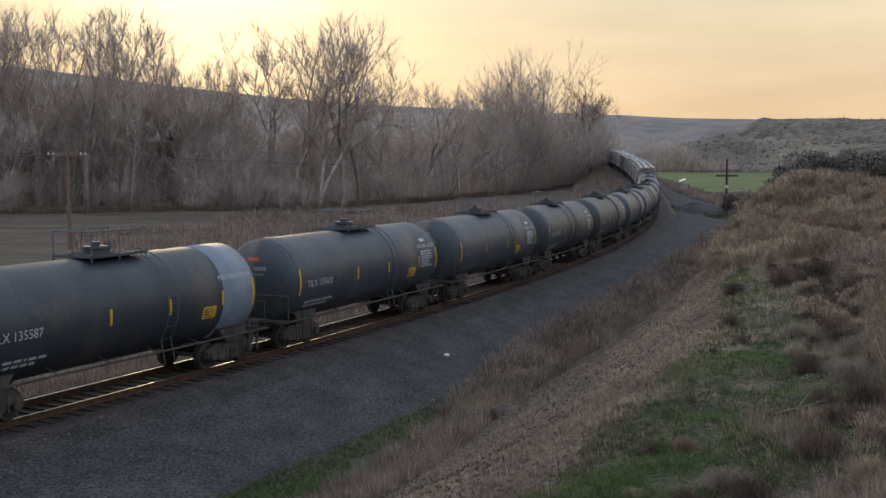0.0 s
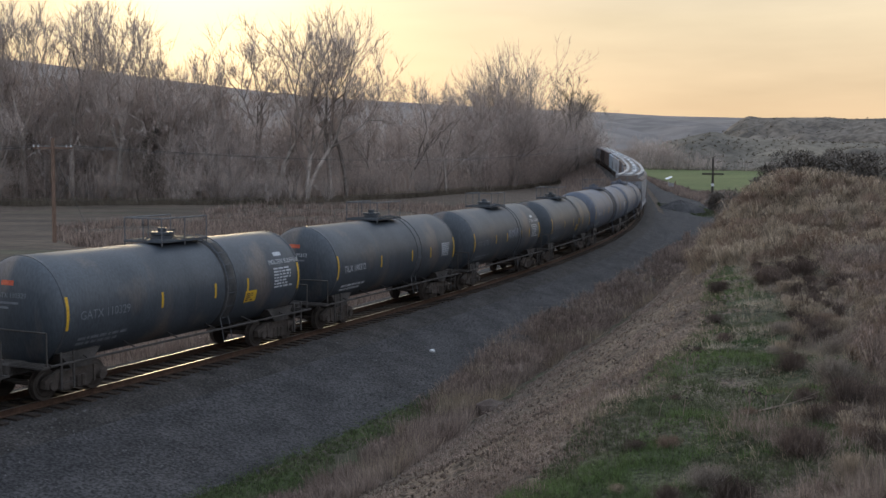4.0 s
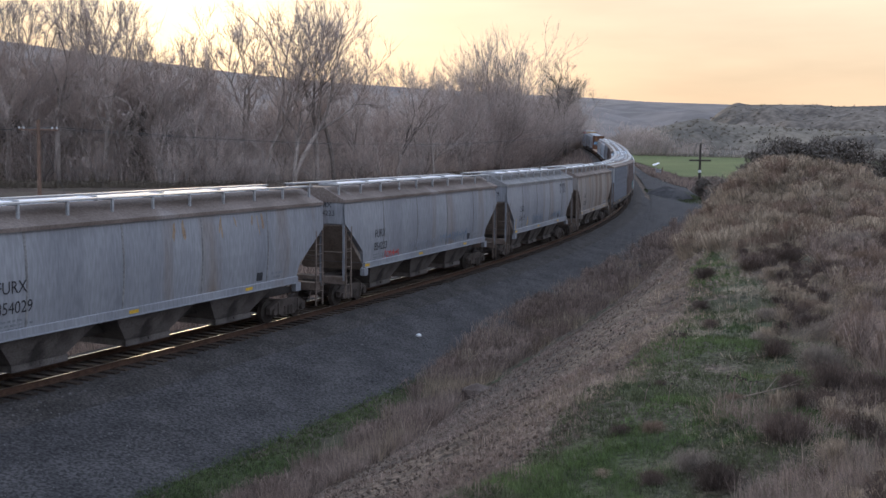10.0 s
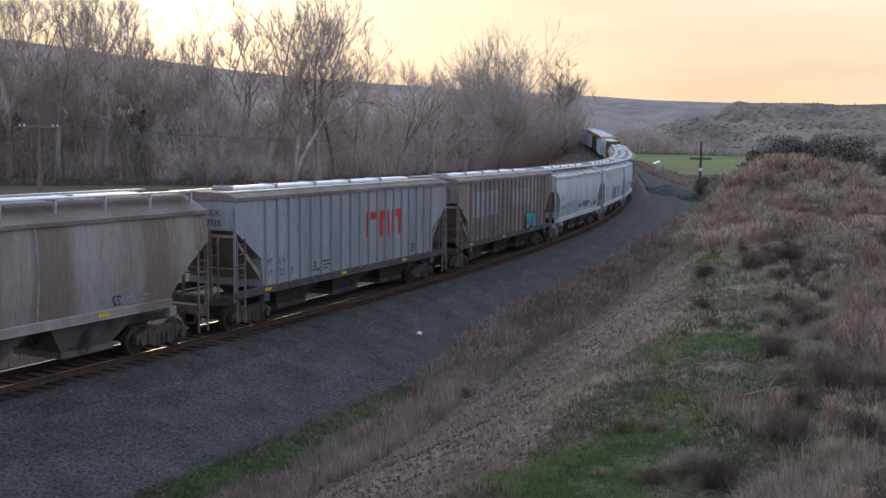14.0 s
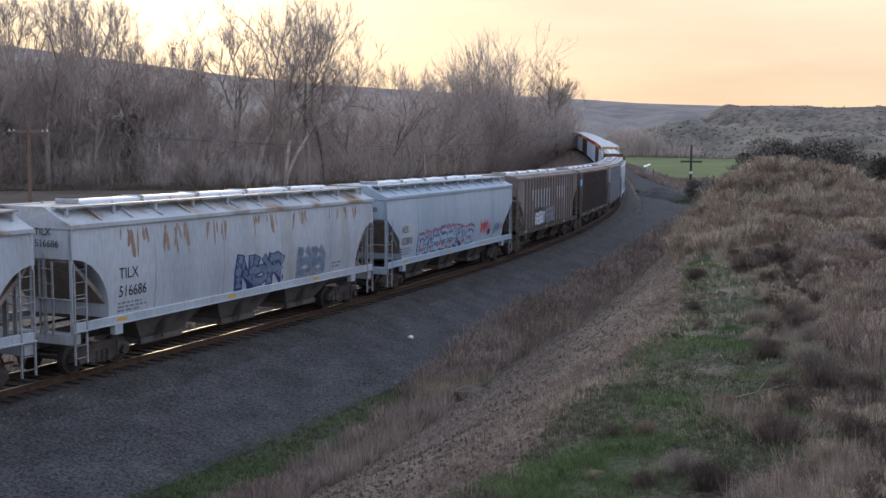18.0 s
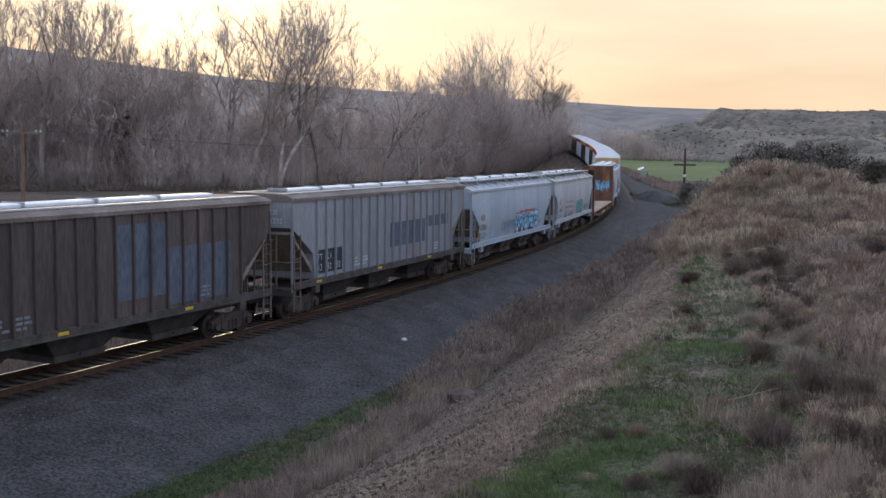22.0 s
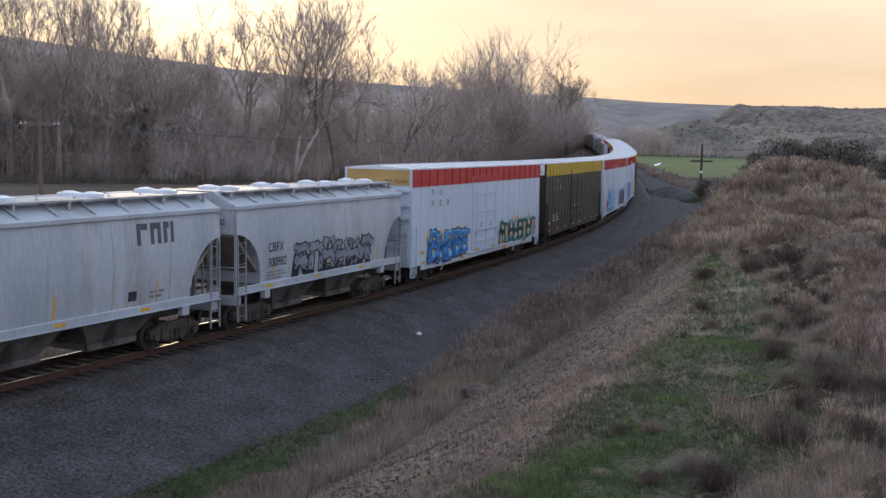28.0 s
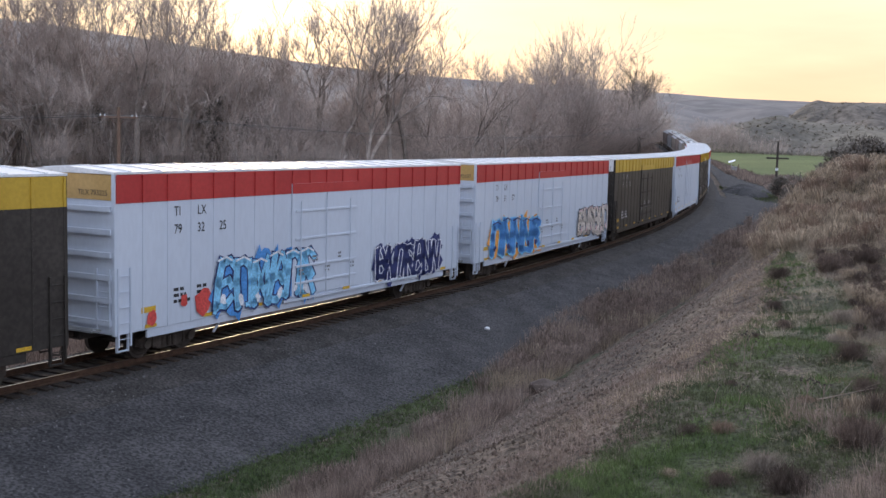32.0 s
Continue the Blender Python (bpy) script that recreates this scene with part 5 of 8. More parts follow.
    bars(car, -3.0, 1.5, 0.68, 1.0, 1, M_WHITEMARK, lambda a, b: -1.57, 8, "lettering")
    couplers(car, L / 2 - 0.22)
    return car


# ---- the cars, from the head of the view to the tail ----
TRAIN = []          # (object, s of its leading end, length, truck half spacing)


def join(ob, lead, L, tc):
    TRAIN.append((ob, lead, L, tc))


SULF = 13.71
TANK_SLACK = (0, -0.05, -0.15, -0.16, -0.27, -0.32, -0.35, -0.4, -0.52, -0.39)
TANKS = [
    ("", {}), ("TILX 135587", {"grey_end": 1, "plate": 3.0, "marks": (-0.9, 1.5, 3.9), "sulfur": "MOLTEN SULFUR"}),
    ("TILX 135602", {"plate": 2.9, "marks": (-1.4, 1.1, 3.8), "sulfur": "MOLTEN SULFUR"}),
    ("GATX 60366", {"plate": 2.2, "marks": (-2.2, 0.9, 2.2, 4.2), "sulfur": "MOLTEN SULFUR", "ink": M_GREYMARK}),
    ("GATX 510095", {"marks": (-1.9, 0.2, 2.6), "sulfur": "MOLTEN SULFUR", "bands": (-5.3, -0.6, -0.3, 5.3), "platform": -0.6}),
    ("GATX 69327", {"plate": 2.6, "marks": (-2.0, -0.1, 1.4, 3.1), "sulfur": "MOLTEN SULFUR", "spill": (1.9,)}),
    ("GATX 110329", {"plate": 2.4, "marks": (-1.7, 0.8, 2.5), "sulfur": "MOLTEN SULPHUR", "ink": M_GREYMARK, "spill": (1.6,)}),
    ("TILX 190312", {"marks": (-1.9, 1.0, 2.9), "panel": 1}),
    ("CITX 35789", {"marks": (-2.2, -0.4, 2.1, 3.5), "sulfur": "MOLTEN SULPHUR", "ink": M_GREYMARK, "tagged": (-0.2, 2.0, 2.1, 2.75, 4, "grey")}),
    ("GATX 208811", {"marks": (-2.1, 0.4, 2.0, 3.2), "panel": 1, "ink": M_GREYMARK, "plate": 1.2}),
]
for i, (number, st) in enumerate(TANKS):
    if not number:
        continue
    st.setdefault("label", "black molten-sulphur tank car with yellow reflective strips")
    st["tc"] = 4.75
    car = tank_car("", SULF, 1.50, 2.32, M_TANK, number, st)
    join(car, 6.99 + TANK_SLACK[i] + SULF * (i - 2), SULF, 4.75)
for i, (number, st) in enumerate((("CRGX 8703", {"marks": (-4.6, -2.0, 1.0, 5.0), "spill": (0.9, 1.6), "panel": 1}), ("CRGX 7983", {"marks": (-5.0, -1.6, 3.0), "panel": 1}))):
    st.update({"label": "slate grey long tank car with a stained shell", "tc": 7.0, "num_x": -7.2, "bands": (-8.2, 1.2, 1.9, 8.2)})
    car = tank_car("", 19.05, 1.54, 2.50, M_TANKGREY, number, st)
    join(car, 115.85 + 18.9 * i, 19.05, 7.0)

A, B, C = 18.49, 18.44, 18.44
HOPS = [
    (19.1, "curved", M_GREYHOP, M_ROOFDUST, {"label": "grey covered hopper car with a dusty brown roof", "mark": "FURX", "number": "854029", "rail": True, "rust": ((9, 14, 3.2, 4.0, 2),)}),
    (A, "curved", M_GREYHOP, M_ROOFDUST, {"label": "grey covered hopper car with scrawls along the sill", "mark": "FURX", "number": "854223", "rail": True, "scrawl": ((6, 9, 1.65, 2.2, 4, "grey", 3), (9.5, 13, 1.7, 2.3, 5, "slate", 4), (3.6, 5, 1.6, 2.0, 2, "red", 8))}),
    (17.3, "curved", M_GREYHOP, M_ROOFGREY, {"label": "pale grey covered hopper car with sprayed scrawls", "mark": "CAIX", "number": "541179", "rail": True, "scrawl": ((5.5, 8, 1.6, 2.3, 4, "slate", 5), (10, 12.6, 1.65, 2.2, 4, "slate", 6)), "logo": ((12.3, 3.25, 0.62, 0.42, M_SLATEMARK, 1),), "stripes": (4.4, 1.9)}),
    (A, "curved", M_TANHOP, M_ROOFDUST, {"label": "rust-dusted covered hopper car with a tan cast", "mark": "FURX", "number": "854305", "rail": True, "rust": ((0.5, 6, 3.0, 4.1, 3), (12, 17, 3.0, 4.0, 5)), "scrawl": ((12.6, 14.0, 1.7, 2.0, 3, "grey", 9),)}),
    (B, "ribbed", M_GREYHOP, M_ROOFDUST, {"label": "grey ribbed hopper car with an orange firm's mark", "mark": "PTLX", "number": "17225", "chutes": M_FRAME, "sill": M_FRAME, "slope": M_SLOPE, "logo": ((9.2, 2.5, 1.05, 0.92, M_BOXRED, 1),), "patches": ((14.4, 15.0, 2.4, 3.0, M_GREYMARK, "dull grey plate"),)}),
    (B, "ribbed", M_BROWNHOP, M_ROOFDUST, {"label": "rusty brown ribbed hopper car with teal graffiti", "mark": "NAHX", "number": "485432", "chutes": M_FRAME, "sill": M_FRAME, "slope": M_SLOPE, "art": ((11.4, 13.4, 1.5, 2.3, 3, "teal", "navy", 12),), "patches": ((2.2, 6.5, 2.6, 3.9, M_GREYHOP, "faded grey paint"), (9, 12.6, 2.9, 3.8, M_GREYHOP, "faded grey paint"))}),
    (C, "round", M_WHITEHOP, M_STAINROOF, {"label": "white covered hopper car with rust along the eaves", "mark": "TILX", "number": "516582", "art": ((3.8, 7.7, 1.6, 2.4, 6, "mist", "slate", 21),), "scrawl": ((7.8, 8.9, 1.75, 2.25, 2, "black", 2), (9.2, 12.2, 1.75, 2.35, 5, "black", 7), (14, 15, 1.7, 2.2, 2, "black", 9)), "rust": ((1, 10, 3.9, 4.15, 8), (12, 17, 3.9, 4.15, 9))}),
    (C, "round", M_WHITEHOP, M_STAINROOF, {"label": "white covered hopper car with orange rust streaks", "mark": "TILX", "number": "516686", "art": ((7.6, 10.4, 1.55, 2.6, 3, "slate", "navy", 23), (11.4, 13.3, 1.6, 2.6, 2, "slate", "grey", 24)), "rust": ((1.6, 3.2, 3.0, 4.0, 1), (3.8, 5.0, 2.9, 4.0, 2), (6, 7, 3.1, 4.0, 3), (8.5, 10, 3.2, 4.0, 4), (11, 12, 3.3, 4.0, 5), (13.5, 16, 3.4, 4.0, 6))}),
    (C, "diag", M_BLUEHOP, M_BLUEHOP, {"label": "pale blue covered hopper car with red and blue graffiti", "mark": "AEX", "number": "023800", "art": ((3.4, 10.8, 1.5, 2.5, 8, "mist", "navy", 31, None, "red"),), "scrawl": ((11.8, 13.4, 1.7, 2.6, 3, "red", 5), (14, 15.4, 1.7, 2.3, 3, "slate", 6)), "patches": ((1.35, 2.95, 1.95, 3.0, M_WHITEHOP, "fresh pale paint behind the number"),)}),
    (B, "ribbed", M_BROWNHOP, M_ROOFDUST, {"label": "rusty brown ribbed hopper car with blanked-out white squares", "mark": "BNHX", "number": "326512", "chutes": M_FRAME, "sill": M_FRAME, "slope": M_SLOPE, "art": ((6.9, 9.4, 1.55, 2.5, 5, "grey", "slate", 41), (4.1, 6.6, 1.55, 2.35, 5, "white", "slate", 42)), "patches": tuple((1.84 + 0.758 * k, 2.42 + 0.758 * k, 3.1 if k == 2 else 2.55 if k < 10 else 2.95, 3.72, M_WHITEHOP, "white square painted over old lettering") for k in (2, 3, 4, 5, 6, 7, 8, 11, 12, 13, 14)) + ((4.1, 6.3, 1.52, 2.62, M_DARKMARK, "black panel behind the graffiti"),)}),
    (B, "ribbed", M_DARKHOP, M_ROOFDUST, {"label": "dark brown ribbed hopper car with faded blue patches", "mark": "NAHX", "number": "462114", "chutes": M_FRAME, "sill": M_FRAME, "slope": M_SLOPE, "ink": M_GREYMARK, "patches": ((9.4, 11.6, 1.9, 4.1, M_FADEBLUE, "faded blue-grey spray"), (11.7, 14.9, 1.55, 3.3, M_FADEBLUE, "faded blue-grey spray"), (0.0, 1.1, 3.5, 3.95, SPRAY["sky"], "pale blue corner"))}),
    (B, "ribbed", M_GREYHOP, M_ROOFDUST, {"label": "weathered grey ribbed hopper car with blue paint blocks", "mark": "PTLX", "number": "133232", "chutes": M_FRAME, "sill": M_FRAME, "slope": M_SLOPE, "patches": ((8.4, 12.2, 2.1, 3.15, M_FADEBLUE, "faded blue paint block"), (12.3, 15.0, 2.75, 3.25, M_FADEBLUE, "faded blue paint block"), (1.9, 3.9, 1.6, 2.5, M_DARKMARK, "black panel behind the mark")), "ink": M_WHITEMARK}),
    (C, "diag", M_BLUEHOP, M_WHITEHOP, {"label": "pale covered hopper car with red-capped blue graffiti", "mark": "AEX", "number": "023651", "art": ((8.6, 13.8, 1.5, 2.6, 5, "sky", "black", 51, None, "white"),), "scrawl": ((5.6, 8.4, 1.55, 2.5, 4, "slate", 8), (9, 13, 2.5, 2.75, 6, "red", 9)), "patches": ((1.35, 2.95, 1.95, 3.0, M_WHITEHOP, "fresh pale paint behind the number"),), "stripes": (1.2, 5.1)}),
    (C, "round", M_WHITEHOP, M_STAINROOF, {"label": "white covered hopper car with pink and green graffiti", "mark": "TILX", "number": "516655", "art": ((4.3, 7.8, 1.5, 2.6, 4, "pink", "slate", 61), (9.3, 12.2, 1.55, 2.5, 4, "teal", "green", 62)), "scrawl": ((12.6, 15, 1.75, 2.2, 4, "grey", 3),), "rust": ((1, 9, 3.95, 4.15, 7), (11, 17, 3.95, 4.15, 8))}),
]
lead = 154.07
SLACK = (-0.55, 0.4, 0.9, 0.2, 0.35, 0.55, 0.4, 0.4, 0.4, 0.3, 0.35, 0.5, 0.3, 0.15)
for (L, form, paint, roof_paint, st), slack in zip(HOPS, SLACK):
    pitch = A if form == "curved" else L
    car = hopper_car(L, form, paint, roof_paint, st)
    join(car, lead + slack, L, st.get("tc", L / 2 - 2.25))
    lead += pitch
car = flat_car(22.4, {"label": "rusty bulkhead flatcar with a bare plank deck"})
join(car, 412.98, 22.4, 22.4 / 2 - 0.42 - 2.4)
for i, st in enumerate((
        {"label": "clean white two-bay hopper car", "mark": "GACX", "number": "53061", "logo": ((8.2, 3.3, 0.62, 0.46, M_SLATEMARK, 2),), "stripes": (2.3, 5.0, 7.2, 9.0)},
        {"label": "pale two-bay hopper car with black graffiti letters", "mark": "CBFX", "number": "300982", "art": ((3.6, 9.4, 1.5, 2.7, 6, "grey", "black", 71),), "stripes": (2.2, 5.9, 9.9)})):
    st.update({"bays": 2, "hatches": "round", "tc": 4.4})
    car = hopper_car(12.88, "round", M_WHITEHOP, M_WHITEHOP, st)
    join(car, 435.38 + 12.88 * i, 12.88, 4.4)
WHITE = (M_BOXWHITE, M_BOXRED, M_BOXTAN)
BLACK = (M_BOXBLACK, M_BOXYELLOW, M_ROOFWHITE)
BOXES = [
    (WHITE, "793204", {"art": ((2.0, 7.0, 1.0, 2.3, 5, "blue", "navy", 81, "yellow", "sky"), (11.9, 18.4, 0.96, 2.2, 8, "green", "white", 82, "orange", "teal"))}),
    (BLACK, "793299", {}),
    (WHITE, "793225", {"art": ((4.0, 9.0, 1.0, 2.6, 6, "sky", "navy", 83, "blue", "white"), (12.8, 17.6, 1.0, 2.35, 7, "navy", "white", 84, "navy", None)), "splats": ((1.3, 1.25, 0.4), (2.6, 1.6, 0.3), (3.4, 1.4, 0.7), (8.9, 1.5, 0.6), (9.6, 1.9, 0.4))}),
    (WHITE, "793157", {"art": ((1.8, 8.0, 1.0, 2.6, 5, "blue", "sky", 85, "orange", "navy"), (14, 19.4, 1.0, 2.6, 6, "cream", "black", 86, None, "pink"))}),
    (BLACK, "793312", {}), (WHITE, "793188", {}), (BLACK, "793340", {}), (WHITE, "793271", {}), (BLACK, "793305", {}), (WHITE, "793266", {}),
]
for i, (cols, number, st) in enumerate(BOXES):
    dark = cols is BLACK
    st.update({"mark": "TILX", "number": number, "ink": M_WHITEMARK if dark else M_DARKMARK, "doorink": M_WHITEMARK if dark else M_GREYMARK, "bars": M_FRAME if dark else M_BOXWHITE,
               "label": "black insulated boxcar with a mustard-yellow band" if dark else ("white insulated boxcar with a red band and graffiti" if st.get("art") else "white insulated boxcar with a red band")})
    car = box_car(20.79, *cols, st)
    join(car, 460.85 + 20.79 * i, 20.79, 20.79 / 2 - 0.42 - 2.55)
# the tail: more hoppers that follow far round the bend
for i in range(7):
    paint = (M_BROWNHOP, M_TANHOP, M_GREYHOP)[i % 3]
    st = {"label": "weathered covered hopper car far down the train", "chutes": M_FRAME}
    car = hopper_car(18.44, "diag", paint, M_ROOFDUST if i % 2 else M_WHITEHOP, st)
    join(car, 669.04 + 18.44 * i, 18.44, 18.44 / 2 - 2.25)


# ---- sleepers ----
def tie_bm():
    return box(-0.115, 0.115, -1.30, 1.30, -0.34, -0.175, 0.012)


tie_me = bpy.data.meshes.new("sleeper")
_bm = tie_bm()
_bm.to_mesh(tie_me)
_bm.free()
tie_me.materials.append(M_TIE)
rnd = random.Random(3)
for k in range(300):
    s = -30 + k * 0.5
    x, y, z, th = on_track(s + rnd.uniform(-0.03, 0.03), rnd.uniform(-0.06, 0.06))
    part("sleeper", tie_me, None, bed, at=pose(x, y, z, 0, 0, math.degrees(th) + rnd.uniform(-1, 1)))
tv, tf = [], []
cube = [(-0.115, -1.3, -0.34), (0.115, -1.3, -0.34), (0.115, 1.3, -0.34), (-0.115, 1.3, -0.34), (-0.115, -1.3, -0.175), (0.115, -1.3, -0.175), (0.115, 1.3, -0.175), (-0.115, 1.3, -0.175)]
quads = [(4, 5, 6, 7), (0, 1, 5, 4), (1, 2, 6, 5), (2, 3, 7, 6), (3, 0, 4, 7)]
for s in np.arange(120, 420, 0.5):
    x, y, z, th = on_track(s)
    q = len(tv)
    tv += [(x + math.cos(th) * a - math.sin(th) * b, y + math.sin(th) * a + math.cos(th) * b, z + c) for a, b, c in cube]
    tf += [tuple(q + i for i in f) for f in quads]
tagged(part("sleepers_beyond", mesh_from("sleepers_beyond", tv, tf, M_TIE), None, bed), kind="stuff")


# ---- scattered small geometry ----
RNG = np.random.default_rng(7)


def blades(base, tip, width, name, material):
    """Flat grass blades, one three-cornered leaf each."""
    n = len(base)
    a = RNG.uniform(0, math.tau, n)
    side = np.stack([np.cos(a), np.sin(a), np.zeros(n)], 1) * np.asarray(width).reshape(-1, 1)
    v = np.stack([base - side, base + side, tip], 1).reshape(-1, 3)
    return tri_mesh(name, v, np.arange(n * 3).reshape(-1, 3), material)


def grass(points, per, h0, h1, lean, width, name, material):
    n = len(points)
    p = np.repeat(points, per, axis=0)
    far = 0.45 + np.hypot(p[:, 0], p[:, 1]) / 18
    h = np.repeat(RNG.uniform(h0, h1, n), per) * RNG.uniform(0.45, 1.1, n * per)
    a = RNG.uniform(0, math.tau, n * per)
    r = np.abs(RNG.normal(0, 1, n * per)) * lean * h
    root = p + np.stack([np.cos(a), np.sin(a), np.zeros(n * per)], 1) * (RNG.uniform(0, 0.3, n * per) * (h + 0.1))[:, None]
    root[:, 2] -= 0.03
    b = a + RNG.normal(0, 0.9, n * per)
    tip = root + np.stack([np.cos(b) * r, np.sin(b) * r, np.maximum(0.2 * h, h - 0.35 * r)], 1)
    return blades(root, tip, width * far * RNG.uniform(0.6, 1.4, n * per), name, material)


def mounds(points, r0, r1, per, width, name, material):
    """Rounded clumps of fine dead stems."""
    n = len(points)
    p = np.repeat(points, per, axis=0)
    r = np.repeat(RNG.uniform(r0, r1, n), per)
    a, e = RNG.uniform(0, math.tau, n * per), np.arcsin(RNG.uniform(0.0, 1, n * per))
    out = np.stack([np.cos(a) * np.cos(e), np.sin(a) * np.cos(e), np.sin(e) * 0.85], 1)
    root = p + out * (r * RNG.uniform(0.05, 0.75, n * per))[:, None]
    tip = p + out * (r * RNG.uniform(0.8, 1.12, n * per))[:, None] + RNG.normal(0, 0.16, (n * per, 3)) * r[:, None]
    tip[:, 2] = np.maximum(tip[:, 2], p[:, 2] + 0.01)
    far = 0.45 + np.hypot(p[:, 0], p[:, 1]) / 18
    return blades(root, tip, width * far * RNG.uniform(0.6, 1.4, n * per), name, material)


def scatter(n, az0, az1, d0, d1, keep):
    """Random ground points in a wedge before the camera, thinning out with distance, where keep(x, y, s, o) holds."""
    az, d = np.radians(RNG.uniform(az0, az1, n)), d0 * (d1 / d0) ** RNG.random(n)
    x, y = np.sin(az) * d, np.cos(az) * d
    s, o = track_coords(x, y)
    oe = o + np.interp(s, PULL_S, PULL) * np.clip((o - 6.5) / 8, 0, 1)
    ok = keep(x, y, s, oe)
    x, y = x[ok], y[ok]
    return np.stack([x, y, ground_z(x, y) + 0.04 * (oe[ok] > 6)], 1)


def stuff(name, me, label, category):
    return tagged(new(name, me), label, category, kind="stuff")


M_DRY = mat("dry_tan_grass", (0.30, 0.232, 0.168), (0.46, 0.372, 0.282), 0.35, fine=3, per_island=0.6, bump=0, thin=0.3)
M_PINK = mat("dry_pinkish_weeds", (0.23, 0.17, 0.142), (0.35, 0.272, 0.228), 0.3, fine=3, per_island=0.6, bump=0, thin=0.3)
M_RUSTWEED = mat("rust_red_weeds", (0.205, 0.14, 0.105), (0.305, 0.222, 0.17), 0.3, fine=3, per_island=0.4, bump=0, thin=0.3)
M_GRASS = mat("fresh_green_grass", (0.075, 0.115, 0.042), (0.125, 0.165, 0.065), 0.4, fine=4, per_island=0.6, bump=0, thin=0.3)
M_DULLGREEN = mat("dull_green_grass", (0.07, 0.085, 0.042), (0.115, 0.13, 0.068), 0.4, fine=4, per_island=0.6, bump=0, thin=0.3)
M_BUSH = mat("tumbleweed_stems", (0.09, 0.062, 0.05), (0.16, 0.115, 0.092), 1.0, fine=8, per_object=0.35, per_island=0.3, bump=0, thin=0.1)
M_PALEBUSH = mat("bleached_stems", (0.25, 0.205, 0.168), (0.35, 0.292, 0.24), 1.0, fine=8, per_object=0.2, per_island=0.3, bump=0, thin=0.3)
M_JUNIPER = mat("dark_juniper_leaf", (0.125, 0.105, 0.09), (0.21, 0.18, 0.152), 1.0, fine=5, per_island=0.4, bump=0)
M_CONIFER = mat("dark_conifer_needles", (0.075, 0.064, 0.05), (0.12, 0.103, 0.08), 1.0, fine=5, per_island=0.3, bump=0)
M_PALEGRASS = mat("bleached_bunch_grass", (0.36, 0.3, 0.23), (0.5, 0.425, 0.335), 0.35, fine=3, per_island=0.4, bump=0, thin=0.3)
M_CLOD = mat("soil_clods", (0.1, 0.073, 0.056), (0.165, 0.12, 0.093), 1.0, fine=8, per_island=0.4)


def patchy(x, y, seed, size):
    return 0.65 * value_noise(x / size, y / size, seed) + 0.35 * value_noise(x / size * 2.7, y / size * 2.7, seed + 1)


def green_zone(x, y, s, oe):
    at = [-14, -8, -4, 0, 6, 12, 16]
    path = np.exp(-((oe - np.interp(s, at, [19.7, 19.5, 19.4, 19.2, 19.1, 18.8, 18.6])) / np.interp(s, at, [2.3, 2.0, 1.7, 1.4, 1.15, 1.0, 0.9])) ** 2) * (s < 20)
    ditch = np.exp(-((oe - np.interp(s, [-6, 4, 14], [7.0, 6.9, 5.8])) / 1.5) ** 2) * (s < 14) * (s > -30)
    return path * 0.70 + ditch * 0.75 + 0.8 * patchy(x, y, 3, 1.7)


# turf under the growth
def turf(name, x0, x1, y0, y1, step, o0, o1, material, lift, label):
    """A sheet of turf on the ground between two side offsets."""
    xs, ys = np.arange(x0, x1, step), np.arange(y0, y1, step)
    X, Y = np.meshgrid(xs, ys)
    s, o = track_coords(X, Y)
    oe = o + np.interp(s, PULL_S, PULL) * np.clip((o - 6.5) / 8, 0, 1) + (patchy(X, Y, 41, 1.5) - 0.5) * 1.6
    Z = ground_z(X, Y) + lift + 0.02 * patchy(X, Y, 43, 0.7)
    inside = (oe > o0) & (oe < o1)
    idx = np.arange(X.size).reshape(X.shape)
    a, b, c, d = idx[:-1, :-1], idx[:-1, 1:], idx[1:, 1:], idx[1:, :-1]
    ok = (inside[:-1, :-1] & inside[:-1, 1:] & inside[1:, 1:] & inside[1:, :-1]).ravel()
    a, b, c, d = (q.ravel()[ok] for q in (a, b, c, d))
    me = tri_mesh(name, np.stack([X.ravel(), Y.ravel(), Z.ravel()], 1), np.concatenate([np.stack([a, b, c], 1), np.stack([a, c, d], 1)]), material, True)
    return stuff(name, me, label, "turf")


M_TURF = mat("bank_turf", (0.085, 0.076, 0.05), (0.058, 0.072, 0.032), 0.45, fine=14, bump=1.0, dist=0.08, c3=(0.14, 0.108, 0.082), amount=0.53, mottle=0.6)
M_DITCHTURF = mat("ditch_turf", (0.05, 0.065, 0.022), (0.085, 0.068, 0.05), 0.5, fine=16, bump=1.0, dist=0.06, mottle=0.5)
turf("bank_turf", -4, 34, 3, 70, 0.6, 18.5, 40, M_TURF, 0.012, "patchy turf and litter on the bank top")
turf("ditch_turf", -30, 22, 6, 80, 0.45, 6.3, 11.2, M_DITCHTURF, 0.01, "dull green and brown turf in the ditch")
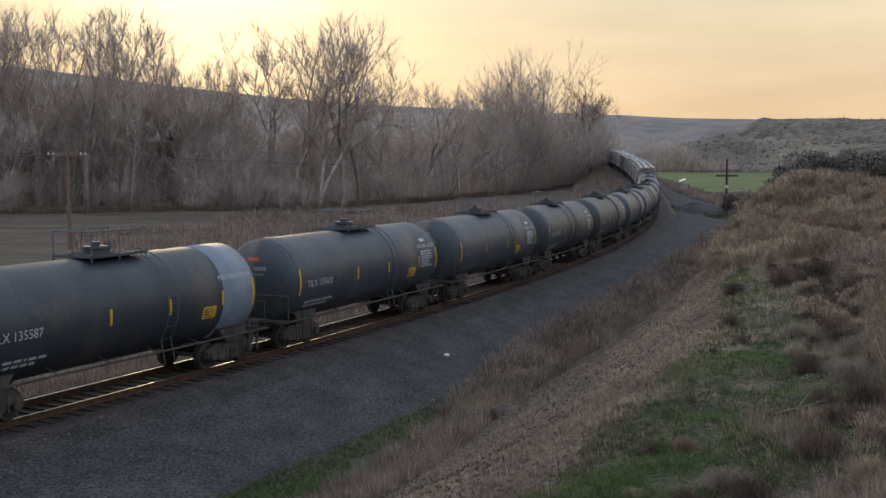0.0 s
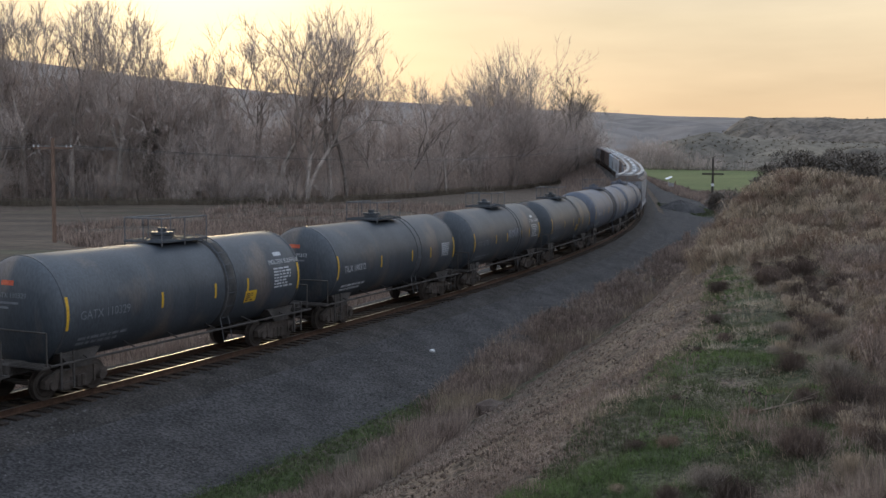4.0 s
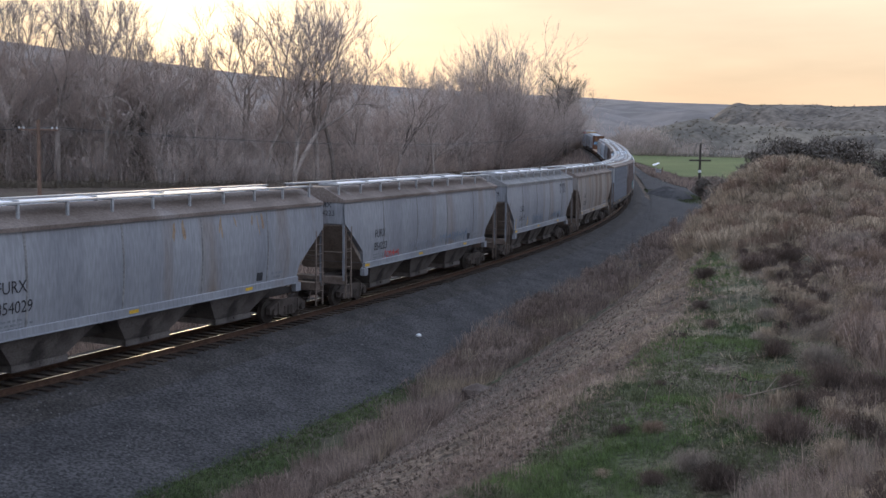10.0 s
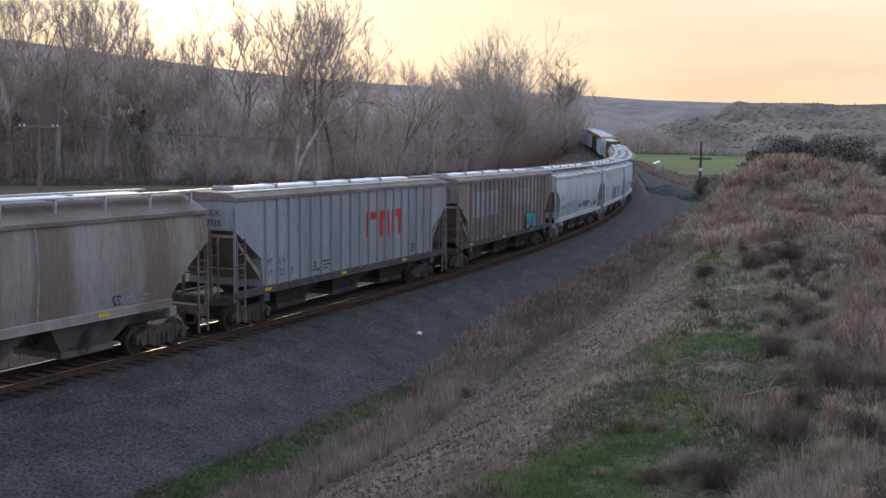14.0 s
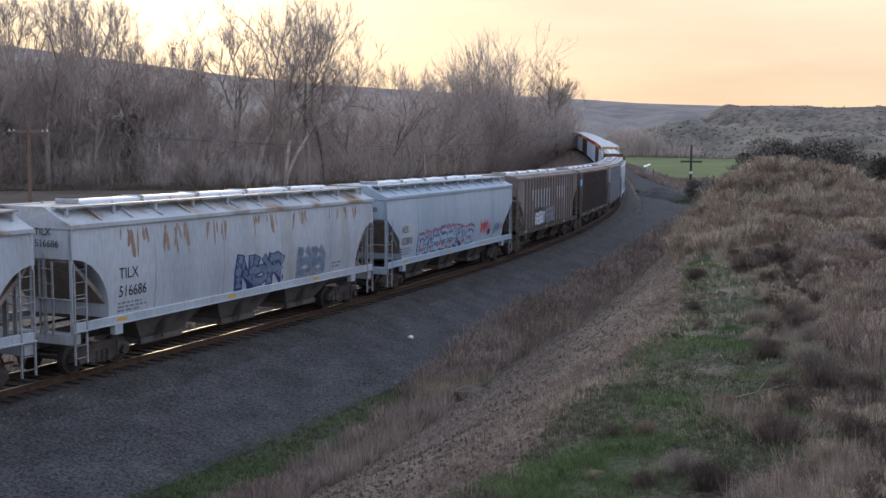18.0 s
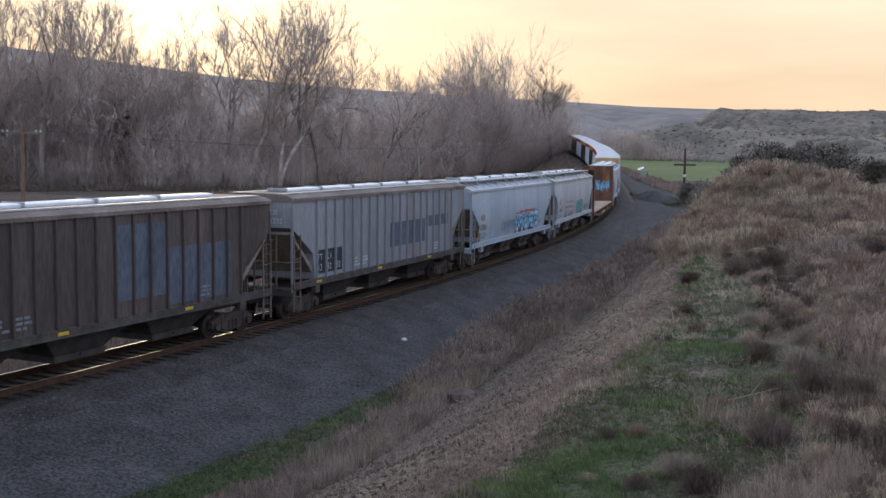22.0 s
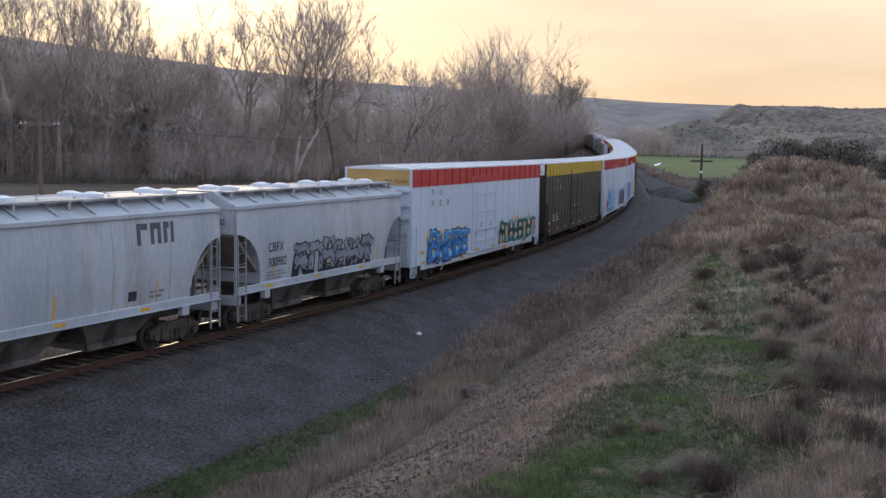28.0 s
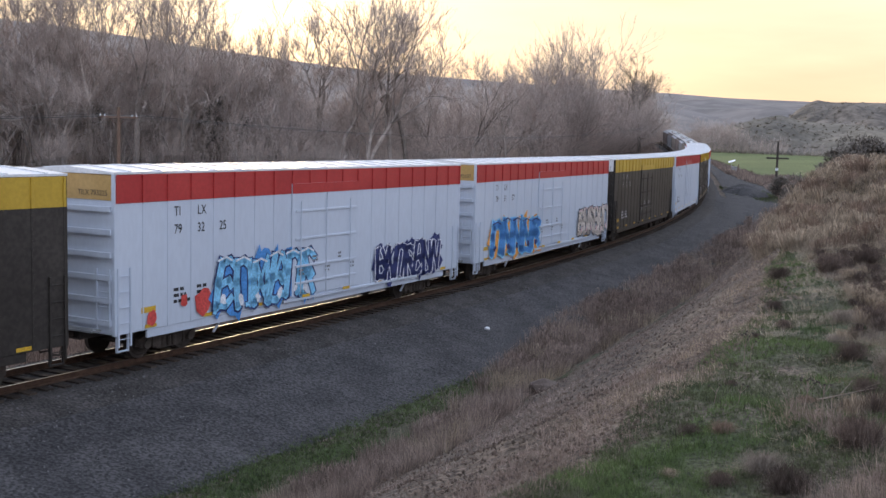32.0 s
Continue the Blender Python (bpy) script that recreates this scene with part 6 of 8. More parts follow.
# near bank top and crest
pts = scatter(90000, -6, 26, 7.5, 75, lambda x, y, s, oe: (oe > np.interp(s, [-6, 4, 12], [19.9, 19.4, 18.6])) & (oe < 40) & (green_zone(x, y, s, oe) < 0.62 + 0.5 * (RNG.random(len(x)) < 0.15)) & (patchy(x, y, 9, 1.1) > 0.46))
stuff("dry_grass", grass(pts[:10000], 10, 0.06, 0.26, 1.1, 0.0028, "dry_grass", M_DRY), "dry tan grass on the bank top", "grass")
pts = scatter(40000, -6, 26, 7.5, 75, lambda x, y, s, oe: (oe > np.interp(s, [-6, 4, 12], [20.4, 19.8, 18.9])) & (oe < 40) & (patchy(x, y, 5, 1.5) > 0.50) & (green_zone(x, y, s, oe) < 0.9))
stuff("dry_weeds", grass(pts[:6500], 11, 0.12, 0.42, 0.8, 0.0027, "dry_weeds", M_PINK), "brown dead weeds on the bank top", "weeds")


def arches(points, r0, r1, per, width, name, material, comb=0.0):
    """Mounds of dead stems that rise, arch over and hang, one thin ribbon a stem."""
    n = len(points)
    p = np.repeat(points, per, axis=0)
    r = np.repeat(RNG.uniform(r0, r1, n), per)
    lead = np.repeat(RNG.uniform(0, math.tau, n), per)
    a = RNG.uniform(0, math.tau, n * per)
    a = np.where(RNG.random(n * per) < comb, lead + RNG.normal(0, 0.5, n * per), a)
    reach, rise = r * RNG.uniform(0.35, 1.1, n * per), r * RNG.uniform(0.5, 1.05, n * per)
    dirn = np.stack([np.cos(a), np.sin(a), np.zeros(n * per)], 1)
    up = np.array([0, 0, 1.0])
    root = p + dirn * (r * RNG.uniform(-0.3, 0.3, n * per))[:, None] + RNG.normal(0, 0.05, (n * per, 3)) * r[:, None]
    root[:, 2] = p[:, 2] - 0.02
    bow = root + dirn * (reach * 0.5)[:, None] + up * rise[:, None]
    tip = root + dirn * reach[:, None] + up * (rise * RNG.uniform(0.2, 0.9, n * per))[:, None] + RNG.normal(0, 0.1, (n * per, 3)) * r[:, None]
    far = (0.45 + np.hypot(p[:, 0], p[:, 1]) / 18) * width * RNG.uniform(0.6, 1.4, n * per)
    b = RNG.uniform(0, math.tau, n * per)
    side = np.stack([np.cos(b), np.sin(b), np.zeros(n * per)], 1) * far[:, None]
    v = np.stack([root - side, root + side, bow - side * 0.7, bow + side * 0.7, tip], 1).reshape(-1, 3)
    f = (np.arange(n * per)[:, None, None] * 5 + np.array([(0, 1, 3), (0, 3, 2), (2, 3, 4)])[None]).reshape(-1, 3)
    return tri_mesh(name, v, f, material)


pts = scatter(6000, -4, 26, 8.5, 60, lambda x, y, s, oe: (oe > np.interp(s, [-6, 4, 12], [20.6, 20.0, 19.0])) & (oe < 38) & (green_zone(x, y, s, oe) < 0.72) & (patchy(x, y, 51, 2.2) > 0.42))
stuff("weed_clumps", arches(pts[:360], 0.14, 0.36, 120, 0.0026, "weed_clumps", M_BUSH, 0.3), "low rounded clumps of dead brown stems", "weeds")
stuff("weed_clumps", arches(pts[420:720], 0.12, 0.32, 110, 0.0026, "weed_clumps", M_DRY, 0.4), "low rounded clumps of dead tan stems", "weeds")
stuff("weed_clumps", mounds(pts[800:1000], 0.12, 0.3, 130, 0.0020, "weed_clumps", M_PALEBUSH), "low rounded clumps of bleached stems", "weeds")
pts = scatter(6000, 8, 26, 17, 60, lambda x, y, s, oe: (oe > 21.8) & (patchy(x, y, 53, 4.0) > 0.36))
stuff("brush_clumps", arches(pts[:300], 0.28, 0.62, 85, 0.0036, "brush_clumps", M_PINK, 0.3), "broad rounded clumps of dead brush", "weeds")
stuff("brush_clumps", arches(pts[300:420], 0.25, 0.55, 85, 0.0036, "brush_clumps", M_RUSTWEED, 0.3), "broad rounded clumps of rusty brush", "weeds")
stuff("brush_clumps", arches(pts[420:560], 0.25, 0.5, 85, 0.0036, "brush_clumps", M_DRY, 0.6), "combed-over clumps of tan bunch grass", "weeds")
# bleached grass fringing the crest and the path
pts = scatter(60000, -6, 20, 9, 60, lambda x, y, s, oe: (oe > 17.2) & (oe < 18.9) & (s > -9) & (patchy(x, y, 93, 1.2) > 0.42))
stuff("crest_grass", grass(pts[:900], 12, 0.06, 0.22, 1.0, 0.0026, "crest_grass", M_DRY), "bleached dry grass along the crest", "grass")
pts = scatter(60000, 4, 20, 14, 60, lambda x, y, s, oe: (oe > 19.0) & (oe < 24) & (s > -4) & (s < 24) & (patchy(x, y, 95, 1.8) > 0.56))
stuff("crest_grass", grass(pts[:900], 12, 0.10, 0.32, 1.0, 0.0026, "crest_grass", M_PALEGRASS), "bleached bunch grass beside the green path", "grass")
# fresh green blades along the path and the ditch
pts = scatter(200000, -8, 24, 7.5, 60, lambda x, y, s, oe: (oe > 18.3) & (oe < 27) & (green_zone(x, y, s, oe) > 0.66 + 0.5 * (patchy(x, y, 57, 0.7) - 0.5) - 0.25 * (RNG.random(len(x)) < 0.15)))
along = track_coords(pts[:, 0], pts[:, 1])[0]
bright = patchy(pts[:, 0], pts[:, 1], 59, 1.6) + 0.12 * np.clip((along - 2) / 8, 0, 1) > 0.55
stuff("green_grass", grass(pts[bright][:14000], 6, 0.05, 0.15, 1.0, 0.0040, "green_grass", M_GRASS), "short fresh green grass along the path", "grass")
stuff("green_grass", grass(pts[~bright][:22000], 6, 0.04, 0.13, 1.1, 0.0040, "green_grass", M_DULLGREEN), "short dull green grass and clover on the bank top", "grass")
pts = scatter(90000, -24, 8, 18, 60, lambda x, y, s, oe: (oe > 5.0) & (oe < 9.6) & (s < 16) & (green_zone(x, y, s, oe) > 0.5 + 0.5 * patchy(x, y, 73, 1.4)))
stuff("green_grass", grass(pts[:5000], 6, 0.06, 0.16, 0.8, 0.0050, "green_grass", M_GRASS), "short fresh green grass in the ditch by the gravel", "grass")
stuff("green_grass", grass(pts[5000:14000], 6, 0.06, 0.16, 0.8, 0.0050, "green_grass", M_DULLGREEN), "short dull green grass in the ditch by the gravel", "grass")
# dead weeds at the foot of the bank
FOOT_S, FOOT_IN, FOOT_OUT = [-30, 0, 4, 9, 18, 26, 42, 65, 80], [9.6, 8.8, 8.0, 6.7, 5.0, 4.8, 4.6, 4.8, 6.0], [12.6, 11.5, 10.4, 9.6, 9.0, 9.2, 12.4, 12.8, 12.8]


def foot_zone(s, oe, inner, outer):
    return (oe > np.interp(s, FOOT_S, FOOT_IN) + inner) & (oe < np.interp(s, FOOT_S, FOOT_OUT) + outer)


pts = scatter(70000, -24, 12, 15, 120, lambda x, y, s, oe: foot_zone(s, oe, 0, 0.4) & (patchy(x, y, 13, 1.8) + 0.14 * (s > 9) - 0.25 * np.exp(-((oe - 7.2) / 1.4) ** 2) * (s < 10) > 0.46))
stuff("ditch_weeds", grass(pts[:10500], 14, 0.2, 0.75, 0.5, 0.0042, "ditch_weeds", M_PINK), "brown dead weeds along the foot of the bank", "weeds")
pts = scatter(30000, -24, 12, 15, 120, lambda x, y, s, oe: foot_zone(s, oe, 0.3, 0.6) & (patchy(x, y, 61, 2.2) > 0.55))
stuff("ditch_weeds", grass(pts[:2600], 14, 0.3, 0.9, 0.45, 0.0042, "ditch_weeds", M_DRY), "tall tan dead weeds along the foot of the bank", "weeds")
pts = scatter(20000, -24, 12, 15, 120, lambda x, y, s, oe: foot_zone(s, oe, 0.3, 0) & (patchy(x, y, 67, 2.5) > 0.45))
stuff("ditch_clumps", arches(pts[:520], 0.3, 0.7, 80, 0.0042, "ditch_clumps", M_PINK, 0.2), "matted brown brush along the foot of the bank", "brush")
# low growth on the flat beyond the bank, by the bend
pts = scatter(50000, 3, 15, 70, 300, lambda x, y, s, oe: (oe > np.interp(s, [60, 75, 95, 125, 165, 200], [5.5, 6.8, 10.0, 13.0, 13.2, 8.0])) & (oe < 26) & (s > 55) & (s < 300) & (oe < 26 - 8 * (s > 225)) & (patchy(x, y, 63, 6) > 0.33))
stuff("bend_weeds", grass(pts[:9000], 9, 0.4, 1.4, 0.5, 0.0075, "bend_weeds", M_PINK), "brown weeds on the flat inside the bend", "weeds")
# thin growth on the soil slope
pts = scatter(50000, -14, 16, 9, 75, lambda x, y, s, oe: (oe > 9.5) & (oe < 18.8) & (patchy(x, y, 17, 1.6) + 0.16 * (oe > 16.6) + 0.1 * (s > 12) > 0.56))
stuff("slope_grass", grass(pts[:9000], 7, 0.05, 0.2, 1.1, 0.0028, "slope_grass", M_PINK), "thin dry grass on the soil slope", "grass")
# the hummock's rusty brush
pts = scatter(60000, 8, 26, 30, 75, lambda x, y, s, oe: (np.hypot((x - 15.6) / 6.6, (y - 48) / 15) < 0.6 + 0.8 * patchy(x, y, 71, 2.5)) & (x < 19.2) & (oe > np.interp(y, [34, 42, 50], [18.5, 16.8, 15.0])) & (patchy(x, y, 23, 3) > 0.22))
mid = patchy(pts[:, 0], pts[:, 1], 29, 4) + 0.06 * (pts[:, 0] - 17.0) > 0.60
stuff("hummock_brush", grass(pts[mid][:4200], 18, 0.3, 0.8, 0.8, 0.0030, "hummock_brush", M_RUSTWEED), "rust-red dry brush covering the hummock", "brush")
stuff("hummock_grass", grass(pts[~mid][:8500], 16, 0.2, 0.62, 0.8, 0.0027, "hummock_grass", M_DRY), "tan dry grass covering the hummock", "grass")
stuff("hummock_clumps", arches(pts[::30][:240], 0.35, 0.8, 120, 0.0036, "hummock_clumps", M_DRY, 0.2), "rounded clumps of tan brush on the hummock", "brush")
stuff("hummock_clumps", arches(pts[7::40][:150], 0.35, 0.8, 120, 0.0036, "hummock_clumps", M_RUSTWEED, 0.2), "rounded clumps of rusty brush on the hummock", "brush")
# weeds beyond the track
pts = scatter(60000, -26, 9, 30, 200, lambda x, y, s, oe: (oe < -3.4) & (oe > -14) & (patchy(x, y, 31, 4) > 0.40 + 0.10 * (oe < -9)))
stuff("trackside_weeds", grass(pts[:9000], 8, 0.3, 0.8, 0.35, 0.0075, "trackside_weeds", M_PINK), "dull dead weeds beyond the track", "weeds")
pts = scatter(40000, -20, 9, 50, 200, lambda x, y, s, oe: (oe < -6) & (oe > np.interp(s, [14, 45, 70], [-22, -34, -60])) & (s > 20) & (s < 150) & (patchy(x, y, 33, 7) > 0.44 + 0.1 * (s < 32)))
stuff("reed_brush", grass(pts[:7500], 12, 0.5, 1.5, 0.35, 0.006, "reed_brush", M_PINK), "brown reedy brush between the track and the field", "brush")

pts = scatter(60000, 3, 13, 150, 380, lambda x, y, s, oe: (oe < -3.6) & (oe > -13) & (s > 130) & (s < 345) & (patchy(x, y, 97, 6) > 0.3))
stuff("trackside_brush", grass(pts[:2600], 14, 0.8, 2.6, 0.5, 0.005, "trackside_brush", M_PINK), "tall brown brush along the far side of the line", "brush")


def lumps(points, size0, size1, name, material):
    """Small eight-sided stones half sunk in the ground."""
    n = len(points)
    base = np.array([(1, 0, 0), (0, 1, 0), (-1, 0, 0), (0, -1, 0), (0, 0, 1), (0, 0, -1)], float)
    tri = np.array([(0, 1, 4), (1, 2, 4), (2, 3, 4), (3, 0, 4), (1, 0, 5), (2, 1, 5), (3, 2, 5), (0, 3, 5)])
    sz = RNG.uniform(size0, size1, (n, 1, 1)) * RNG.uniform(0.6, 1.25, (n, 1, 3))
    a = RNG.uniform(0, math.tau, n)
    v = base[None] * sz + RNG.normal(0, 0.15, (n, 6, 3)) * sz
    c, s_ = np.cos(a)[:, None], np.sin(a)[:, None]
    v = np.stack([v[..., 0] * c - v[..., 1] * s_, v[..., 0] * s_ + v[..., 1] * c, v[..., 2]], 2) + points[:, None, :]
    f = (np.arange(n)[:, None, None] * 6 + tri[None]).reshape(-1, 3)
    return tri_mesh(name, v.reshape(-1, 3), f, material)


def bed_z(o):
    return np.interp(o, [-5.5, -4.2, -2.0, -1.3, 1.3, 1.9, 3.2, 4.8, 6.3, 7.4], [-1.32, -0.86, -0.30, -0.23, -0.23, -0.30, -0.72, -1.12, -1.46, -1.72])


n = 20000
ss = -24 + 130 * RNG.random(n) ** 1.5
oo = RNG.uniform(-3.0, 6.6, n)
tx, ty, tz, tth = on_track(ss, oo)
stuff("ballast_stones", lumps(np.stack([tx, ty, tz + bed_z(oo) + 0.004], 1), 0.016, 0.042, "ballast_stones", M_STONE), "loose grey crushed stone on the track bed", "gravel")
pts = scatter(60000, -16, 16, 9, 70, lambda x, y, s, oe: (oe > 9) & (oe < 18.6))[:9500]
stuff("soil_clods", lumps(pts, 0.008, 0.036, "soil_clods", M_CLOD), "brown soil clods on the bank slope", "soil")


# the gravel spreads into a wide shoulder inside the bend
def shoulder():
    ss, u = np.linspace(62, 200, 100), np.linspace(0, 1, 14)
    S, U = np.meshgrid(ss, u)
    edge = np.interp(S, [62, 80, 100, 130, 165, 200], [6.0, 7.6, 10.5, 13.5, 14.0, 9.0]) + 1.4 * (patchy(S, S * 0, 91, 6.0) - 0.5)
    O = 3.8 + (edge - 3.8) * U
    x, y, _, _ = on_track(S.ravel(), O.ravel())
    z = ground_z(x, y) + np.where(U.ravel() > 0.99, -0.05, 0.12)
    idx = np.arange(S.size).reshape(S.shape)
    a, b, c, d = idx[:-1, :-1].ravel(), idx[:-1, 1:].ravel(), idx[1:, 1:].ravel(), idx[1:, :-1].ravel()
    me = tri_mesh("gravel_shoulder", np.stack([x, y, z], 1), np.concatenate([np.stack([a, c, b], 1), np.stack([a, d, c], 1)]), M_GRAVEL, True)
    return tagged(new("gravel_shoulder", me), "dark gravel shoulder inside the bend of the track", "gravel", kind="structure")


shoulder()
# a dark heap of spare ballast and a green patch on the flat inside the bend
bm = bmesh.new()
rings = []
for k, (rr, hh) in enumerate(((3.8, -0.15), (3.0, 0.35), (1.9, 0.95), (0.9, 1.3), (0.25, 1.4))):
    rings.append([bm.verts.new((math.cos(i * math.tau / 20) * rr * (1 + 0.12 * math.sin(i * 2.3 + k)), math.sin(i * math.tau / 20) * rr * 1.2, hh + 0.08 * math.sin(i * 3.1 + k * 2))) for i in range(20)])
for p, q in zip(rings, rings[1:]):
    for i in range(20):
        bm.faces.new((p[i], p[(i + 1) % 20], q[(i + 1) % 20], q[i]))
bm.faces.new(rings[-1])
tagged(part("gravel_heap", bm, M_GRAVEL, None, at=pose(31.8, 156.4, float(ground_z(np.array([31.8]), np.array([156.4]))[0]))), "dark heap of spare gravel by the track", "gravel heap")
pts = scatter(40000, 9, 16, 120, 220, lambda x, y, s, oe: np.hypot((x - 35.9) / 5, (y - 160.2) / 14) < 0.5 + patchy(x, y, 79, 3))
stuff("green_patch", grass(pts[:2200], 10, 0.15, 0.4, 0.8, 0.006, "green_patch", M_DULLGREEN), "patch of green grass on the flat", "grass")


# ---- single bushes ----
def bush_mesh(stems, comb, flat):
    """A dead bush of unit radius: woody arching stems, and a rounded head of fine twigs."""
    lo = arches(np.zeros((1, 3)), 1.0, 1.0, stems, 0.0105, "branchwork", M_BUSH, comb)
    hi = mounds(np.zeros((1, 3)), 0.88, 0.88, stems * 2, 0.0095, "crown", M_BUSH)
    for me in (lo, hi):
        for v in me.vertices:
            v.co.z *= flat
    return lo, hi


BUSH = [bush_mesh(800, 0.1, 0.85), bush_mesh(800, 0.75, 0.8), bush_mesh(760, 0.35, 0.7)]
rnd = random.Random(12)
LOOKS = {"d": (M_BUSH, "dark brown dried tumbleweed on the grassy bank"), "b": (M_BUSH, "brown dead bush on the bank top"), "p": (M_PALEBUSH, "bleached pale grey tumbleweed on the bank"),
         "g": (M_PALEBUSH, "grey-brown wiry dead bush on the bank"), "r": (M_RUSTWEED, "rust-brown dead bush on the bank"), "t": (M_DRY, "tan bunch grass arching over on the bank")}
BUSHES = [(3.9, 12.1, 0.4, "d"), (4.7, 12.7, 0.3, "r"), (7.7, 22.7, 0.46, "r"), (7.9, 22.2, 0.41, "t"), (7.0, 19.8, 0.44, "p"), (5.9, 16.7, 0.54, "g"), (7.8, 19.8, 0.5, "r"), (6.9, 16.9, 0.43, "t"), (5.3, 14.7, 0.46, "d"),
          (2.8, 11.8, 0.36, "g"), (2.9, 11.1, 0.36, "d"), (2.3, 13.7, 0.21, "b"), (2.7, 13.6, 0.22, "r"), (4.1, 15.0, 0.2, "r"), (3.8, 10.8, 0.18, "b"), (4.2, 10.2, 0.27, "r"), (5.4, 12.9, 0.26, "t"), (4.1, 11.1, 0.35, "t"),
          (7.2, 29.9, 0.41, "b"), (6.0, 25.2, 0.29, "d"), (5.3, 21.4, 0.25, "b"), (6.6, 21.9, 0.36, "g"), (8.5, 29.9, 0.61, "b"), (9.9, 31.4, 0.71, "b"), (8.7, 28.3, 0.43, "t"), (7.9, 24.9, 0.41, "t"), (10.9, 27.9, 0.69, "r"),
          (9.1, 22.9, 0.7, "t"), (5.6, 18.1, 0.37, "b"), (9.9, 28.1, 0.69, "b"), (12.1, 32.5, 0.75, "g"), (12.5, 36.8, 0.72, "r"), (11.7, 38.4, 0.7, "t"), (11.1, 39.9, 0.64, "t"), (12.8, 31.1, 0.69, "d"), (5.9, 20.1, 0.28, "g"),
          (5.0, 15.5, 0.26, "b"), (5.9, 15.1, 0.29, "d"), (3.8, 12.6, 0.17, "g"), (4.6, 20.6, 0.18, "d"), (3.3, 16.2, 0.14, "b"), (1.8, 12.0, 0.16, "t"), (2.3, 11.5, 0.21, "b"), (15.2, 37.9, 0.71, "r"), (14.8, 40.5, 0.66, "t"),
          (1.1, 33.0, 0.35, "b")]
for k, (x, y, r, look_of) in enumerate(BUSHES):
    z = float(ground_z(np.array([x]), np.array([y]))[0])
    r *= 1.08
    ob = thing("bush", LOOKS[look_of][1], "bush", "bushes on the bank", at=pose(x, y, z - 0.03, 0, 0, rnd.uniform(0, 360)) @ Matrix.Diagonal((r, r, r, 1)))
    for name, me in zip(("branchwork", "crown"), BUSH[1 if look_of == "t" else (0, 2)[k % 2]]):
        p = part(name, me, None, ob)
        p.material_slots[0].link = "OBJECT"
        p.material_slots[0].material = LOOKS[look_of][0]

# dry flower stalks with dark seed heads
M_SEED = mat("dark_seed_heads", (0.045, 0.034, 0.028), (0.075, 0.06, 0.05), 8, fine=30)
for x, y, h, n in ((3.9, 18.3, 0.62, 5), (4.05, 18.5, 0.45, 3), (4.0, 14.8, 0.42, 6), (4.25, 14.9, 0.34, 4), (2.8, 14.8, 0.24, 2), (3.1, 14.7, 0.30, 3)):
    z = float(ground_z(np.array([x]), np.array([y]))[0])
    st = thing("dry_stalk", "dry weed stalk with dark seed heads on the crest", "weed", "dry stalks", at=pose(x, y, z - 0.02))
    part("stem", rod((0, 0, 0), (0.03, 0.01, h * 0.86), 0.006, 5, 0.004), M_PINK, st)
    for k in range(n):
        a, u = rnd.uniform(0, math.tau), rnd.uniform(0.75, 1.0)
        tip = Vector((0.03 + math.cos(a) * 0.11 * u, 0.01 + math.sin(a) * 0.11, h * u))
        part("twig", rod((0.02, 0.007, h * u * 0.62), tip, 0.004, 4, 0.0025), M_PINK, st)
        bm = bmesh.new()
        bmesh.ops.create_icosphere(bm, subdivisions=1, radius=0.021, matrix=Matrix.Translation(tip) @ Matrix.Diagonal((1, 1, 0.75, 1)))
        part("seed_head", bm, M_SEED, st, "dark round seed head")
z = float(ground_z(np.array([4.6]), np.array([15.0]))[0])
br = thing("dead_branch", "bare pale dead branch lying in the weeds", "branch", at=pose(4.6, 15.0, z + 0.06, 0, -4, 8))
part("stem", rod((-0.42, 0, 0.0), (0.4, 0.05, 0.1), 0.012, 6, 0.006), M_PALEBUSH, br)
part("twig", rod((-0.1, 0.01, 0.03), (0.2, 0.22, 0.2), 0.007, 5, 0.003), M_PALEBUSH, br)
part("twig", rod((0.1, 0.03, 0.06), (0.42, -0.12, 0.22), 0.006, 5, 0.003), M_PALEBUSH, br)


def stone(name, x, y, z, sx, sy, sz, material, label):
    bm = bmesh.new()
    bmesh.ops.create_icosphere(bm, subdivisions=2, radius=1.0)
    for v in bm.verts:
        v.co *= 1 + 0.25 * (noise.noise(v.co * 1.3 + Vector((x, y, 0))))
        v.co = Vector((v.co.x * sx, v.co.y * sy, v.co.z * sz))
    ob = part(name, bm, material, None, at=pose(x, y, z))
    return tagged(ob, label, "stone")


M_PALEROCK = mat("pale_rock", (0.55, 0.55, 0.56), (0.68, 0.68, 0.68), 4, fine=30)
M_BROWNROCK = mat("brown_rock", (0.09, 0.065, 0.055), (0.15, 0.115, 0.095), 3, fine=20)
x, y, z, _ = on_track(13.4, 4.3)
stone("stone", x, y, z - 0.97, 0.12, 0.1, 0.08, M_PALEROCK, "small white stone lying on the dark gravel")
stone("boulder", 1.1, 32.1, float(ground_z(np.array([1.1]), np.array([32.1]))[0]) + 0.1, 0.5, 0.35, 0.28, M_BROWNROCK, "brown half-buried boulder at the foot of the bank")


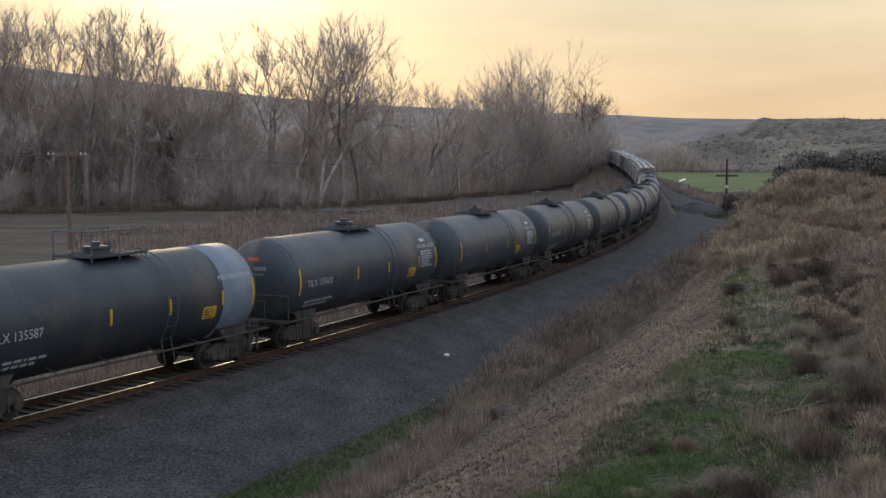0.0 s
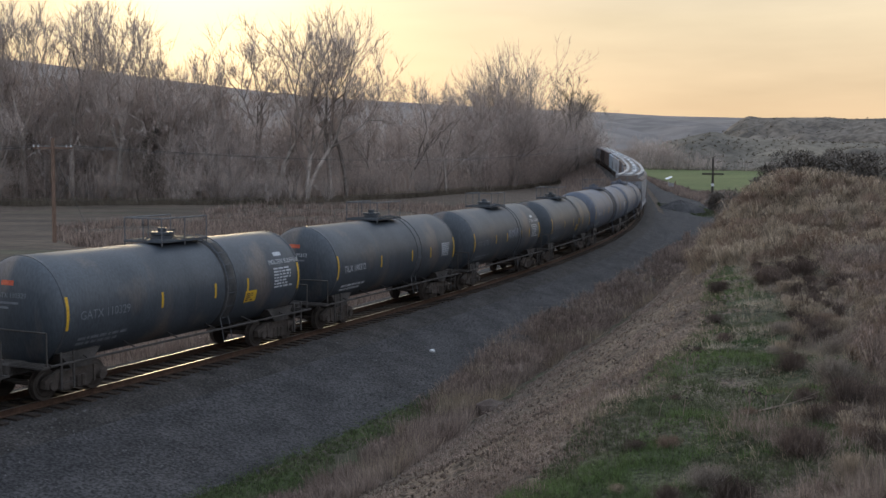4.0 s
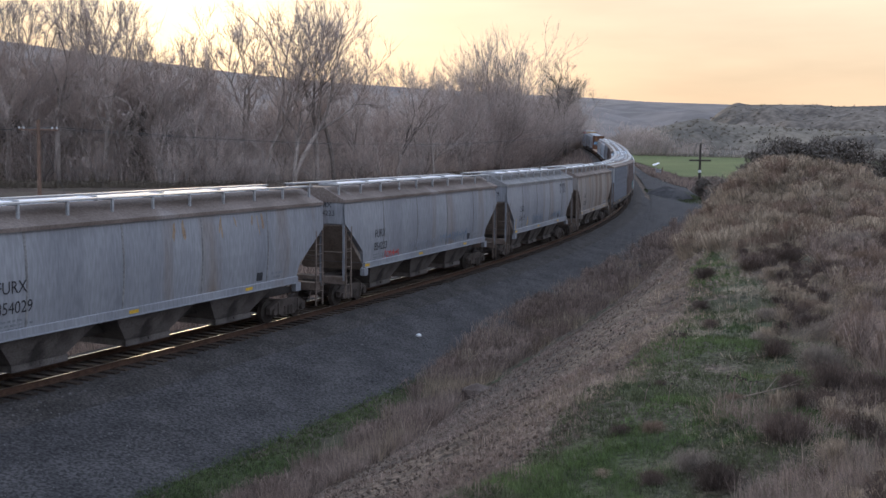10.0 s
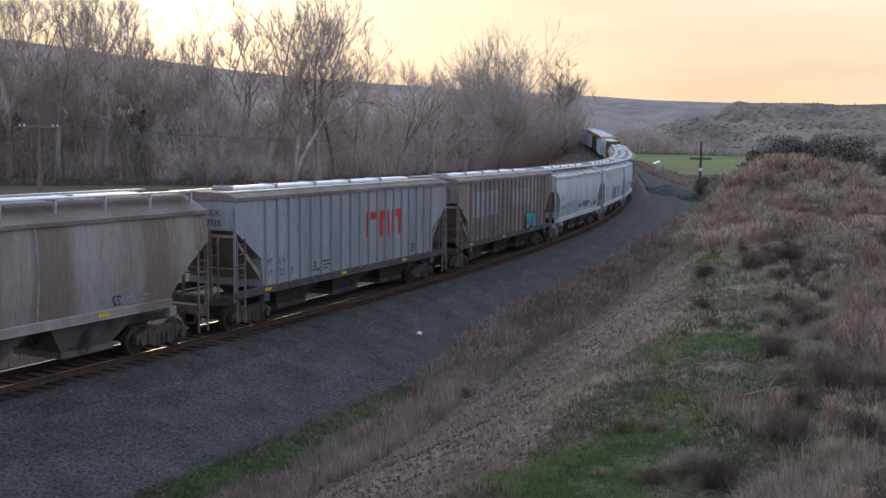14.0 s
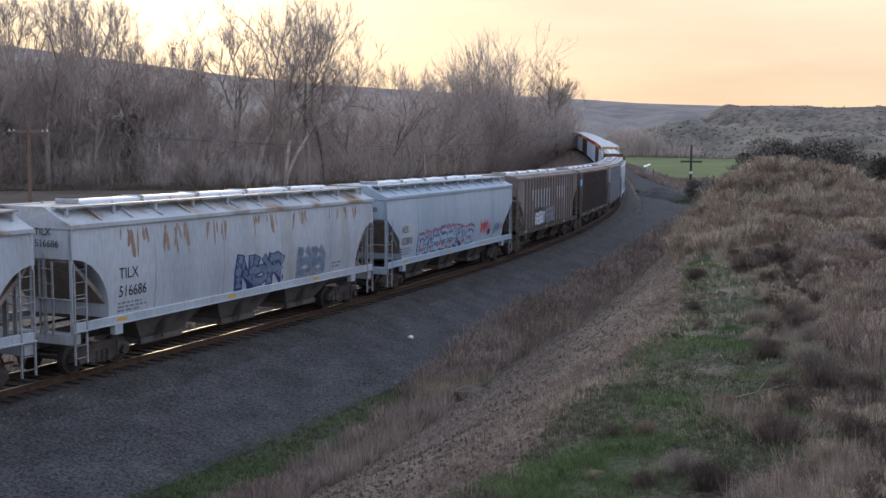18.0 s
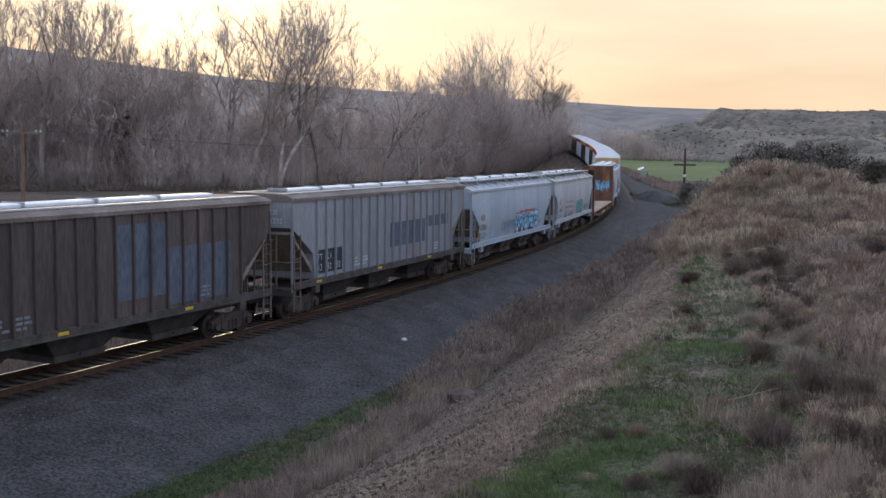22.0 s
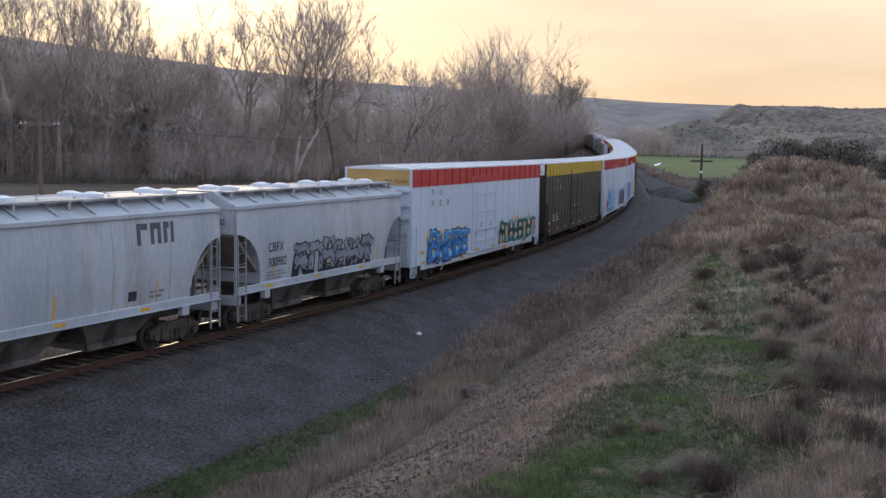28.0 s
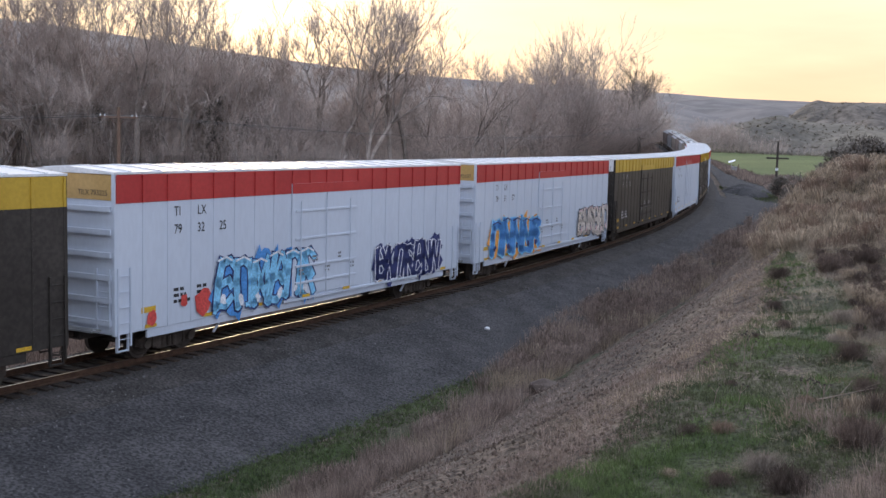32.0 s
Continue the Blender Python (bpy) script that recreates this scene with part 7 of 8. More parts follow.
# dark evergreen shrubs beyond the hummock
def juniper_mesh(seed, n, name):
    """A rounded evergreen shrub of unit half-width and unit height, made of many small leaf sprays on lobes."""
    rng = np.random.default_rng(seed)
    k = 16
    a, u = rng.uniform(0, math.tau, k), rng.uniform(0.12, 0.8, k)
    rr = np.sqrt(np.clip(1 - (u - 0.3) ** 2 / 0.5, 0.05, 1)) * rng.uniform(0.25, 0.72, k)
    lobes = np.stack([np.cos(a) * rr, np.sin(a) * rr, u], 1)
    size = rng.uniform(0.2, 0.36, k)
    d = rng.normal(0, 1, (n, 3))
    d /= np.linalg.norm(d, axis=1, keepdims=True)
    j = rng.integers(0, k, n)
    p = lobes[j] + d * np.array([1.0, 1.0, 0.6]) * (size[j] * rng.uniform(0.55, 1.0, n))[:, None]
    p[:, 2] = np.maximum(p[:, 2], 0.02)
    t = p + (d * 0.05 + rng.normal(0, 0.05, (n, 3))) * np.array([1.0, 1.0, 0.5])
    return blades(p, t, np.full(n, 0.026), name, M_JUNIPER)


JUN = [juniper_mesh(i, 6500, "evergreen_shrub") for i in (4, 5, 6)]
# x, y, half-width, height
JUNS = [(37.4, 152.6, 2.4, 3.6), (40.4, 152.0, 2.2, 3.2), (43.0, 155.0, 2.3, 3.4), (16.6, 63.9, 1.3, 3.3), (15.4, 62.1, 0.85, 2.9), (21.8, 74.9, 1.5, 4.6), (23.6, 76.5, 1.7, 4.5), (21.2, 70.9, 1.4, 3.35), (18.7, 67.5, 1.0, 3.2), (25.8, 77.8, 1.4, 3.6),
        (28.5, 81.1, 1.8, 4.5), (30.7, 82.5, 1.75, 4.3), (27.3, 75.2, 1.5, 3.4), (25.3, 73.8, 1.2, 2.9), (34.9, 88.4, 1.0, 3.0), (36.1, 87.9, 1.1, 2.2), (22.2, 57.9, 0.7, 1.9), (21.3, 52.9, 0.9, 1.2), (19.9, 50.3, 0.6, 0.8), (23.1, 72.4, 1.35, 2.8), (21.5, 73.6, 1.6, 4.5), (22.9, 74.4, 1.6, 4.4), (25.0, 76.0, 1.6, 4.2)]
for i, (x, y, r, h) in enumerate(JUNS):
    z = float(ground_z(np.array([x]), np.array([y]))[0])
    ob = new("evergreen_shrub", JUN[i % 3])
    ob.matrix_basis = pose(x, y, z - 0.1, 0, 0, i * 77) @ Matrix.Diagonal((r * 1.45, r * 1.45, h, 1))
    tagged(ob, "dark evergreen shrub on the rise behind the bank", "shrub", "evergreen shrubs")


M_BLUFF = mat("bluff_soil", (0.115, 0.095, 0.078), (0.2, 0.165, 0.132), 0.03, fine=0.3, bump=1.0, dist=0.8, c3=(0.08, 0.07, 0.058), amount=0.55, mottle=0.3)
M_SAGEBRUSH = mat("sagebrush_leaf", (0.165, 0.142, 0.115), (0.245, 0.21, 0.165), 0.1, fine=1.0, per_island=0.35, bump=0, thin=0.4)
# ---- fields ----
def draped(name, s0, s1, o0, o1, ns, no, material, lift, label, category):
    ss, oo = np.meshgrid(np.linspace(s0, s1, ns), np.linspace(o0, o1, no))
    x, y, _, _ = on_track(ss.ravel(), oo.ravel())
    z = ground_z(x, y) + lift
    idx = np.arange(ns * no).reshape(no, ns)
    a, b, c, d = idx[:-1, :-1].ravel(), idx[:-1, 1:].ravel(), idx[1:, 1:].ravel(), idx[1:, :-1].ravel()
    me = tri_mesh(name, np.stack([x, y, z], 1), np.concatenate([np.stack([a, c, b], 1), np.stack([a, d, c], 1)]), material, True)
    return tagged(new(name, me), label, category, kind="structure")


draped("ploughed_field", -60, 175, -12.5, -85, 100, 60, M_FIELD, 0.12, "bare brown ploughed field beside the railway", "field")
draped("green_field", 216, 408, 18, 230, 60, 60, M_GREEN, 0.15, "bright green winter crop field", "field")


# ---- hills ----
def hill(name, az0, az1, d0, d1, d2, tops, material, seed, rough, amp, label, na=140, nd=40):
    """Land that climbs from d0 to its skyline at d1 (as the tangent above the eye, by azimuth) and runs on to d2."""
    az = np.radians(np.linspace(az0, az1, na))
    dd = np.concatenate([np.linspace(d0, d1, nd), np.linspace(d1, d2, 6)[1:]])
    A, D = np.meshgrid(az, dd)
    X, Y = np.sin(A) * D, np.cos(A) * D
    top = np.interp(np.degrees(A), [t[0] for t in tops], [t[1] for t in tops]) * d1 + EYE[2]
    u = np.clip((D - d0) / (d1 - d0), 0, 1)
    z0 = ground_z(X, Y) - 1.0
    gully = np.abs(value_noise(X / rough, Y / rough, seed + 5) - 0.5) + 0.5 * np.abs(value_noise(X / rough * 2.3, Y / rough * 2.3, seed + 6) - 0.5) - 0.35
    climb = np.clip(u * (0.85 + 0.3 * patchy(X, Y, seed, rough * 4)), 0, 1) ** 0.9
    Z = z0 + (top - z0) * climb * (u > 0) + gully * rough * amp * np.sin(np.pi * u) ** 0.8 * np.clip((1 - u) * 2.5, 0, 1)
    Z = np.where(u >= 1, top - (D - d1) * 0.02, np.minimum(Z, z0 + (top - z0) * 0.99 + 0.01))
    n, m = len(az), len(dd)
    idx = np.arange(n * m).reshape(m, n)
    a, b, c, d = idx[:-1, :-1].ravel(), idx[:-1, 1:].ravel(), idx[1:, 1:].ravel(), idx[1:, :-1].ravel()
    me = tri_mesh(name, np.stack([X.ravel(), Y.ravel(), Z.ravel()], 1), np.concatenate([np.stack([a, b, c], 1), np.stack([a, c, d], 1)]), material, True)
    return tagged(new(name, me), label, "hill", kind="structure")


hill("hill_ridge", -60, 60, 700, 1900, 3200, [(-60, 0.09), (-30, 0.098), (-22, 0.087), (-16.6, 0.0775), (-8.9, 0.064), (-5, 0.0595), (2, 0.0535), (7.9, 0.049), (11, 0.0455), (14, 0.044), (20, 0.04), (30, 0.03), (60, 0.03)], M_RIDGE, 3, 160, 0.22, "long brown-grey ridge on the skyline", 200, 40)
hill("hill_bluff", 12.7, 60, 520, 690, 1500, [(12.7, 0.0), (13.1, 0.02), (13.5, 0.03), (14.0, 0.038), (14.6, 0.0446), (14.9, 0.0455), (15.4, 0.0438), (17, 0.0440), (18.5, 0.0437), (19.6, 0.042), (21, 0.0424), (22, 0.0434), (24, 0.041), (35, 0.03), (60, 0.03)], M_BLUFF, 8, 26, 0.7, "eroded flat-topped brown bluff", 240, 50)
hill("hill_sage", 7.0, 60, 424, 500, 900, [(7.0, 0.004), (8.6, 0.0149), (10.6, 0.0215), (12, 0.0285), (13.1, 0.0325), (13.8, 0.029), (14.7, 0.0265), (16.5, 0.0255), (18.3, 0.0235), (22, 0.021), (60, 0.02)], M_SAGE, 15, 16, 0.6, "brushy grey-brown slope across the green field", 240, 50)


# ---- bare woods ----
def branch_tree(seed, height, stems, first, kids, spread, lean, slim=1.0, top=5):
    """Segments (from, to, radius, radius, level) of a bare broadleaf tree: each shoot runs on, sends out a side shoot and forks.
    first: length of the stem below its first fork; kids: forks of the stem; spread: how wide the forks open."""
    rng = np.random.default_rng(seed)
    segs = []

    def grow(p, d, length, r, level):
        n = 5 if level == 0 else 3 if level < 4 else 2
        q, dirn, rad = p.copy(), d.copy(), r
        bend = rng.normal(0, 0.05 + 0.02 * level, 3)
        mids = []
        for i in range(n):
            dirn = dirn + bend + rng.normal(0, 0.05 + 0.03 * level, 3) + np.array([0, 0, 0.01 if level == 0 else 0.07])
            dirn /= np.linalg.norm(dirn)
            nxt = q + dirn * length / n
            r2 = max(r * (1 - 0.32 * (i + 1) / n), 0.012)
            segs.append((q, nxt, rad, r2, level))
            q, rad = nxt, r2
            mids.append((q.copy(), dirn.copy(), r2))
        if level >= top or length < 0.5:
            return
        count = kids if level == 0 else (3 if rng.random() < 0.35 else 2)
        turn = rng.uniform(0, math.tau)
        shoots = [(q, dirn, rad, turn + math.tau * k / count + rng.normal(0, 0.4), rng.uniform(0.45, 1.15) if k else rng.uniform(0.1, 0.5), rng.uniform(0.62, 0.95)) for k in range(count)]
        for m in mids[(2 if level == 0 else 0):-1]:
            if rng.random() < 0.42:
                shoots.append((*m, rng.uniform(0, math.tau), rng.uniform(0.9, 1.5), rng.uniform(0.35, 0.7)))
        for q, dirn, rad, ang, wide, k in shoots:
            side = np.cross(dirn, [math.cos(ang), math.sin(ang), 0.2])
            side /= np.linalg.norm(side) + 1e-9
            nd = dirn + side * spread * wide
            nd /= np.linalg.norm(nd)
            grow(q, nd, length * k * (0.92 if level == 0 else 0.86), max(rad * (0.74 if k > 0.6 else 0.5), 0.014), level + (1 if k > 0.5 else 2))
    for k in range(stems):
        a = math.tau * (k + rng.uniform(0, 0.6)) / stems
        tilt = abs(rng.normal(0, 0.06)) if stems == 1 else rng.uniform(0.2, 1.0) * lean
        grow(np.zeros(3), np.array([math.cos(a) * tilt, math.sin(a) * tilt, 1.0]), height * first * rng.uniform(0.8, 1.15), height * (0.0125 if stems == 1 else 0.006) * slim, 0)
    return segs


def tubes(segs, sides, name, material):
    p0 = np.array([s[0] for s in segs])
    p1 = np.array([s[1] for s in segs])
    r0 = np.array([s[2] for s in segs])[:, None, None]
    r1 = np.array([s[3] for s in segs])[:, None, None]
    ax = p1 - p0
    ref = np.where(np.abs(ax[:, 2:3]) > 0.8 * np.linalg.norm(ax, axis=1, keepdims=True), np.array([[1.0, 0, 0]]), np.array([[0, 0, 1.0]]))
    u = np.cross(ax, ref)
    u /= np.linalg.norm(u, axis=1, keepdims=True)
    w = np.cross(ax, u)
    w /= np.linalg.norm(w, axis=1, keepdims=True)
    a = np.arange(sides) * math.tau / sides
    ring = u[:, None, :] * np.cos(a)[None, :, None] + w[:, None, :] * np.sin(a)[None, :, None]
    v = np.concatenate([p0[:, None] + ring * r0, p1[:, None] + ring * r1], 1)
    k = np.arange(sides)
    k2 = (k + 1) % sides
    quad = np.concatenate([np.stack([k, k2, k2 + sides], 1), np.stack([k, k2 + sides, k + sides], 1)])
    f = (np.arange(len(segs))[:, None, None] * sides * 2 + quad[None]).reshape(-1, 3)
    return tri_mesh(name, v.reshape(-1, 3), f, material)


def tree_proto(seed, stems, first, kids, spread, lean, slim=1.0, twigs=2, bark=None, top=5, thick=1.0, shoot=None):
    """Meshes of a tree 20 m high: trunk, branches, crown of twigs."""
    segs = branch_tree(seed, 20.0, stems, first, kids, spread, lean, slim, top)
    k = 20.0 / (max(s[1][2] for s in segs) + 0.8)
    segs = [(s[0] * k, s[1] * k, s[2], s[3], s[4]) for s in segs]
    rng = np.random.default_rng(seed + 50)
    trunk = tubes([s for s in segs if s[4] == 0], 6, "trunk", bark or M_BARK)
    limbs = tubes([s for s in segs if 1 <= s[4] <= 3], 3, "limbs", bark or M_BARK)
    fine = [s for s in segs if s[4] >= 3]
    fa, fb = np.array([s[0] for s in fine]), np.array([s[1] for s in fine])
    b0, b1 = [fa], [fb + (fb - fa) * 0.25]
    ln = np.maximum(np.linalg.norm(fb - fa, axis=1, keepdims=True), 0.3)
    for k in range(twigs):
        st = fa + (fb - fa) * rng.uniform(0.0, 1, (len(fine), 1))
        d = (fb - fa) / ln + rng.normal(0, 0.55, fa.shape) + np.array([0, 0, 0.15])
        b0.append(st)
        b1.append(st + d * rng.uniform(0.4, 1.25, (len(fine), 1)))
    crown = blades(np.concatenate(b0), np.concatenate(b1), np.concatenate([np.full(len(fine), 0.024 * thick)] + [np.full(len(fine), 0.014 * thick)] * twigs), "crown", shoot or M_TWIG)
    return trunk, limbs, crown


M_BIRCH = mat("pale_birch_bark", (0.31, 0.265, 0.24), (0.45, 0.395, 0.36), 1.5, fine=12, per_object=0.25, bump=0.4)
# bark set dark so the sky-backed silhouette sits in this tree's colour
M_DARKBARK = mat("silhouette_dark_bark", (0.12, 0.098, 0.083), (0.20, 0.168, 0.145), 1.5, fine=12, per_object=0.2, bump=0.3)
# tall spreading trees, fans of pale stems, then the understorey
PROTOS = [tree_proto(11, 1, 0.34, 3, 0.62, 0, 1.25, 3, None, 5, 1.5), tree_proto(12, 1, 0.30, 4, 0.72, 0, 1.2, 3, None, 5, 1.5), tree_proto(13, 1, 0.38, 3, 0.66, 0, 1.2, 3, None, 5, 1.5), tree_proto(14, 2, 0.30, 3, 0.62, 0.12, 1.9, 3, None, 5, 1.5),
          tree_proto(15, 5, 0.34, 2, 0.30, 0.30, 1.3, 1, M_BIRCH, 4, 1.2), tree_proto(16, 6, 0.36, 2, 0.28, 0.26, 1.2, 1, M_BIRCH, 4, 1.2), tree_proto(101, 1, 0.46, 3, 0.74, 0, 1.8, 4, M_DARKBARK, 5, 1.5, M_DARKBARK),
          tree_proto(18, 5, 0.20, 2, 0.80, 0.65, 1.7, 2, M_BIRCH, 4, 1.5), tree_proto(19, 6, 0.18, 2, 0.85, 0.75, 1.6, 2, M_BIRCH, 4, 1.5), tree_proto(20, 4, 0.22, 3, 0.80, 0.6, 1.7, 2, M_BARK, 4, 1.5)]


def tree(kind, x, y, h, turn, label):
    z = float(ground_z(np.array([x]), np.array([y]))[0]) - 0.15
    k = h / 20.0
    ob = thing("tree", label, "tree", "bare trees of the wood", at=pose(x, y, z, 0, 0, turn) @ Matrix.Diagonal((k, k, k, 1)))
    for name, me in zip(("trunk", "branchwork", "crown"), PROTOS[kind]):
        part(name, me, None, ob, {"trunk": "", "branchwork": "", "crown": "fine bare twigs"}[name])
    return ob


def toward(px, d):
    """A ground place d metres off in the direction px (pixels of a 1568-wide view along +Y)."""
    a = (px - 784) / 1950
    return d * a / math.hypot(1, a), d / math.hypot(1, a)


rnd = random.Random(21)
BARE = "bare grey-brown deciduous tree in a winter wood"
PALE = "slender pale-barked bare tree in a winter wood"
LIST = [(-330, -30, 204, 1), (-280, -24, 200, 3), (-235, -40, 203, 0), (-190, -16, 198, 2), (-150, -34, 202, 1), (-112, -10, 199, 0), (-72, -30, 201, 3), (-30, -20, 197, 0), (20, -20, 195, 0), (62, -32, 198, 1), (108, -20, 194, 2), (150, -8, 199, 3), (190, -28, 193, 0), (218, 12, 200, 2), (262, 62, 200, 1), (300, 50, 205, 3), (332, 74, 198, 1), (356, 60, 196, 2), (392, 66, 203, 3),
        (430, 16, 200, 0), (470, -22, 192, 1), (522, -14, 190, 3), (562, -2, 194, 0), (592, 34, 200, 2), (640, 108, 214, 1), (672, 104, 222, 3), (704, 106, 226, 1), (742, 128, 232, 2), (768, 132, 238, 0),
        (792, 96, 246, 4), (816, 74, 244, 5), (838, 84, 250, 4), (866, 62, 252, 5), (880, 54, 256, 4), (892, 46, 258, 5), (900, 60, 262, 4), (916, 104, 270, 5), (820, 140, 236, 1), (880, 150, 250, 3), (964, 154, 290, 6), (1000, 132, 300, 6), (1008, 165, 310, 1)]
for px, ytop, d, kind in LIST:
    d += 24 if px > 780 else 4
    x, y = toward(px, d)
    h = EYE[2] + d * (268 + (px - 784) * 0.0137 - ytop) / 1950 + 1.2
    tree(kind, x, y, h, rnd.uniform(0, 360), PALE if kind in (4, 5) else BARE)
WOOD_TOP = ([-360, 0, 240, 380, 600, 700, 850, 920, 1000, 1052], [66, 92, 112, 128, 148, 160, 152, 164, 184, 212])
WOOD_FRONT = ([-360, 0, 500, 700, 900, 1040], [197, 194, 190, 222, 273, 352])
for k in range(180):
    # the understorey: shorter trees branched to the ground
    px = rnd.uniform(-340, 1020) if k < 150 else rnd.uniform(850, 1024)
    d = float(np.interp(px, *WOOD_FRONT)) + rnd.uniform(0, 45)
    x, y = toward(px, d)
    small = rnd.random() < 0.85
    kind = rnd.choice((7, 8, 9)) if small else rnd.choice((0, 1, 2, 3))
    top = float(np.interp(px, *WOOD_TOP)) + (rnd.uniform(-12, 80) if small else rnd.uniform(-35, 20) * (px < 900))
    h = max(5.0, EYE[2] + d * (268 + (px - 784) * 0.0137 - top) / 1950 + 1.2)
    tree(kind, x, y, h, rnd.uniform(0, 360), BARE)


for k in range(64):
    # low crooked shrubs along the wood's edge
    px = rnd.uniform(-200, 960)
    d = float(np.interp(px, *WOOD_FRONT)) + rnd.uniform(-6, 8)
    x, y = toward(px, d)
    tree(rnd.choice((7, 8, 9)), x, y, rnd.uniform(3.5, 9.0), rnd.uniform(0, 360), "low crooked bare shrub at the wood's edge")


def wood_points(n, seed, d0, d1, px0=-360, px1=1052):
    rng = np.random.default_rng(seed)
    px = rng.uniform(px0, px1, n)
    d = np.interp(px, *WOOD_FRONT) + rng.uniform(d0, d1, n)
    a = (px - 784) / 1950
    x, y = d * a / np.hypot(1, a), d / np.hypot(1, a)
    top = EYE[2] + d * (268 + (px - 784) * 0.0137 - np.interp(px, *WOOD_TOP)) / 1950
    return np.stack([x, y, ground_z(x, y)], 1), top - ground_z(x, y)


def saplings(points, heights, per, width, name, material, seed):
    """Slender stems, each with fine side twigs all the way up."""
    rng = np.random.default_rng(seed)
    n = len(points)
    a = rng.uniform(0, math.tau, n)
    lean = np.stack([np.cos(a), np.sin(a), np.zeros(n)], 1) * (heights * rng.uniform(0, 0.8, n))[:, None]
    tip = points + lean + np.array([0, 0, 1.0]) * heights[:, None]
    u = rng.uniform(0.06, 0.95, (n * per, 1)) ** 0.85
    p, t, h = np.repeat(points, per, 0), np.repeat(tip, per, 0), np.repeat(heights, per)[:, None]
    st = p + (t - p) * u
    b = rng.uniform(0, math.tau, n * per)
    out = np.stack([np.cos(b), np.sin(b), rng.uniform(-0.5, 0.9, n * per)], 1)
    en = st + out * (0.10 + 0.12 * (1 - u)) * h * rng.uniform(0.6, 1.2, (n * per, 1))
    return blades(np.concatenate([points, st]), np.concatenate([tip, en]), np.concatenate([np.full(n, width * 1.1), np.full(n * per, width)]), name, material)


M_EDGE = mat("dark_edge_brush", (0.13, 0.105, 0.078), (0.22, 0.18, 0.14), 0.08, fine=1.0, per_island=0.5, bump=0, thin=0.2)
rng = np.random.default_rng(31)
p, top = wood_points(3600, 5, -3, 40)
stuff("thicket", saplings(p, np.clip(top * rng.uniform(0.15, 0.55, len(p)), 1.5, 9), 14, 0.026, "thicket", M_THICKET, 1), "dense bare thicket under the trees", "thicket")
p, top = wood_points(5200, 6, 2, 50)
stuff("thicket_saplings", saplings(p, top * rng.uniform(0.35, 0.95, len(p)), 18, 0.030, "thicket_saplings", M_TWIG, 2), "bare saplings crowding the wood", "thicket")
p, top = wood_points(2000, 8, -6, 14, 840, 1052)
stuff("thicket_saplings", saplings(p, top * rng.uniform(0.35, 1.0, len(p)), 34, 0.03, "thicket_saplings", M_THICKET, 3), "dense brown brush at the end of the wood", "thicket")
p, top = wood_points(3600, 7, -9, 1)
stuff("wood_edge_brush", grass(p, 12, 0.5, 1.9, 0.9, 0.0040, "wood_edge_brush", M_EDGE), "brown brush along the wood's edge", "brush")
# two dark conifers among the bare trees
for px, ytop, d, w in ((256, 176, 206, 4.2), (124, 206, 207, 3.6), (24, 220, 205, 3.8), (300, 230, 207, 3.2)):
    x, y = toward(px, d)
    h = EYE[2] + d * (262 - ytop) / 1950 + 1.2
    rng = np.random.default_rng(int(px))
    n = 4200
    u = rng.uniform(0.03, 1, n) ** 0.8
    a = rng.uniform(0, math.tau, n)
    r = w * (1 - u ** 1.6) ** 0.6 * rng.uniform(0.2, 1.25, n) * (0.7 + 0.5 * np.sin(a * 3 + u * 17) * np.sin(u * 9 + a))
    p = np.stack([np.cos(a) * r, np.sin(a) * r, u * h], 1)
    t = p + np.stack([np.cos(a) * 0.35, np.sin(a) * 0.35, rng.uniform(-0.3, 0.15, n)], 1)
    ob = thing("conifer", "dark narrow conifer among bare trees", "tree", at=pose(x, y, float(ground_z(np.array([x]), np.array([y]))[0]) - 0.1))
    part("trunk", rod((0, 0, 0), (0, 0, h * 0.9), 0.2, 8, 0.04), M_BARK, ob)
    part("crown", blades(p, t + (t - p) * 0.6, np.full(n, 0.14), "crown", M_CONIFER), None, ob)
for hill_name, count, r0, r1 in (("hill_sage", 3600, 0.4, 1.2), ("hill_bluff", 2600, 0.4, 1.1)):
    sm = bpy.data.objects[hill_name].data
    co = np.empty(len(sm.vertices) * 3, dtype=np.float32)
    sm.vertices.foreach_get("co", co)
    co = co.reshape(-1, 3)
    pick = np.random.default_rng(4).choice(240 * 49, count)
    stuff("sagebrush", mounds(co[pick] + RNG.normal(0, 1.2, (count, 3)) * np.array([1, 1, 0]), r0, r1, 9, 0.013, "sagebrush", M_SAGEBRUSH), "grey-brown sagebrush dotted over the hill", "sagebrush")
# brush at the far end of the green field
rng = np.random.default_rng(9)
az = np.radians(np.concatenate([rng.uniform(7.4, 26, 2400), rng.uniform(7.2, 13.5, 2200)]))
d = rng.uniform(424, 480, len(az))
x, y = np.sin(az) * d, np.cos(az) * d
stuff("far_brush", saplings(np.stack([x, y, ground_z(x, y)], 1), rng.uniform(1.5, 4.5, len(az)) * np.where(np.arange(len(az)) < 2400, 1.0, 1.7), 12, 0.04, "far_brush", M_THICKET, 6), "grey-brown brush along the far edge of the field", "brush")
az = np.radians(rng.uniform(7.4, 26, 2600))
d = rng.uniform(419, 424, len(az))
x, y = np.sin(az) * d, np.cos(az) * d
stuff("field_edge_brush", saplings(np.stack([x, y, ground_z(x, y)], 1), rng.uniform(0.6, 1.8, len(az)), 10, 0.04, "field_edge_brush", M_EDGE, 8), "dark low brush along the far edge of the field", "brush")
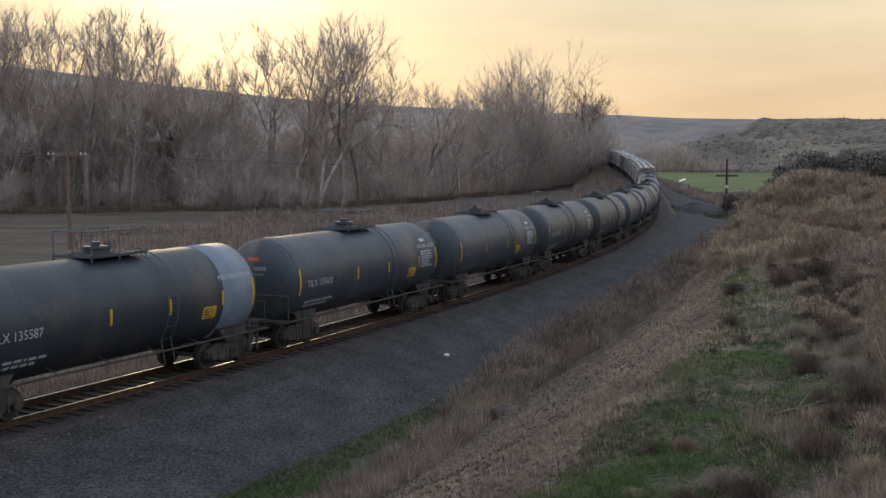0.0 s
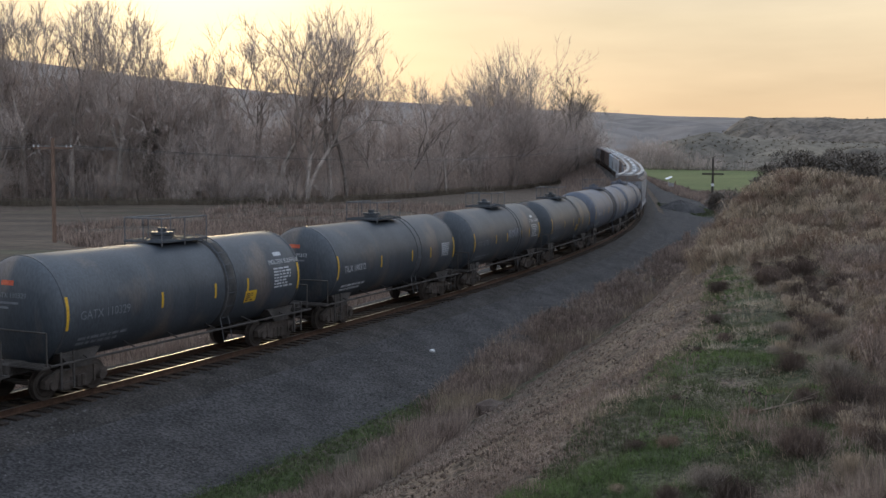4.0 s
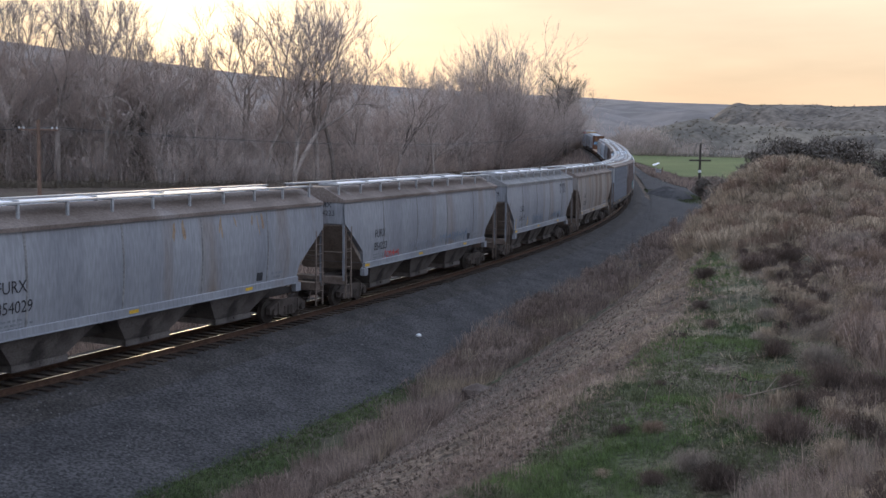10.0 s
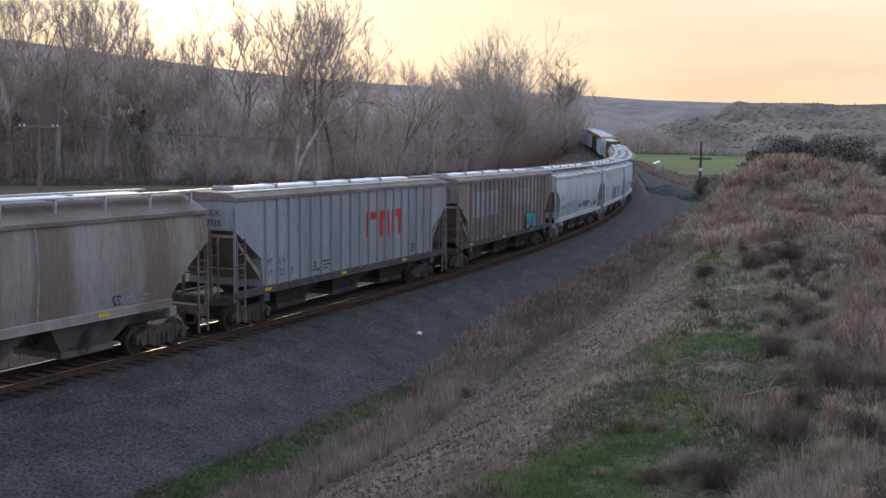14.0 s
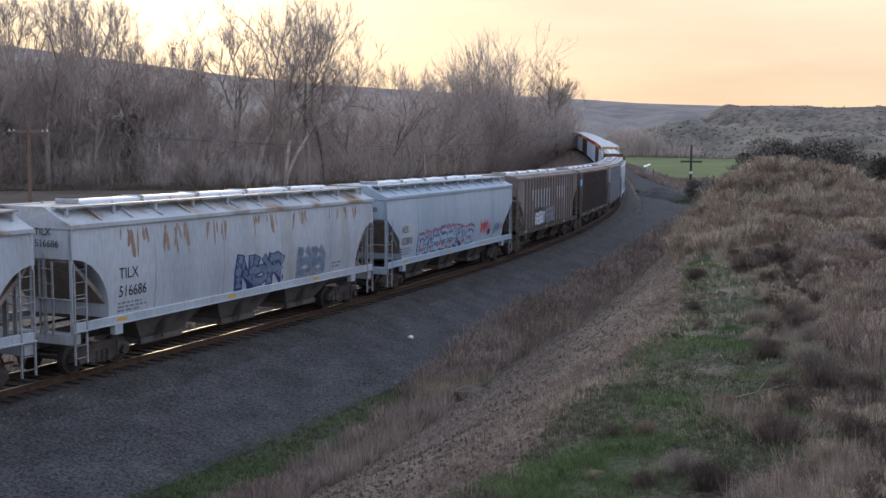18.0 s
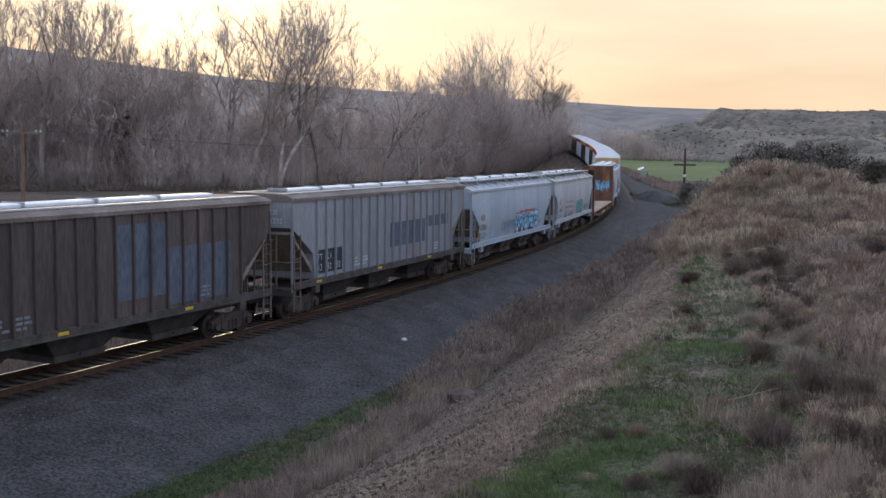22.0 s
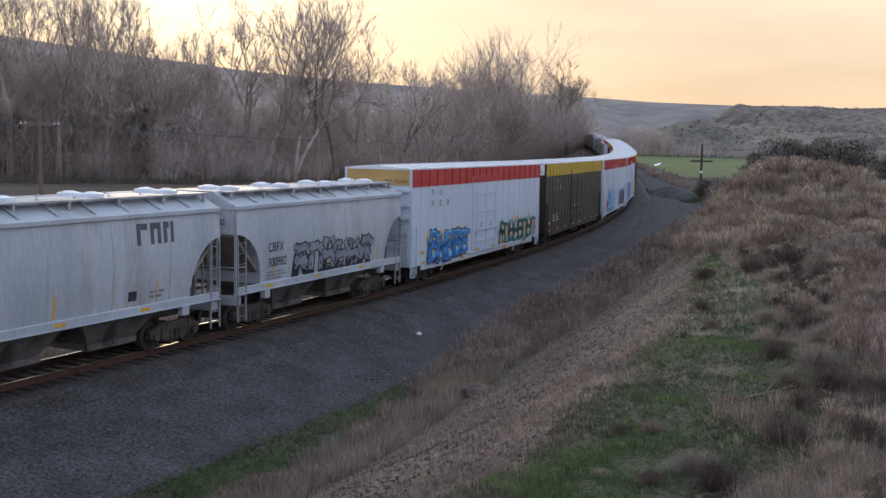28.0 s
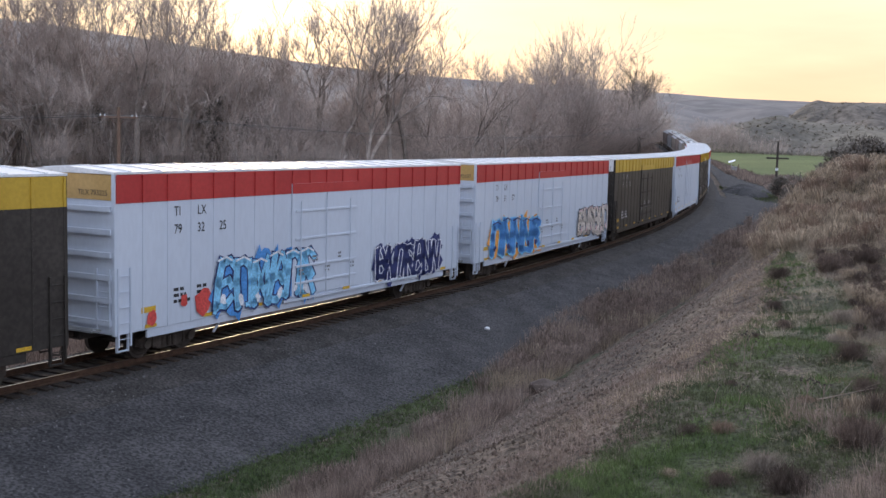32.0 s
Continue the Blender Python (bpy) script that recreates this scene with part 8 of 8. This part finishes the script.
for k in range(26):
    # a hazy thicket of small trees past the end of the line
    px = rnd.uniform(1050, 1180)
    d = rnd.uniform(428, 470)
    x, y = toward(px, d)
    top = float(np.interp(px, [1050, 1090, 1110, 1150, 1180], [214, 222, 210, 206, 226])) + rnd.uniform(-2, 22)
    z = float(ground_z(np.array([x]), np.array([y]))[0])
    tree(rnd.choice((7, 8, 9)), x, y, max(4.0, EYE[2] + d * (268 + (px - 784) * 0.0137 - top) / 1950 - z), rnd.uniform(0, 360), "small bare tree in a distant thicket")

# an assumed barn, its pale roof standing in for a white glimmer through the wood
M_SHED = mat("pale_sheet_metal", (0.62, 0.64, 0.68), (0.72, 0.74, 0.77), 1, fine=6, rough=0.4)
bx, by = toward(446, 250)
bz = float(ground_z(np.array([bx]), np.array([by]))[0])
barn = thing("barn", "assumed pale barn standing in for a white glimmer behind bare trees", "barn", at=pose(bx, by, bz, 0, 0, 14))
part("wall", box(-4.5, 4.5, -3, 3, -0.2, 7.2), M_THICKET, barn)
part("roof", add_prism(bmesh.new(), [(-3.4, 7.0), (0, 9.4), (3.4, 7.0), (3.4, 7.2), (0, 9.6), (-3.4, 7.2)], -4.8, 4.8), M_SHED, barn, "pale metal roof")

# ---- poles, wires and the trackside gear ----
M_WIRE = mat("wire_grey", (0.10, 0.10, 0.10), (0.16, 0.16, 0.16), 2, fine=10, rough=0.6)
M_INSUL = mat("white_insulator", (0.65, 0.66, 0.68), (0.75, 0.76, 0.78), 2, fine=10, rough=0.3)


def wire(name, a, b, sag, r, label):
    """One hanging wire as one tube."""
    u = np.linspace(0, 1, 25)[:, None]
    p = np.array(a) * (1 - u) + np.array(b) * u - np.array([0, 0, sag * 4]) * u * (1 - u)
    ring = np.array([(0, r, 0), (0, -r * 0.5, r * 0.87), (0, -r * 0.5, -r * 0.87)])
    if abs(a[1] - b[1]) > abs(a[0] - b[0]):
        ring = ring[:, [1, 0, 2]]
    v = (p[:, None, :] + ring[None]).reshape(-1, 3)
    i = np.arange(24)[:, None] * 3
    k = np.arange(3)
    k2 = (k + 1) % 3
    f = np.concatenate([np.stack([i + k, i + k2, i + k2 + 3], 2).reshape(-1, 3), np.stack([i + k, i + k2 + 3, i + k + 3], 2).reshape(-1, 3)])
    return tagged(new(name, tri_mesh(name, v, f, M_WIRE)), label, "wire")


PX, PY = -36.5, 100.0
PZ = float(ground_z(np.array([PX]), np.array([PY]))[0])
up = thing("utility_pole", "brown wooden utility pole with one crossarm", "utility pole", at=pose(PX, PY, PZ, 0, 0, 8))
part("pole", rod((0, 0, -0.3), (0, 0, 9.6), 0.2, 10, 0.15), M_POLE, up)
part("crossarm", box(-1.75, 1.75, -0.12, 0.0, 8.62, 8.78, 0.01), M_POLE, up)
for x in (-1.65, -1.25, 1.2, 1.6):
    part("insulator", rod((x, -0.06, 8.78), (x, -0.06, 8.98), 0.07, 8, 0.05), M_INSUL, up, "white insulator")
for s in (-1, 1):
    part("brace", rod((s * 0.8, -0.1, 8.6), (0, -0.14, 7.9), 0.025, 5), M_POLE, up)
part("guy_wire", rod((0.1, 0, 8.0), (3.2, 1.5, 0.0), 0.018, 4), M_WIRE, up)
ex, ey = toward(1010, 300)
ez = float(ground_z(np.array([ex]), np.array([ey]))[0]) + 8.0
for k, x in enumerate((-1.65, 1.2, 1.6)):
    wx, wy = PX + x * math.cos(radians(8)), PY + x * math.sin(radians(8))
    wire("overhead_wire", (wx, wy, PZ + 8.95), (ex + k * 0.6, ey, ez), 2.4, 0.02, "thin overhead wire crossing before the wood")
    wire("overhead_wire", (wx, wy, PZ + 8.95), (wx - 90, wy - 12, PZ + 9.2), 1.6, 0.02, "thin overhead wire running from the pole")
RX, RY = 53.8, 230.9
RZ = float(ground_z(np.array([RX]), np.array([RY]))[0])
rp = thing("utility_pole", "dark wooden utility pole by the green field", "utility pole", at=pose(RX, RY, RZ, 0, 0, -10))
RH = EYE[2] + 237 * (277 - 258) / 1950 - RZ
M_DARKPOLE = mat("creosoted_pole_wood", (0.05, 0.042, 0.036), (0.085, 0.07, 0.06), 3, fine=30, stretch=(4, 4, 0.5))
part("pole", rod((0, 0, -0.3), (0, 0, RH), 0.27, 8, 0.2), M_DARKPOLE, rp)
part("crossarm", box(-2.2, 2.2, -0.42, -0.2, RH * 0.55, RH * 0.55 + 0.34, 0.01), M_DARKPOLE, rp)
part("pole_band", rod((0, 0, RH * 0.26), (0, 0, RH * 0.26 + 0.55), 0.3, 8), M_INSUL, rp, "white marker band")
SX, SY, sth = 47.7, 243.8, radians(79.4)
SZ = float(ground_z(np.array([SX]), np.array([SY]))[0])
cab = thing("relay_cabinet", "small grey trackside relay cabinet", "cabinet", at=pose(SX, SY, SZ, 0, 0, math.degrees(sth)))
part("body", box(-0.7, 0.7, -0.55, 0.55, 0.0, 1.5, 0.03), M_GALV, cab)
part("roof", box(-0.8, 0.8, -0.65, 0.65, 1.5, 1.6, 0.02), M_GALV, cab)
part("door", box(-0.6, 0.6, -0.58, -0.55, 0.15, 1.4, 0.01), M_GALV, cab)
# sky glint put into the panel as pale mirror metal, not dark glass
M_PANEL = mat("solar_panel_glint_metal", (0.75, 0.76, 0.78), (0.82, 0.83, 0.84), 2, fine=10, rough=0.15, bump=0, metal=1.0)
sol = thing("solar_panel", "solar panel on a short mast, pale metal for sky glint", "solar panel", at=pose(SX - 0.2, SY + 2.0, SZ))
part("mast", rod((0, 0, -0.2), (0, 0, 2.65), 0.06, 8), M_GALV, sol)
part("panel", box(-0.75, 0.75, -0.55, 0.55, -0.03, 0.03, 0.01), M_PANEL, sol, at=pose(0, 0, 2.7, 14, -20, 0))
x, y = toward(1171, 236)
mk = thing("marker_post", "short leaning grey marker post by the track", "post", at=pose(x, y, float(ground_z(np.array([x]), np.array([y]))[0]), 0, 5, 0))
part("post", rod((0, 0, -0.2), (0, 0, 2.4), 0.1, 6), M_POLE, mk)


# ---- what moves ----
def motions():
    for wx, w in WHEELS.items():
        # the wheels turn with the train's speed, one row for each thirtieth of a second
        walk(w, [(k / 30, pose(wx, 0, 0.42) @ Matrix.Rotation(-travelled(k / 30) / 0.42, 4, "Y")) for k in range(961)])
        for other in COPIES[wx]:
            other.rotation_mode = "QUATERNION"
            keys = other.animation_data_create()
            keys.action, keys.action_slot = w.animation_data.action, w.animation_data.action_slot
    for ob, lead, L, tc in TRAIN:
        rows = []
        for t in range(33):
            c = lead - 0.4 + L / 2 - travelled(t)
            x0, y0, z0, _ = on_track(c - tc)
            x1, y1, z1, _ = on_track(c + tc)
            tilt = -math.degrees(math.atan2(z1 - z0, math.hypot(x1 - x0, y1 - y0)))
            rows.append((t, pose((x0 + x1) / 2, (y0 + y1) / 2, (z0 + z1) / 2, 0, tilt, math.degrees(math.atan2(y1 - y0, x1 - x0)))))
        walk(ob, rows)


motions()
